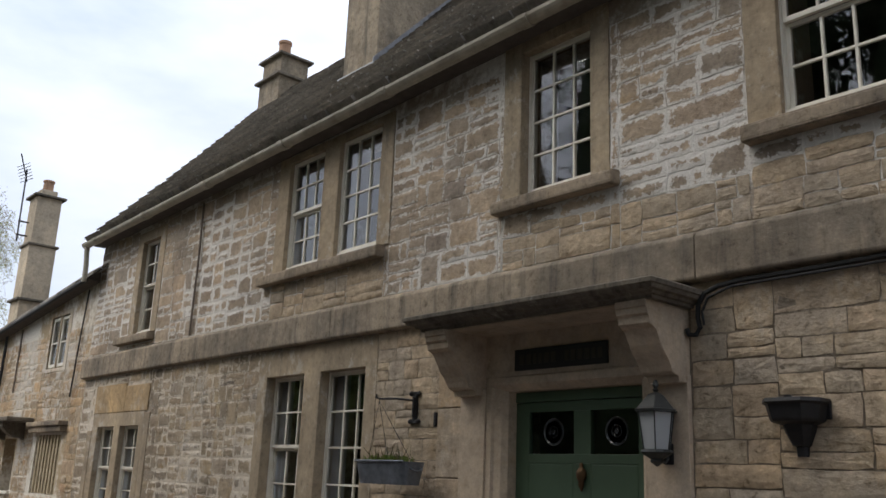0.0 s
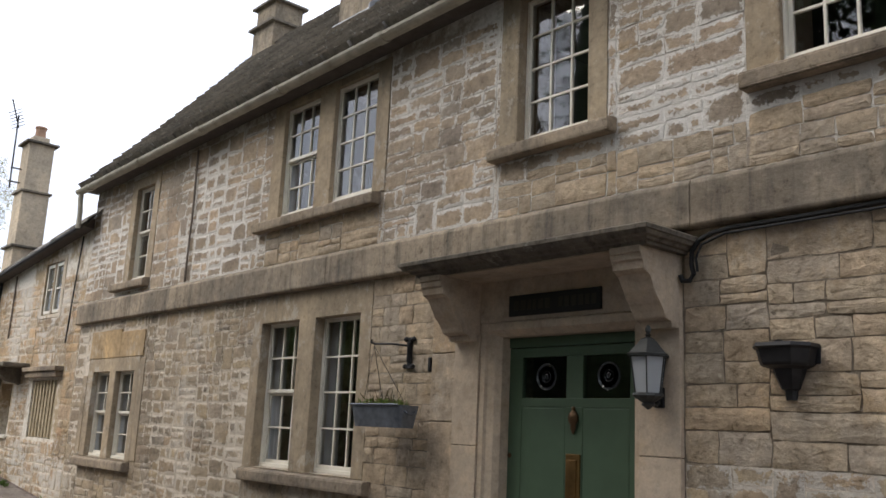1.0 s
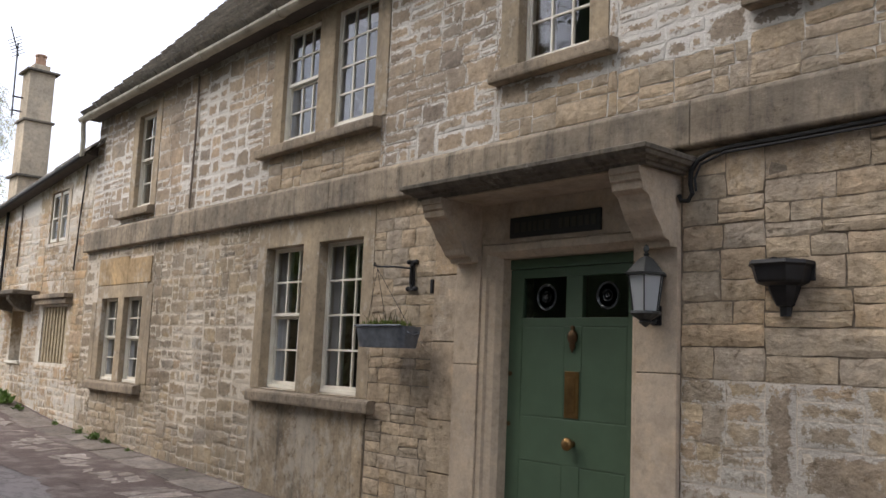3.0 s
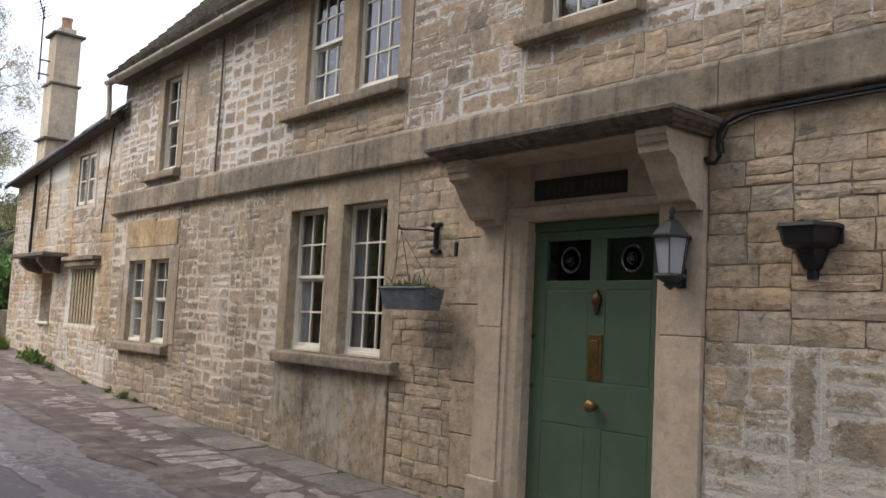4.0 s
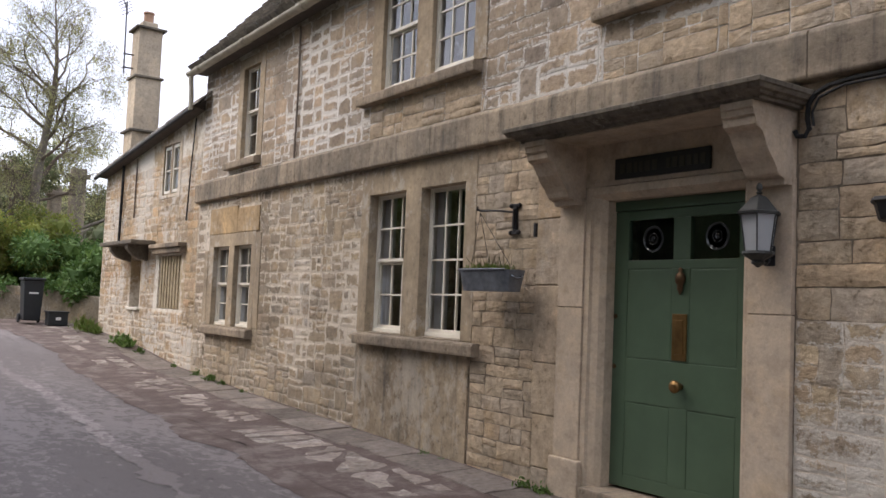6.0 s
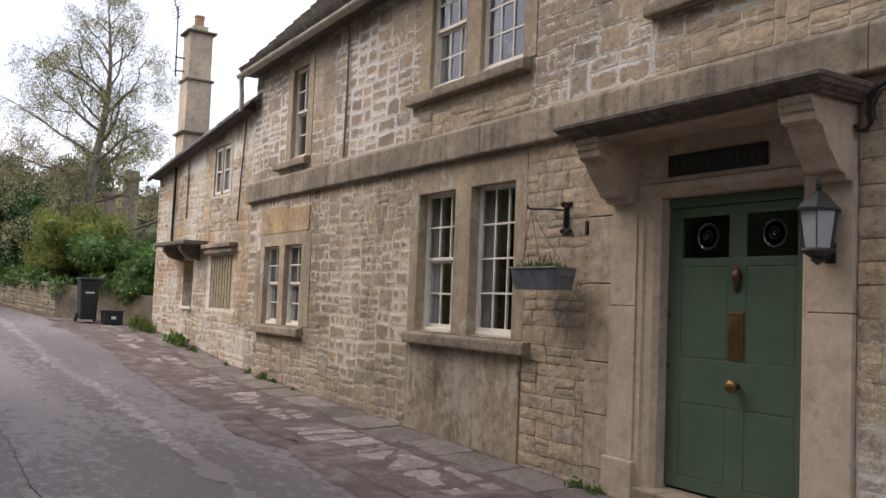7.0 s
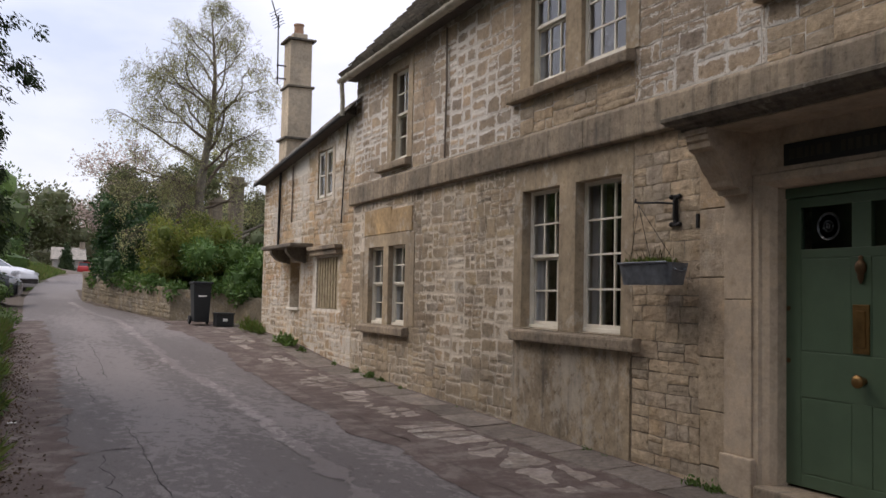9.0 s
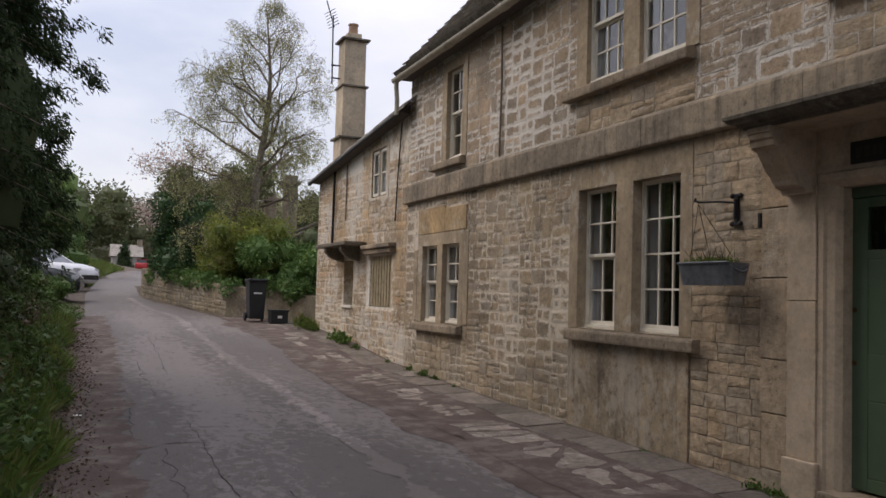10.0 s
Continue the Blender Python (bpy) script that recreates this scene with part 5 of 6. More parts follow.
def clumps(centres):
    """Leaves on the outside of many small uneven clumps: rows of x, y, z, radius."""
    C = np.array(centres, float)

    def sample(rg, n):
        p = C[:, 3] ** 2
        i = rg.choice(len(C), n, p=p / p.sum())
        d = rg.normal(0, 1, (n, 3))
        d /= np.linalg.norm(d, axis=1)[:, None]
        r = C[i, 3] * rg.uniform(0.35, 1.08, n) ** 0.5
        return C[i, :3] + d * r[:, None] * np.array([1, 1, 0.85]), d
    return sample


def mass(seed, n, x0, x1, y0, y1, z0, top, r0, r1):
    """Clump centres that fill a hedge-like body; top is a function of x, y."""
    rg = random.Random(seed)
    out = []
    while len(out) < n:
        x, y = rg.uniform(x0, x1), rg.uniform(y0, y1)
        b = z0(x, y)
        t = top(x, y)
        r = rg.uniform(r0, r1)
        out.append((x, y, b + (t - b) * rg.random() ** 0.6 - r * 0.5, r))
    return out


def core(name, centres, material, parent, shrink=0.72, seed=0):
    """Dark inner growth, so that a bush is not seen through."""
    bm = bmesh.new()
    for i, (x, y, z, r) in enumerate(centres):
        g = bmesh.ops.create_icosphere(bm, subdivisions=1, radius=r * shrink, matrix=Matrix.Translation((x, y, z)))
        for v in g["verts"]:
            v.co += (v.co - Vector((x, y, z))) * 0.5 * noise.noise(v.co * 2.5)
    return tagged(part(name, bm, material, parent), kind="stuff")


def bush(name, label, category, at, centres, material, n, size, seed=1, droop=0.0, long=1.7, shrink=0.7, group=""):
    t = thing(name, label, category, at, group)
    core("inner_growth", centres, material, t, shrink)
    leaves("foliage", t, material, n, size, clumps(centres), seed, droop, long)
    return t


def ter(x, y):
    return terrain(x, y)


# garden wall beyond the cottage
GW = [(-15.0, 0.25), (-16.1, -0.25), (-17.4, -1.35), (-20.0, -1.95), (-22.6, -2.42), (-25.3, -2.85)]
gw = thing("garden_wall", "low rubble garden wall with plants spilling over it", "wall", (-19.5, -1.7, zg(-19)))
for k, ((xa, ya), (xb, yb)) in enumerate(zip(GW, GW[1:])):
    d = Vector((xb - xa, yb - ya, 0))
    L = d.length
    d.normalize()
    nrm = Vector((-d.y, d.x, 0))
    if nrm.y > 0:
        nrm = -nrm
    h0, h1 = 0.66 + 0.05 * k, 0.71 + 0.05 * k
    bm = bmesh.new()
    vs = []
    for s, h in ((0, h0), (L + 0.05, h1)):
        p = Vector((xa, ya, zg(xa + d.x * s) - 0.3)) + d * s
        vs.append([bm.verts.new(p + nrm * o + Vector((0, 0, z))) for o, z in ((0, 0), (0, h + 0.2), (-0.3, h + 0.2), (-0.3, 0))])
    for i in range(4):
        bm.faces.new((vs[0][i], vs[0][(i + 1) % 4], vs[1][(i + 1) % 4], vs[1][i]))
    bm.faces.new(vs[0][::-1])
    bm.faces.new(vs[1])
    seg = part("wall_length", bm, M_mortar_b if k > 1 else M_gwall, gw)
    if k > 1:
        def place(a, dd, h, xa=xa, ya=ya, d=d, nrm=nrm):
            p = Vector((xa, ya, zg(xa + d.x * a) - 0.1)) + d * a + nrm * dd
            return (p.x, p.y, p.z + h)
        cells = list(stone_cells(random.Random(40 + k), 0.0, L, 0.0, h0 + 0.02, [], 0.36, 0.13, 0.2))
        lay_stones(cells, seg, M_gwall, 0.006, 0.018, 0.012, near=(-1, 99), place=place, seed=50 + k)
gate = thing("iron_gate", "narrow black iron gate beside the cottage", "gate", (-14.6, 0.2, zg(-14.6)))
for k in range(7):
    bm = bmesh.new()
    p = Vector((-14.95 + 0.1 * k, 0.24 - 0.02 * k, zg(-14.6) - 0.05))
    tube(bm, [p, p + Vector((0, 0, 1.15))], 0.012, 5)
    part("bar", bm, M_iron, gate)
for z in (0.1, 1.05):
    bm = bmesh.new()
    tube(bm, [(-14.98, 0.25, zg(-14.6) + z), (-14.3, 0.11, zg(-14.6) + z)], 0.014, 5)
    part("rail", bm, M_iron, gate)


# wheelie bin and recycling box
def bin_at(x, y):
    z = zg(x) - 0.06
    t = thing("wheelie_bin", "dark grey wheelie bin standing against the wall", "bin", (x, y, z))
    bm = bmesh.new()
    box(bm, x - 0.25, x + 0.25, y - 0.20, y + 0.20, z + 0.06, z + 0.90, bevel=0.03)
    for v in bm.verts:
        k = 0.80 + 0.2 * (v.co.z - z) / 0.92
        v.co.x, v.co.y = x + (v.co.x - x) * k, y + (v.co.y - y) * k
    part("body", bm, M_plastic, t)
    part("lid", boxes((x - 0.27, x + 0.29, y - 0.225, y + 0.225, z + 0.90, z + 0.96), bevel=0.025), M_plastic, t)
    part("handle", boxes((x - 0.32, x - 0.27, y - 0.17, y + 0.17, z + 0.91, z + 0.95), bevel=0.01), M_plastic, t)
    for s in (-1, 1):
        bm = bmesh.new()
        lathe_y(bm, [(0.09, y + s * 0.22), (0.1, y + s * 0.21), (0.1, y + s * 0.18), (0.09, y + s * 0.17)], x - 0.2, z + 0.1, 14)
        part("wheel", bm, M_tyre, t)
    part("label_bars", boxes((x + 0.236, x + 0.242, y - 0.09, y + 0.09, z + 0.62, z + 0.655)), M_litter, t, "pale printed bar")
    return t


bin_at(-15.75, -0.98)
t = thing("recycling_box", "low black recycling box on the pavement", "box", (-15.2, -0.55, zg(-15)))
z = zg(-15.2) - 0.05
bm = bmesh.new()
box(bm, -15.38, -15.0, -0.76, -0.38, z, z + 0.28, bevel=0.02)
part("tub", bm, M_plastic, t)
part("lid", boxes((-15.40, -14.98, -0.78, -0.36, z + 0.26, z + 0.295), bevel=0.01), M_plastic, t)
part("label_bars", boxes((-14.999, -14.995, -0.62, -0.52, z + 0.11, z + 0.17)), M_litter, t, "pale printed bar")

# hedge plants over the garden wall
C = mass(1, 70, -21.5, -15.0, -1.2, 2.2, lambda x, y: zg(x) + 0.65, lambda x, y: zg(x) + 1.75 + 0.15 * math.sin(3 * x), 0.25, 0.5)
C = [c for c in C if c[1] > np.interp(c[0], [-21.5, -17.4, -16.1, -15], [-2.25, -1.35, -0.1, 0.5])]
bush("laurel_hedge", "dense mid-green laurel hedge above the garden wall", "hedge", (-17.5, 0.5, zg(-17)), C, L_laurel, 22000, 0.11, 2, 0.2, 2.2)
C = mass(4, 46, -21.6, -18.6, -1.5, 0.3, lambda x, y: zg(x) + 0.7, lambda x, y: zg(x) + 2.7 - 0.35 * abs(x + 20), 0.25, 0.45)
bush("spring_shrub", "yellow-green shrub with fresh spring leaves", "shrub", (-20, -0.4, zg(-20) + 0.6), C, L_spring, 14000, 0.075, 5, 0.0, 1.8, 0.5)
C = mass(7, 80, -26.0, -21.6, -2.45, 0.0, lambda x, y: zg(x) + (0.4 if x > -24.6 else -0.2), lambda x, y: zg(x) + 3.1 - 0.4 * abs(x + 23.5), 0.3, 0.55)
bush("ivy_mound", "dark ivy mound over the end of the wall", "shrub", (-23.6, -1.2, zg(-23)), C, L_ivy, 24000, 0.10, 8, 0.4, 1.4, 0.55)
rg = random.Random(15)
C = []
for i in range(40):
    x = rg.uniform(-24.5, -15.6)
    y = float(np.interp(x, [-25.3, -22.6, -20.0, -17.4, -16.1, -15.0], [-2.85, -2.42, -1.95, -1.35, -0.25, 0.25]))
    C.append((x, y + 0.1, zg(x) + rg.uniform(0.55, 0.85), rg.uniform(0.12, 0.28)))
bush("trailing_ivy", "trailing ivy hanging over the garden wall", "ivy", (-20, -1.9, zg(-20) + 0.6), C, L_laurel, 5000, 0.09, 16, 0.5, 1.6, 0.5)
C = mass(9, 70, -31, -25, -1.9, 1.2, lambda x, y: zg(x) + 1.2, lambda x, y: zg(x) + 4.3 + 0.6 * math.sin(2.1 * y), 0.35, 0.7)
bush("green_shrubs", "tall mixed garden shrubs in young leaf", "shrub", (-27, 2.5, zg(-27)), C, L_wood, 22000, 0.10, 10, 0.0, 1.8, 0.5)
C = mass(12, 40, -22.5, -16.5, 2.2, 4.5, lambda x, y: zg(x) + 0.8, lambda x, y: zg(x) + 3.2, 0.4, 0.7)
bush("green_shrubs", "garden shrubs behind the hedge", "shrub", (-19.5, 3.3, zg(-19)), C, L_hedge, 9000, 0.10, 13, 0.0, 1.8, 0.55)


# trees
def grow(bm, p, d, length, r, depth, rg, tips, spread=0.5, up=0.12, droop=0.0):
    """A limb that bends, tapers and forks; returns through tips the ends of the twigs."""
    pts = [Vector(p)]
    d = Vector(d).normalized()
    k = 4 if depth > 1 else 3
    for i in range(k):
        d = (d + Vector((rg.gauss(0, 0.2), rg.gauss(0, 0.2), rg.gauss(0, 0.14) + up * 0.3 - droop * 0.35))).normalized()
        pts.append(pts[-1] + d * length / k)
    tube(bm, pts, r, 7 if depth > 3 else (5 if depth > 1 else 3), r * 0.6, cap=False)
    if depth == 0:
        tips.extend(pts[1:])
        return
    if depth <= 2:
        tips.extend(pts[2:])
    for i in range(rg.choice((3, 4)) if depth > 1 else rg.choice((3, 4, 5))):
        at = pts[-1] if i == 0 else pts[rg.randrange(max(1, k - 2), k + 1)]
        side = Vector((rg.gauss(0, 1), rg.gauss(0, 1), rg.gauss(0.15, 0.5))).normalized()
        nd = (d + side * spread * (0.55 if i == 0 else 1.25)).normalized()
        grow(bm, at, nd, length * rg.uniform(0.62, 0.82), r * (0.60 if i == 0 else 0.38), depth - 1, rg, tips, spread, up * 0.9, droop + 0.10)


def tree(name, label, at, height, r, material, leaf, n, size, seed, depth=5, lean=(0, 0), spread=0.5, trunk=0.35, extra=(), category="tree"):
    rg = random.Random(seed)
    t = thing(name, label, category, at)
    bm = bmesh.new()
    tips = []
    base = Vector(at)
    top = base + Vector((lean[0], lean[1], height * trunk))
    tube(bm, [base - Vector((0, 0, 0.3)), base.lerp(top, 0.3) + Vector((0.04, 0.03, 0)), base.lerp(top, 0.65), top], r, 10, r * 0.8, cap=False)
    for i in range(4):
        side = Vector((math.cos(i * 1.7 + seed), math.sin(i * 1.7 + seed), 0)) * (0.10 if i == 0 else 0.6)
        grow(bm, top if i == 0 else base.lerp(top, 0.6 + 0.12 * i), Vector((0, 0, 1)) + side, height * (0.30 if i == 0 else 0.22), r * (0.75 if i == 0 else 0.45), depth - (0 if i == 0 else 1), rg, tips, spread)
    for p0, d0, l0, r0, dep in extra:
        grow(bm, Vector(p0), Vector(d0), l0, r0, dep, rg, tips, spread)
    part("trunk", bm, material, t, smooth=True)
    if n:
        A = np.array([tuple(p) for p in tips])

        def sample(g, k):
            i = g.integers(0, len(A), k)
            return A[i] + g.normal(0, 0.10, (k, 3)), g.normal(0, 1, (k, 3))
        leaves("crown", t, leaf, n, size, sample, seed, 0.5)
    return t


def hang(bm, tips, rg, length):
    """Thin twigs that hang from the ends of the limbs; gives the points where leaves sit."""
    ends = []
    for p in tips:
        q = [p, p + Vector((rg.gauss(0, 0.10), rg.gauss(0, 0.10), -0.25 * length)), p + Vector((rg.gauss(0, 0.14), rg.gauss(0, 0.14), -length * rg.uniform(0.6, 1.2)))]
        tube(bm, q, 0.004, 3, 0.002, cap=False)
        ends += [q[0].lerp(q[1], 0.6), q[1], q[1].lerp(q[2], 0.5), q[2]]
    return ends


def birch(at, top_z, seed):
    """A pale stem that forks low; long crooked limbs curve out and up, and their twigs hang."""
    rg = random.Random(seed)
    t = thing("birch_tree", "tall birch with crooked limbs and sparse young leaves", "tree", at)
    base, tips = Vector(at), []
    H = top_z - base.z
    stem = [base + Vector((0.10 * math.sin(k * 0.9), 0.05 * k / 12 * 3 - 0.13 * math.sin(k * 0.55), H * k / 12 - (0.4 if k == 0 else 0))) for k in range(13)]
    bm = bmesh.new()
    tube(bm, stem[:8], 0.19, 10, 0.085, cap=False)
    tube(bm, [base + Vector((0.3, 0.25, -0.3)), base + Vector((0.3, 0.55, 1.0)), base + Vector((0.2, 1.0, 1.75)), base + Vector((0.1, 1.9, 2.15)), base + Vector((0.0, 2.7, 2.3))], 0.075, 8, 0.03, cap=False)
    tube(bm, [base + Vector((0.35, 0.3, 0.6)), base + Vector((0.4, 0.75, 1.45)), base + Vector((0.3, 1.3, 1.8))], 0.06, 8, 0.03, cap=False)
    part("trunk", bm, M_bark, t, "pale lichened bark", smooth=True)
    bm = bmesh.new()
    tube(bm, stem[7:], 0.085, 8, 0.012, cap=False)
    for s, az, reach, rise, r in ((0.15, -95, 0.95, 1.5, 0.085), (0.27, -70, 0.70, 0.6, 0.035), (0.30, 85, 0.85, 0.5, 0.045), (0.36, -115, 1.00, 0.8, 0.055), (0.38, 100, 1.00, 0.8, 0.065),
                                  (0.43, 20, 0.90, 0.9, 0.050), (0.46, -80, 1.05, 0.9, 0.055), (0.50, 75, 1.00, 1.1, 0.055), (0.54, -105, 1.05, 1.1, 0.050), (0.57, 180, 0.90, 1.0, 0.040),
                                  (0.60, 95, 1.00, 1.3, 0.045), (0.63, -65, 1.00, 1.3, 0.042), (0.67, -120, 0.90, 1.4, 0.040), (0.69, 60, 0.90, 1.5, 0.036), (0.73, -90, 0.85, 1.6, 0.034),
                                  (0.76, 115, 0.80, 1.6, 0.030), (0.80, -75, 0.72, 1.8, 0.027), (0.83, 70, 0.66, 1.8, 0.024), (0.87, -110, 0.56, 2.0, 0.020), (0.90, 100, 0.50, 2.0, 0.018),
                                  (0.94, -50, 0.42, 2.2, 0.014), (0.97, 130, 0.36, 2.4, 0.012)):
        k = min(11, int(s * 12))
        p = stem[k].lerp(stem[k + 1], s * 12 - k)
        a = radians(az + rg.uniform(-15, 15))
        grow(bm, p, Vector((math.cos(a), math.sin(a), rise)), reach, r, 4 if s < 0.65 else 3, rg, tips, 0.7, 0.14, 0.0)
    grow(bm, base + Vector((0.05, 2.3, 2.2)), Vector((0, 1, 0.5)), 0.9, 0.025, 3, rg, tips, 0.6)
    fine = [p for p in tips if rg.random() < min(1.0, 2900 / len(tips))]
    ends = hang(bm, fine, rg, 0.42)
    part("crown_wood", bm, M_twig, t, "dark crooked limbs and hanging twigs", smooth=True)
    A = np.array([tuple(p) for p in ends])

    def sample(g, k):
        return A[g.integers(0, len(A), k)] + g.normal(0, 0.05, (k, 3)), g.normal(0, 1, (k, 3))
    leaves("crown", t, L_birch, 34000, 0.045, sample, seed, 0.6)


birch((-20.6, -0.15, zg(-20) + 0.35), 9.2, 4)
tree("blossom_tree", "small garden tree with pale pink blossom", (-27.0, -1.7, zg(-27) + 0.5), 4.4, 0.09, M_twig, L_blossom, 3200, 0.085, 9, 4, (0, -0.2), 0.65, 0.35)

# conifers and hedge on the other side of the lane, seen and unseen
def conifer(name, label, x, y, h, rad, n, seed, skirt=0.5):
    z = terrain(x, y)
    t = thing(name, label, "tree", (x, y, z))
    bm = bmesh.new()
    tube(bm, [(x, y, z - 0.2), (x + 0.1, y, z + h * 0.5), (x, y, z + h)], 0.28, 8, 0.04, cap=False)
    rg = random.Random(seed)
    P, D = [], []
    k = 230
    for i in range(k):
        s = (i / k) ** 0.85
        hz = z + skirt + (h - skirt) * s
        a = i * 2.4 + rg.uniform(-0.3, 0.3)
        L = rad * (1 - s) ** 0.65 * rg.uniform(0.65, 1.12) + 0.25
        base = Vector((x, y, hz))
        end = base + Vector((math.cos(a) * L, math.sin(a) * L, -0.10 * L + 0.10))
        midp = base.lerp(end, 0.55) + Vector((0, 0, 0.16 * L))
        tube(bm, [base, midp, end], 0.03, 3, 0.006, cap=False)
        for q in range(34):
            u = rg.random() ** 0.55
            c = base.lerp(midp, u * 2) if u < 0.5 else midp.lerp(end, u * 2 - 1)
            o = Vector((rg.gauss(0, 1), rg.gauss(0, 1), rg.gauss(-0.35, 0.6))) * 0.12
            P.append(tuple(c + o))
            D.append((math.cos(a) * 0.8, math.sin(a) * 0.8, -0.65))
    part("trunk", bm, M_twig, t)
    P, D = np.array(P), np.array(D)

    def sample(g, m):
        i = g.integers(0, len(P), m)
        return P[i] + g.normal(0, 0.05, (m, 3)), D[i]
    leaves("foliage", t, L_conifer, n, 0.10 if n < 100000 else 0.075, sample, seed, 0.35, 3.4)
    bm = bmesh.new()
    lathe(bm, [(rad * 0.1, z + skirt), (rad * 0.6, z + skirt + 0.3), (rad * 0.62, z + h * 0.35), (rad * 0.48, z + h * 0.55), (rad * 0.3, z + h * 0.78), (0.05, z + h * 0.95)], x, y, 14)
    for v in bm.verts:
        v.co += Vector((noise.noise(v.co * 0.9), noise.noise(v.co * 0.9 + Vector((5, 0, 0))), 0)) * 0.5
    part("inner_growth", bm, L_conifer, t)
    return t


conifer("conifer", "tall dark conifer with drooping sprays beside the lane", -7.6, -6.85, 8.0, 2.35, 250000, 3, 1.0)
# Out of view: sized and placed to block sun and sky from the near wall.
conifer("conifer", "unseen evergreen across the lane, added to shade the house front", -4.9, -9.4, 17.5, 3.6, 45000, 5, 0.8)
conifer("conifer", "unseen evergreen across the lane, added to shade the house front", 0.6, -9.6, 14.5, 3.2, 26000, 6, 0.8)
conifer("conifer", "unseen evergreen across the lane, added to shade the house front", 6.6, -9.2, 12.5, 2.9, 16000, 7, 0.8)
conifer("conifer", "unseen evergreen across the lane, added to shade the house front", 11.5, -8.6, 12.5, 3.0, 12000, 8, 0.8)
def oak(ox, oy, cz, rx, ry, rz, seed):
    t = thing("offview_oak", "large unseen evergreen across the lane, added to block sky light", "tree", (ox, oy, terrain(ox, oy)))
    b = bmesh.new()
    tube(b, [(ox, oy, terrain(ox, oy) - 0.3), (ox - 0.1, oy + 0.1, 2.0), (ox - 0.2, oy + 0.3, 5.0)], 0.4, 10, 0.25, cap=False)
    g = random.Random(seed)
    rows = []
    for i in range(46):
        d = Vector((g.gauss(0, 1), g.gauss(0, 1), g.gauss(0, 1))).normalized() * g.uniform(0.55, 1.0)
        c = (ox - 0.2 + rx * d.x, oy + 0.6 + ry * d.y, cz + rz * d.z, g.uniform(0.7, 1.25))
        rows.append(c)
        tube(b, [(ox - 0.2, oy + 0.3, 4.6), (ox - 0.2 + 0.45 * rx * d.x, oy + 0.5 + 0.45 * ry * d.y, cz - 1.6 + 0.4 * rz * d.z), c[:3]], 0.09, 4, 0.02, cap=False)
    part("trunk", b, M_twig, t)
    core("inner_growth", rows, L_broad, t, 0.6)
    leaves("crown", t, L_broad, 30000, 0.13, clumps(rows), seed + 1, 0.1, 1.8)


# Unseen crowns: the first dims the near wall, the second darkens u4's reflection.
oak(7.5, -8.5, 8.2, 4.4, 3.6, 3.9, 77)
oak(-1.6, -12.0, 9.5, 3.6, 2.4, 4.2, 87)
# Unseen hedge, added so the door and lower panes mirror no bright sky.
C = mass(35, 130, -15.0, 14.0, -12.0, -10.2, lambda x, y: terrain(x, y) - 0.2, lambda x, y: terrain(x, y) + 4.6 + 0.4 * math.sin(x), 0.5, 0.9)
bush("roadside_hedge", "tall thick hedge across the lane that darkens window reflections", "hedge", (2.5, -11, terrain(2.5, -11)), C, L_broad, 26000, 0.12, 36, 0.0, 1.7, 0.8)
C = mass(27, 60, -21.0, -9.5, -9.5, -7.2, lambda x, y: terrain(x, y) - 0.2, lambda x, y: terrain(x, y) + 3.4 + 0.5 * math.sin(x), 0.45, 0.8)
bush("roadside_hedge", "tall thick hedge across the lane that darkens window reflections", "hedge", (-15, -8.2, terrain(-15, -8.2)), C, L_hedge, 16000, 0.11, 28, 0.0, 1.7, 0.75)

C = mass(21, 150, -14.5, 1.0, -7.6, -5.1, lambda x, y: terrain(x, y) - 0.1, lambda x, y: terrain(x, y) + 0.25 + 0.42 * max(0, -5.0 - y), 0.14, 0.32)
bush("verge_bramble", "tangled verge of brambles and dry stems along the lane", "hedge", (-7, -6.2, terrain(-7, -6.2)), C, L_dry, 16000, 0.06, 22, 0.1, 2.2, 0.6)
C = mass(23, 130, -15.0, 0.5, -6.5, -5.02, lambda x, y: terrain(x, y) - 0.1, lambda x, y: terrain(x, y) + 0.3 + 0.45 * max(0, -4.95 - y), 0.12, 0.28)
bush("verge_greenery", "green nettles and ferns at the lane edge", "hedge", (-7, -5.6, terrain(-7, -5.6)), C, L_verge, 24000, 0.065, 24, 0.15, 2.4, 0.4)
C = mass(29, 34, -15.5, -9.0, -7.6, -5.75, lambda x, y: terrain(x, y) - 0.1, lambda x, y: terrain(x, y) + 1.75, 0.25, 0.45)
bush("verge_shrubs", "dark tangled shrubs beneath the conifer", "shrub", (-12, -6.5, terrain(-12, -6.5)), C, L_broad, 12000, 0.07, 30, 0.1, 1.8, 0.6)
C = mass(25, 30, -17.5, -14.2, -6.4, -4.8, lambda x, y: terrain(x, y) - 0.1, lambda x, y: terrain(x, y) + 0.85, 0.18, 0.36)
bush("verge_greenery", "bright green clump at the lane edge", "hedge", (-16, -5.5, terrain(-16, -5.5)), C, L_hedge, 7000, 0.06, 26, 0.1, 1.8, 0.6)
t = thing("verge_grass", "rough tufts of long grass on the verge", "grass", (-7, -5.2, zg(-7)), kind="stuff")


def verge_sample(g, k):
    x = g.uniform(-16, 1.5, k)
    y = -5.0 - np.abs(g.normal(0, 0.35, k)) - 0.12 * np.sin(x * 2.3)
    z = np.array([terrain(a, b) for a, b in zip(x, y)])
    d = np.stack([g.normal(0, 0.35, k), g.normal(0.1, 0.35, k), np.ones(k)], 1)
    return np.stack([x, y, z], 1), d


leaves("blades", t, L_grass, 16000, 0.25, verge_sample, 31, -0.3, 9.0)
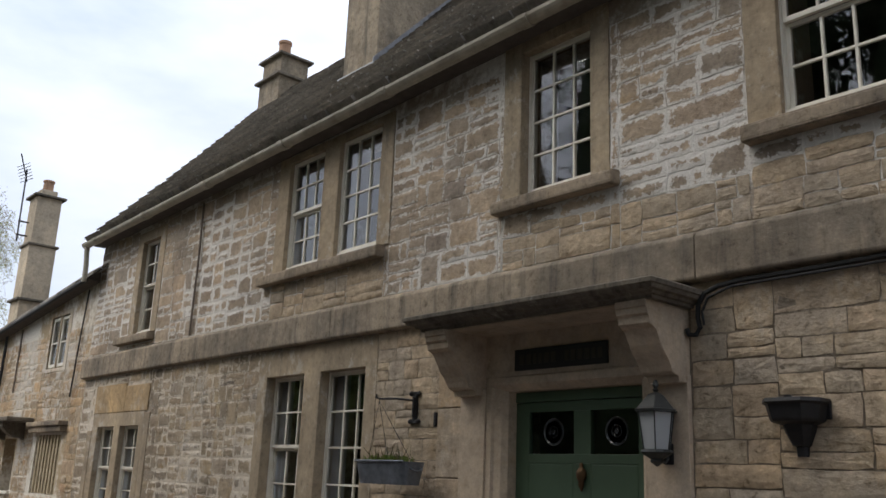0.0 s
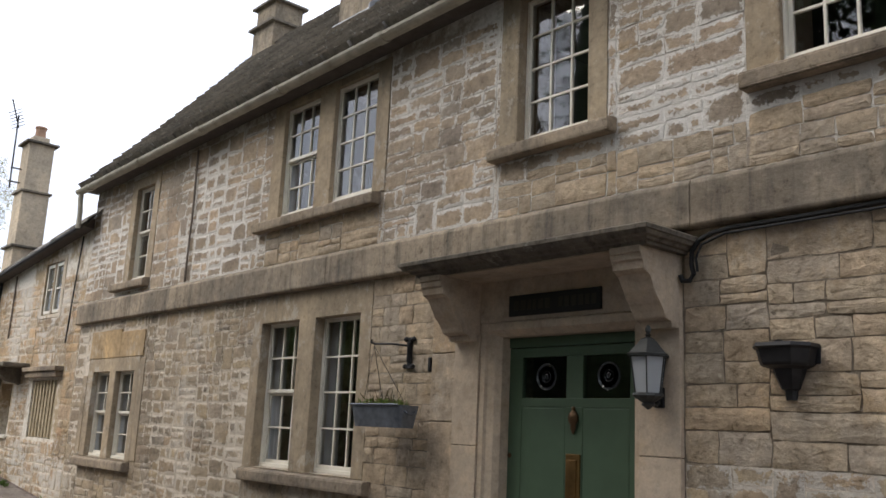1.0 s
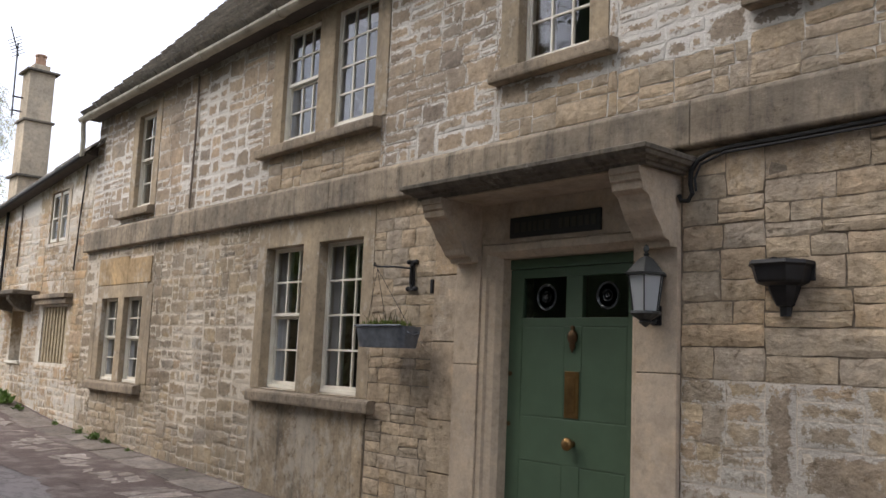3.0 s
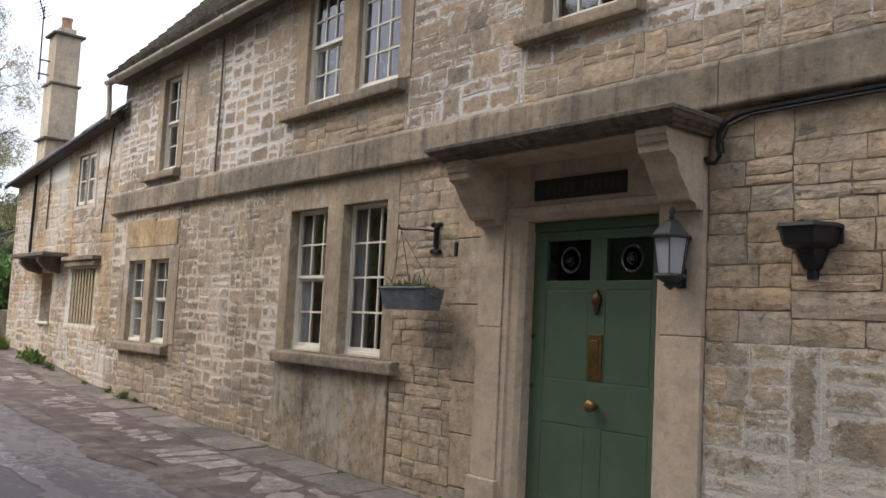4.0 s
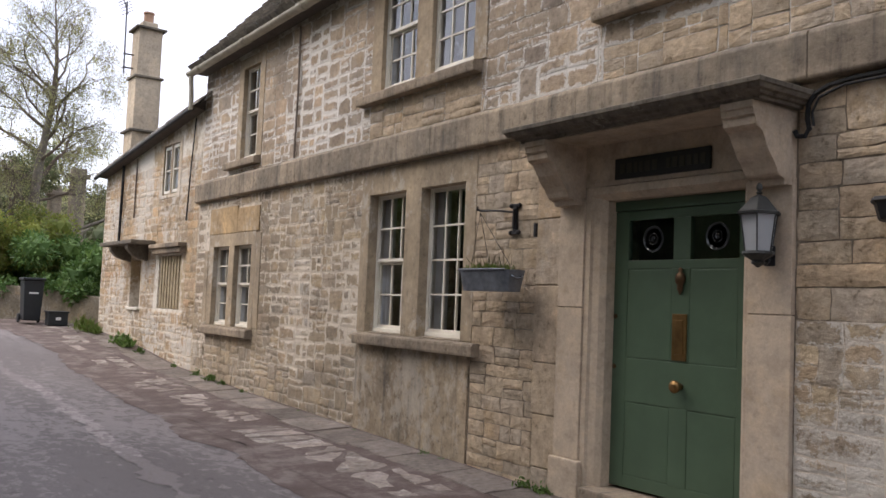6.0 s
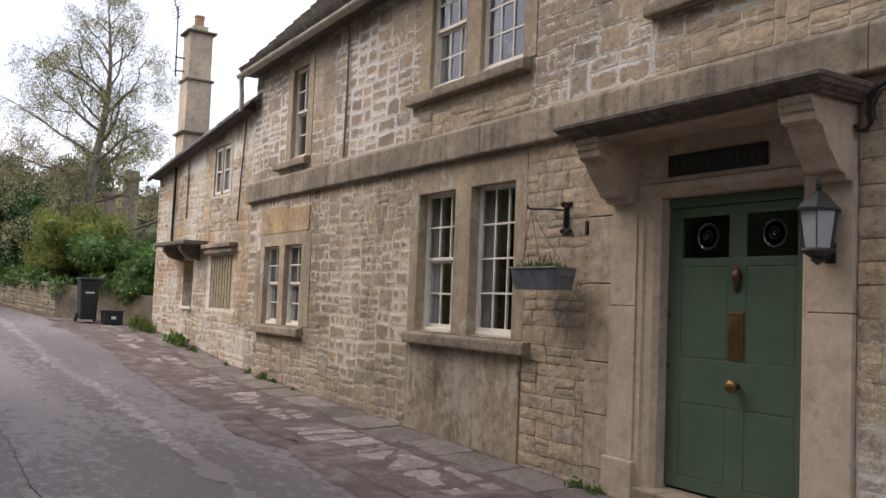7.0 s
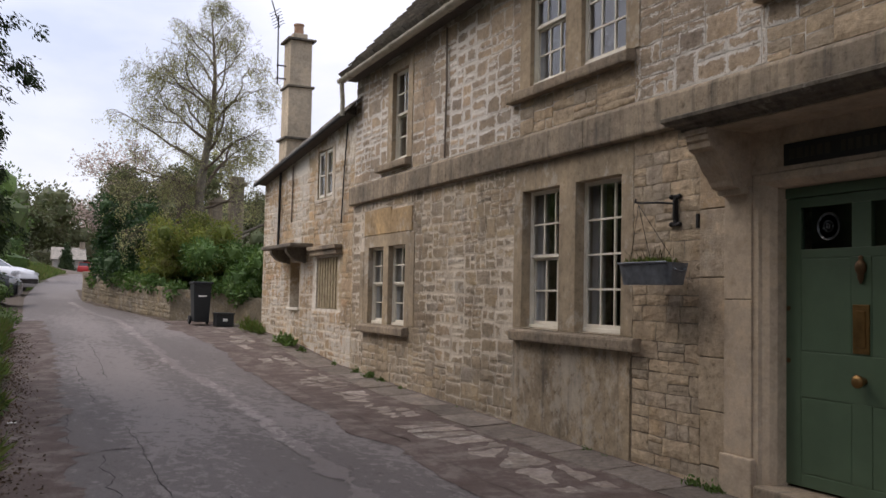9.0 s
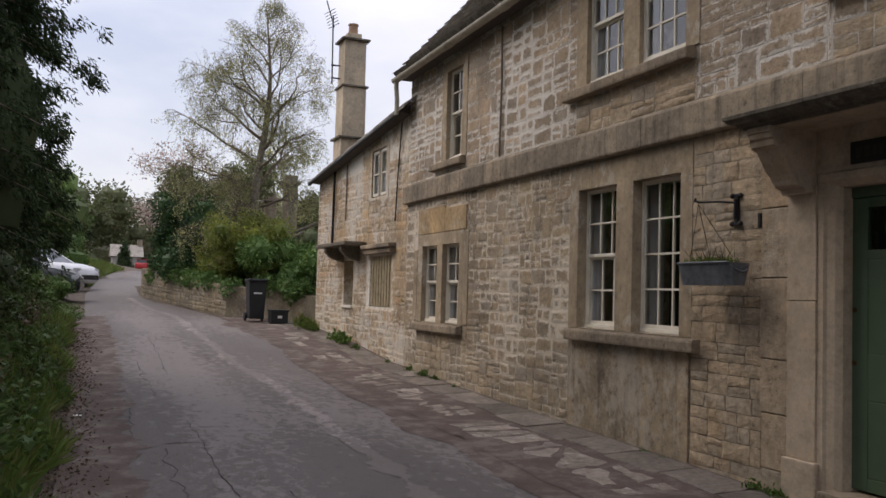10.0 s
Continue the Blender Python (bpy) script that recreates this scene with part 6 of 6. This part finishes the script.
t = thing("leaf_litter", "brown dead leaves along the lane edge", "leaves", (-4, -4.9, zg(-4)), kind="stuff")


def litter_sample(g, k):
    x = g.uniform(-14, 2, k)
    y = np.array([lane_edges(a)[0] for a in x]) + g.normal(-0.1, 0.15, k)
    z = np.array([max(terrain(a, b), zg(a) - 0.112) for a, b in zip(x, y)]) + 0.008
    return np.stack([x, y, z], 1), np.stack([g.normal(0, 1, k), g.normal(0, 1, k), g.normal(0, 0.1, k)], 1)


leaves("dead_leaves", t, L_litter, 5000, 0.03, litter_sample, 33, 0.0, 1.6)
scrap = thing("paper_scrap", "crumpled white paper scrap at the lane edge", "litter", (-5.2, -4.72, zg(-5.2) - 0.11))
bm = bmesh.new()
g = bmesh.ops.create_grid(bm, x_segments=4, y_segments=3, size=0.06)
for v in bm.verts:
    v.co = Vector((-5.2 + v.co.x, -4.72 + v.co.y * 0.7, zg(-5.2) - 0.105 + 0.012 * abs(noise.noise(v.co * 40))))
part("paper", bm, M_litter, scrap)

# weeds at the foot of the walls
rng = random.Random(61)
for x, size, n in ((-14.0, 0.25, 500), (-13.6, 0.22, 420), (-13.2, 0.18, 260), (-11.3, 0.22, 220), (-10.95, 0.2, 160), (-10.3, 0.12, 80), (-8.9, 0.09, 50), (-7.9, 0.10, 60), (-7.3, 0.12, 80), (-6.9, 0.10, 60),
                   (-6.2, 0.07, 34), (-2.0, 0.05, 36), (-1.75, 0.035, 24), (-0.62, 0.085, 80), (-0.42, 0.09, 70), (-4.6, 0.03, 18), (-3.3, 0.025, 16)):
    t = thing("weed", "green weed tuft at the foot of the wall", "weed", (x, -0.08, zg(x)), group="weeds along the wall")
    y0 = -0.10 if x > -10 else -0.2

    def tuft(g, k, x=x, size=size, y0=y0):
        p = np.stack([g.normal(x, size * 0.55, k), y0 - np.abs(g.normal(0, size * 0.4, k)), np.full(k, zg(x) - 0.03) + np.abs(g.normal(0, size * 0.25, k))], 1)
        return p, np.stack([g.normal(0, 0.6, k), g.normal(-0.2, 0.6, k), np.ones(k)], 1)
    leaves("greenery", t, L_grass if x < -13 else L_hedge, n, size * (0.55 if x < -13 else 0.4), tuft, int(-x * 10), -0.2, 5.0 if x < -13 else 2.0, kind="stuff")


def trough_sample(g, k):
    x = np.where(g.random(k) < 0.7, g.normal(-1.0, 0.1, k), g.uniform(-1.24, -0.75, k))
    p = np.stack([np.clip(x, -1.26, -0.72), g.uniform(-0.32, -0.16, k), np.full(k, 1.53)], 1)
    return p, np.stack([g.normal(0, 0.45, k), g.normal(0, 0.45, k), np.ones(k)], 1)


def stem_sample(g, k):
    p = np.stack([g.uniform(-1.24, -0.75, k), g.uniform(-0.33, -0.16, k), np.full(k, 1.53)], 1)
    return p, np.stack([g.normal(0, 0.5, k), g.normal(-0.1, 0.5, k), np.ones(k)], 1)


leaves("dry_stems", trough, L_dry, 46, 0.15, stem_sample, 72, -0.1, 22.0, "thin brown dead stems")
leaves("grass", trough, L_grass, 520, 0.06, trough_sample, 71, -0.2, 6.0, "green grass and moss")


# ---- cars ----
def car(name, label, x, y, yaw, paint, L=4.2, W=1.75, H=1.48):
    """Facing along its own +x; a lofted body with glass, wheels and lamps."""
    z0 = zg(x) - 0.12
    m = pose(x, y, z0, 0, 0, yaw)
    t = thing(name, label, "car", (x, y, z0))
    secs = [(-0.50, 0.35, 0.78, 0.80), (-0.485, 0.25, 0.95, 0.94), (-0.30, 0.20, 0.98, 1.0), (0.12, 0.20, 0.96, 1.0), (0.34, 0.20, 0.90, 0.98), (0.46, 0.22, 0.78, 0.92), (0.50, 0.32, 0.62, 0.78)]
    bm = bmesh.new()
    rings = []
    for u, lo, hi, w in secs:
        hw = W / 2 * w
        rings.append([bm.verts.new(m @ Vector((u * L, s * hw * k, h))) for s, k, h in ((-1, 0.9, lo), (-1, 1.0, lo + 0.18), (-1, 1.0, hi - 0.18), (-1, 0.86, hi), (1, 0.86, hi), (1, 1.0, hi - 0.18), (1, 1.0, lo + 0.18), (1, 0.9, lo))])
    for a, b in zip(rings, rings[1:]):
        for k in range(8):
            bm.faces.new((a[k], a[(k + 1) % 8], b[(k + 1) % 8], b[k]))
    bm.faces.new(rings[0])
    bm.faces.new(rings[-1])
    bmesh.ops.bevel(bm, geom=list(bm.edges), offset=0.03, segments=2, affect="EDGES")
    part("body", bm, paint, t, smooth=True)

    def loft(rows):
        b = bmesh.new()
        rr = [[b.verts.new(m @ Vector((u * L, s * W / 2 * w, h))) for s, w, h in ((-1, w0, h0), (-1, w1, h1), (1, w1, h1), (1, w0, h0))] for u, w0, h0, w1, h1 in rows]
        for p, q in zip(rr, rr[1:]):
            for k in range(4):
                b.faces.new((p[k], p[(k + 1) % 4], q[(k + 1) % 4], q[k]))
        b.faces.new(rr[0])
        b.faces.new(rr[-1])
        return b
    part("glasshouse", loft([(-0.47, 0.84, 0.90, 0.80, 0.96), (-0.38, 0.86, 0.90, 0.70, H - 0.06), (0.05, 0.86, 0.90, 0.70, H - 0.05), (0.26, 0.86, 0.88, 0.80, 0.93)]), M_carglass, t, "tinted glass")
    part("roof_panel", loft([(-0.40, 0.70, H - 0.06, 0.66, H - 0.02), (-0.2, 0.73, H - 0.04, 0.66, H), (0.03, 0.72, H - 0.05, 0.64, H - 0.01), (0.08, 0.72, H - 0.09, 0.66, H - 0.06)]), paint, t)
    for s in (-1, 1):
        b = bmesh.new()
        for u0, h0, u1, h1 in ((0.26, 0.90, 0.06, H - 0.06), (-0.12, 0.92, -0.13, H - 0.05), (-0.46, 0.92, -0.39, H - 0.05)):
            tube(b, [m @ Vector((u0 * L, s * W / 2 * 0.865, h0)), m @ Vector((u1 * L, s * W / 2 * 0.715, h1))], 0.03, 5)
        part("pillars", b, paint, t)
        bm = bmesh.new()
        g = bmesh.ops.create_cube(bm, size=1, matrix=m @ pose(0.465 * L, s * W * 0.36, 0.66) @ Matrix.Diagonal((0.2, 0.34, 0.15, 1)))
        bmesh.ops.bevel(bm, geom=list(bm.edges), offset=0.04, segments=2, affect="EDGES")
        part("headlight", bm, M_lens, t)
        bm = bmesh.new()
        bmesh.ops.create_cube(bm, size=1, matrix=m @ pose(-0.49 * L, s * W * 0.38, 0.75) @ Matrix.Diagonal((0.1, 0.22, 0.2, 1)))
        part("tail_light", bm, M_carred, t)
        for u in (-0.31, 0.31):
            bm = bmesh.new()
            lathe_y(bm, [(0.2, -0.10), (0.31, -0.10), (0.32, -0.06), (0.32, 0.06), (0.31, 0.10), (0.2, 0.10)], 0, 0, 20)
            bm.transform(m @ pose(u * L, s * (W / 2 - 0.1), 0.32))
            wh = part("wheel", bm, M_tyre, t)
            bm = bmesh.new()
            lathe_y(bm, [(0.05, -0.105), (0.19, -0.095), (0.2, -0.07), (0.2, 0.07), (0.19, 0.095), (0.05, 0.105)], 0, 0, 14)
            bm.transform(m @ pose(u * L, s * (W / 2 - 0.1), 0.32))
            part("rim", bm, M_lens, wh)
    bm = bmesh.new()
    bmesh.ops.create_cube(bm, size=1, matrix=m @ pose(0.495 * L, 0, 0.42) @ Matrix.Diagonal((0.06, W * 0.7, 0.16, 1)))
    part("grille", bm, M_cardark, t, "dark lower grille")
    return t


car("parked_car", "white parked hatchback beside the lane", -29.6, -6.2, 62, M_carwhite)
car("parked_car", "dark grey parked car nose-on to the lane", -22.6, -6.62, 84, M_cardark, 4.0, 1.7, 1.42)
car("parked_car", "small red car parked at the bend", -114.0, 2.95, 172, M_carred, 3.6, 1.6, 1.45)

# ---- distance ----
C = mass(41, 130, -82, -36, -14, -5.0, lambda x, y: zg(x) - 0.3, lambda x, y: zg(x) + 4.6 + 0.8 * math.sin(x), 0.7, 1.3)
bush("roadside_hedge", "tall green roadside hedge past the parked cars", "hedge", (-47, -8, zg(-47)), C, L_hedge, 22000, 0.16, 42, 0.0, 1.7, 0.75)
C = mass(43, 75, -34, -20, -16, -9, lambda x, y: zg(x) - 0.2, lambda x, y: zg(x) + 5.2, 0.6, 1.2)
bush("roadside_hedge", "tall mixed hedge behind the parked cars", "hedge", (-27, -12, zg(-27)), C, L_hedge, 14000, 0.14, 44, 0.0, 1.7, 0.75)
C = mass(45, 90, -80, -34, 2.0, 14, lambda x, y: zg(x) - 0.2, lambda x, y: zg(x) + 3.2, 0.6, 1.2)
bush("garden_trees", "mixed garden growth along the lane", "hedge", (-48, 6, zg(-48)), C, L_wood, 15000, 0.17, 46, 0.0, 1.7, 0.7)
t = thing("far_woods", "hazy far woods on the hillside", "woods", (-130, 0, 6), kind="stuff")
C = mass(47, 420, -200, -140, -50, 70, lambda x, y: zg(x), lambda x, y: zg(x) + 14.0 + 4.0 * noise.noise(Vector((x * 0.05, y * 0.07, 0))), 2.0, 4.5)
core("inner_growth", C, L_wood, t, 0.55)
leaves("foliage", t, L_wood, 90000, 0.6, clumps(C), 48)
for x, y, h, seed in ((-33, -10.5, 7.5, 2), (-44, -9.5, 8.5, 6), (-52, 6.0, 8.0, 7)):
    tree("roadside_tree", "slim roadside tree in young leaf", (x, y, terrain(x, y)), h, 0.13, M_twig, L_birch, 3500, 0.13, seed, 4, (0, 0), 0.55, 0.35)
C = mass(51, 60, -48, -33, -9.5, -6.0, lambda x, y: zg(x) + 0.2, lambda x, y: zg(x) + 3.9, 0.5, 0.9)
bush("spring_thicket", "fresh green thicket beside the far lane", "shrub", (-39, -7.5, zg(-39)), C, L_verge, 30000, 0.12, 52, 0.0, 1.7, 0.5)
t = thing("bank_grass", "bright green grass bank beside the far lane", "grass", (-45, -5.5, zg(-45)), kind="stuff")


def bank_sample(g, k):
    x = g.uniform(-75, -31, k)
    y = np.array([lane_edges(a)[0] for a in x]) - 0.15 - np.abs(g.normal(0, 0.9, k))
    z = np.array([terrain(a, b) for a, b in zip(x, y)])
    return np.stack([x, y, z], 1), np.stack([g.normal(0, 0.4, k), g.normal(0.1, 0.4, k), np.ones(k)], 1)


leaves("blades", t, L_grass, 14000, 0.38, bank_sample, 55, -0.3, 5.0)
fh = thing("distant_house", "pale distant cottage with a grey slate roof", "house", (-130, 2.0, zg(-130)))
z = zg(-130)
part("wall", boxes((-133.5, -128, -0.2, 3.6, z - 0.5, z + 2.0)), plain("pale_render", (0.30, 0.285, 0.255), 0.9), fh)
bm = bmesh.new()
a = [bm.verts.new(p) for p in ((-127.6, -0.5, z + 1.8), (-130.7, -0.5, z + 3.6), (-133.9, -0.5, z + 1.8))]
b = [bm.verts.new((v.co.x, 4.0, v.co.z)) for v in a]
bm.faces.new(a)
bm.faces.new(b[::-1])
for i in range(3):
    bm.faces.new((a[i], b[i], b[(i + 1) % 3], a[(i + 1) % 3]))
part("roof", bm, M_tile, fh)
part("chimney", boxes((-131.1, -130.3, 3.2, 3.9, z + 3.0, z + 4.4), bevel=0.03), M_chim2, fh)
C = [(-119 + 0.2 * math.sin(i), 1.0 + 0.2 * math.cos(2 * i), zg(-119) + 0.4 + 0.28 * i, 0.95 - 0.06 * i) for i in range(13)]
bush("dark_yew", "dark clipped yew before the distant cottage", "shrub", (-119, 1.0, zg(-119)), C, L_conifer, 5000, 0.16, 62, 0.0, 1.8, 0.8)
ch2 = thing("distant_chimney", "weathered stone chimney pair above the garden", "chimney", (-28, 3.6, 4))
for x, y, s, h in ((-28.0, 1.74, 0.19, 4.8), (-28.2, 2.50, 0.24, 5.5)):
    bm = bmesh.new()
    box(bm, x - s, x + s, y - s, y + s, 1.5, h, bevel=0.03)
    box(bm, x - s - 0.1, x + s + 0.1, y - s - 0.1, y + s + 0.1, h - 0.35, h - 0.2, bevel=0.03)
    part("chimney_shaft", bm, M_chim2, ch2)

# ---- repairs in the lane ----
def road_z(x, y):
    lo, hi = lane_edges(x)
    return zg(x) - 0.115 + 0.035 * math.sin(math.pi * min(1.0, max(0.0, (y - lo) / (hi - lo))))


def road_sheet(name, label, rows_xy, material, lift=0.005):
    """A thin ragged skin of asphalt: rows of x, y0, y1."""
    b = bmesh.new()
    vs = [[b.verts.new((x, y0 + (y1 - y0) * k / 3, road_z(x, y0 + (y1 - y0) * k / 3) + lift + 0.002 * (k in (1, 2)))) for k in range(4)] for x, y0, y1 in rows_xy]
    for p, q in zip(vs, vs[1:]):
        for k in range(3):
            b.faces.new((p[k], q[k], q[k + 1], p[k + 1]))
    tagged(part(name, b, material, smooth=True), label, "road", kind="structure")


def ragged(x, s, amount):
    return amount * (noise.noise(Vector((x * 1.3, s, 0))) + 0.7 * noise.noise(Vector((x * 6.0, s, 1))) + 0.4 * noise.noise(Vector((x * 17.0, s, 2))))


def trench_y(x):
    return float(np.interp(x, TX, TY))


xs = [-24 + 0.06 * i for i in range(480)]
TX = [-30, -19, -17.2, -10.5, -7, -3.8, -1.8, 6]
TY = [-3.6, -3.0, -2.6, -2.56, -2.33, -2.4, -2.44, -2.6]
road_sheet("trench_strip", "pale worn strip of a filled trench along the lane", [(x, trench_y(x) - 0.09 + ragged(x * 1.6, 3, 0.13), trench_y(x) + 0.08 + ragged(x * 1.6, 8, 0.13)) for x in xs if x < 2.5], M_pale)
road_sheet("asphalt_patch", "square dark asphalt repair", [(x, -4.02 + ragged(x, 31, 0.01), -3.72 + ragged(x, 35, 0.01)) for x in [-5.9 + 0.1 * i for i in range(25)]], M_darkpatch, 0.0045)

road_sheet("verge_dirt", "brown soil and leaf mould spilt over the lane edge", [(x, lane_edges(x)[0] - 0.15, lane_edges(x)[0] + 0.42 + ragged(x, 61, 0.22)) for x in [-17 + 0.1 * i for i in range(200)]], M_dirt, 0.006)
for n_crack, (xa, xb, yc, sway) in enumerate(((-6.5, -3.6, -4.25, 0.10), (-3.3, -0.8, -4.05, 0.14), (-4.6, 0.8, -3.72, 0.07), (-9.5, -6.2, -3.9, 0.12), (-1.6, 1.8, -3.35, 0.10), (-12, -8, -3.55, 0.12))):
    road_sheet("asphalt_crack", "thin dark crack running along the lane", [(x, yc + ragged(x * 0.5, 70 + n_crack, sway * 0.6), yc + ragged(x * 0.5, 70 + n_crack, sway * 0.6) + max(0.001, 0.008 + ragged(x, 80 + n_crack, 0.014))) for x in [xa + 0.04 * i for i in range(int((xb - xa) / 0.04))]], M_crack, 0.003)

# ---- stones of the walls ----
S2, S1 = SURROUND["w2"], SURROUND["w1"]
keep_lower = [S2, (S2[0], S2[1], -1.0, 0.82), (SILLS["w2"][0], SILLS["w2"][1], 0.80, 0.95), S1, (SILLS["w1"][0], SILLS["w1"][1], 0.69, 0.84), (-8.14, -6.12, 0.84, 2.1), (-7.98, -6.2, 2.12, 2.5)]
cells = list(rubble_cells(random.Random(101), -8.5, -3.52, -0.25, 2.63, keep_lower, 0.27, 0.165))


def washed(c):
    """Near the ground the lime has gone; the height varies along the wall."""
    x = (c[0] + c[1]) / 2
    return c[3] < 0.62 + 0.5 * noise.noise(Vector((x * 0.9, 3.3, 0))) + 0.2 * noise.noise(Vector((x * 4.0, c[2] * 3, 0)))


lay_stones([c for c in cells if not washed(c)], lower_wall, M_lower, 0.0045, 0.007, 0.014, near=(-5.9, -3.5), seed=102, limit=140)
lay_stones([c for c in cells if washed(c)], lower_wall, M_foot, 0.007, 0.009, 0.016, near=(-7.0, -3.5), seed=116, limit=140)
bed = [o for o in house.children if o.name.startswith("block_bed")][0]
cells = list(stone_cells(random.Random(103), -1.52, -0.69, -0.25, 2.63, [], 0.21, 0.128, 0.25))
lay_stones(cells, bed, M_block, 0.0045, 0.008, 0.008, near=(-9, 9), seed=104, y=-0.006)
cells = list(rubble_cells(random.Random(105), 1.585, 3.4, 1.25, 2.63, [(1.585, 2.12, 1.02, 1.44)], 0.44, 0.205))
cells += [(1.585, 1.80, 1.25, 1.44), (1.80, 2.12, 1.25, 1.44)]
lay_stones(cells, bed, M_block, 0.005, 0.009, 0.007, near=(-9, 9), seed=106, y=-0.006)
part("lime_bed", boxes((1.585, 3.4, -0.0095, -0.002, -0.4, 1.25)), M_mortar_l, house, "white lime mortar bed")
cells = list(rubble_cells(random.Random(107), 1.585, 3.4, -0.4, 1.25, [(2.12, 2.30, -0.4, 1.25)], 0.30, 0.17))
lay_stones(cells, bed, M_limed, 0.005, 0.004, 0.012, near=(-9, 9), seed=108, y=-0.0095)
lay_stones([(2.12, 2.30, 0.62, 1.25), (2.12, 2.30, 0.1, 0.62), (2.12, 2.30, -0.4, 0.1)], bed, M_limed, 0.004, 0.006, 0.006, near=(-9, 9), seed=118, y=-0.0095)
cells = list(stone_cells(random.Random(109), 3.4, 9.0, -0.5, 2.63, [], 0.36, 0.2, 0.2))
lay_stones(cells, bed, M_block, 0.006, 0.007, 0.010, seed=110, y=-0.006)
keep_upper = []
for k in ("u1", "u2", "u3", "u4"):
    keep_upper += [SURROUND[k], SILLS[k]]


def squared(c):
    """The warm squared course above the stone band."""
    x = (c[0] + c[1]) / 2
    return c[3] < 3.34 and (-3.5 < x < -1.5 or 0.0 < x)


cells = list(rubble_cells(random.Random(111), -8.5, 9.0, 2.955, 4.62, keep_upper, 0.34, 0.17))
cells = [c for c in cells if c[3] < eave(c[0]) - 0.06]
lay_stones([c for c in cells if not squared(c)], upper_wall, M_upper, 0.005, 0.006, 0.012, near=(-3.6, 3.2), seed=112, limit=230)
lay_stones([c for c in cells if squared(c)], upper_wall, M_block, 0.005, 0.008, 0.010, near=(-3.6, 3.2), seed=117, limit=60)
cells = list(rubble_cells(random.Random(113), -14.08, -8.52, 0.1, 3.45, [(-10.55, -9.02, 0.95, 2.08), (-12.1, -11.3, 0.92, 1.9), (-10.52, -9.48, 2.84, 3.82)], 0.32, 0.17))
lay_stones(cells, far_wall, M_far, 0.007, 0.008, 0.014, seed=114)

# ---- flagstones ----
def cut_poly(poly, px, py, nx, ny):
    """The part of a convex outline on one side of a line."""
    out = []
    for (ax, ay), (bx, by) in zip(poly, poly[1:] + poly[:1]):
        da, db = (ax - px) * nx + (ay - py) * ny, (bx - px) * nx + (by - py) * ny
        if da >= 0:
            out.append((ax, ay))
        if da * db < 0:
            t = da / (da - db)
            out.append((ax + (bx - ax) * t, ay + (by - ay) * t))
    return out


def flag_z(x, y):
    hi = lane_edges(x)[1]
    return zg(x) - 0.092 + 0.06 * (y - hi) / (0.06 - hi)


def flagstone(poly, gap, ragged_by, lift, material, rng):
    cx, cy = sum(p[0] for p in poly) / len(poly), sum(p[1] for p in poly) / len(poly)
    ring = []
    for (ax, ay), (bx, by) in zip(poly, poly[1:] + poly[:1]):
        k = max(1, min(6, round(math.hypot(bx - ax, by - ay) / 0.09)))
        for i in range(k):
            x, y = ax + (bx - ax) * i / k, ay + (by - ay) * i / k
            d = math.hypot(x - cx, y - cy) or 1
            pull = gap * (1.5 if i == 0 else 1.0) + ragged_by * rng.random()
            ring.append((x - pull * (x - cx) / d, y - pull * (y - cy) / d))
    k = len(ring)
    if k < 3:
        return
    tx, ty = rng.uniform(-0.012, 0.012), rng.uniform(-0.012, 0.012)
    verts = [(x, y, flag_z(x, y) - 0.03) for x, y in ring] + [(x, y, flag_z(x, y) + lift - 0.005) for x, y in ring]
    verts += [(cx + (x - cx) * 0.95, cy + (y - cy) * 0.95, flag_z(x, y) + lift + tx * (x - cx) + ty * (y - cy)) for x, y in ring]
    faces = [tuple(range(2 * k, 3 * k))] + [(b + i, b + (i + 1) % k, b + k + (i + 1) % k, b + k + i) for b in (0, k) for i in range(k)]
    mesh_part("flagstone", verts, faces, material, pavement)


rng = random.Random(121)
x = -15.5
while x < 6.5:  # sound grey slabs along the foot of the wall
    w = rng.uniform(0.45, 0.95)
    e = -rng.uniform(0.42, 0.58)
    flagstone([(x, -0.05), (x + w, -0.05), (x + w, e + rng.uniform(-0.04, 0.04)), (x, e)], 0.004, 0.025, rng.uniform(0.004, 0.016), M_flag, rng)
    x += w
x = -15.5
while x < 6.5:  # paler broken slabs towards the lane
    w = rng.uniform(0.45, 0.85)
    hi = lane_edges(x)[1]
    y1 = -0.57 + rng.uniform(-0.03, 0.02)
    y0 = hi + rng.uniform(0.02, 0.22)
    pieces = [[(x, y0), (x + w, y0), (x + w, y1), (x, y1)]]
    for _ in range(rng.choice((1, 2, 2))):
        a = rng.choice((0.0, 0.5 * math.pi)) + rng.gauss(0, 0.3)
        px, py = x + w * rng.uniform(0.3, 0.7), y0 + (y1 - y0) * rng.uniform(0.3, 0.7)
        halves = []
        for q in pieces:
            for sg in (1, -1):
                h = cut_poly(q, px, py, sg * math.cos(a), sg * math.sin(a))
                if len(h) > 2:
                    halves.append(h)
        pieces = halves
    for q in pieces:
        wide = max(p[0] for p in q) - min(p[0] for p in q)
        deep = max(p[1] for p in q) - min(p[1] for p in q)
        if wide * deep > 0.03 and rng.random() < 0.8:
            flagstone(q, 0.010, 0.075, rng.uniform(0.001, 0.009), M_flagpale, rng)
    x += w
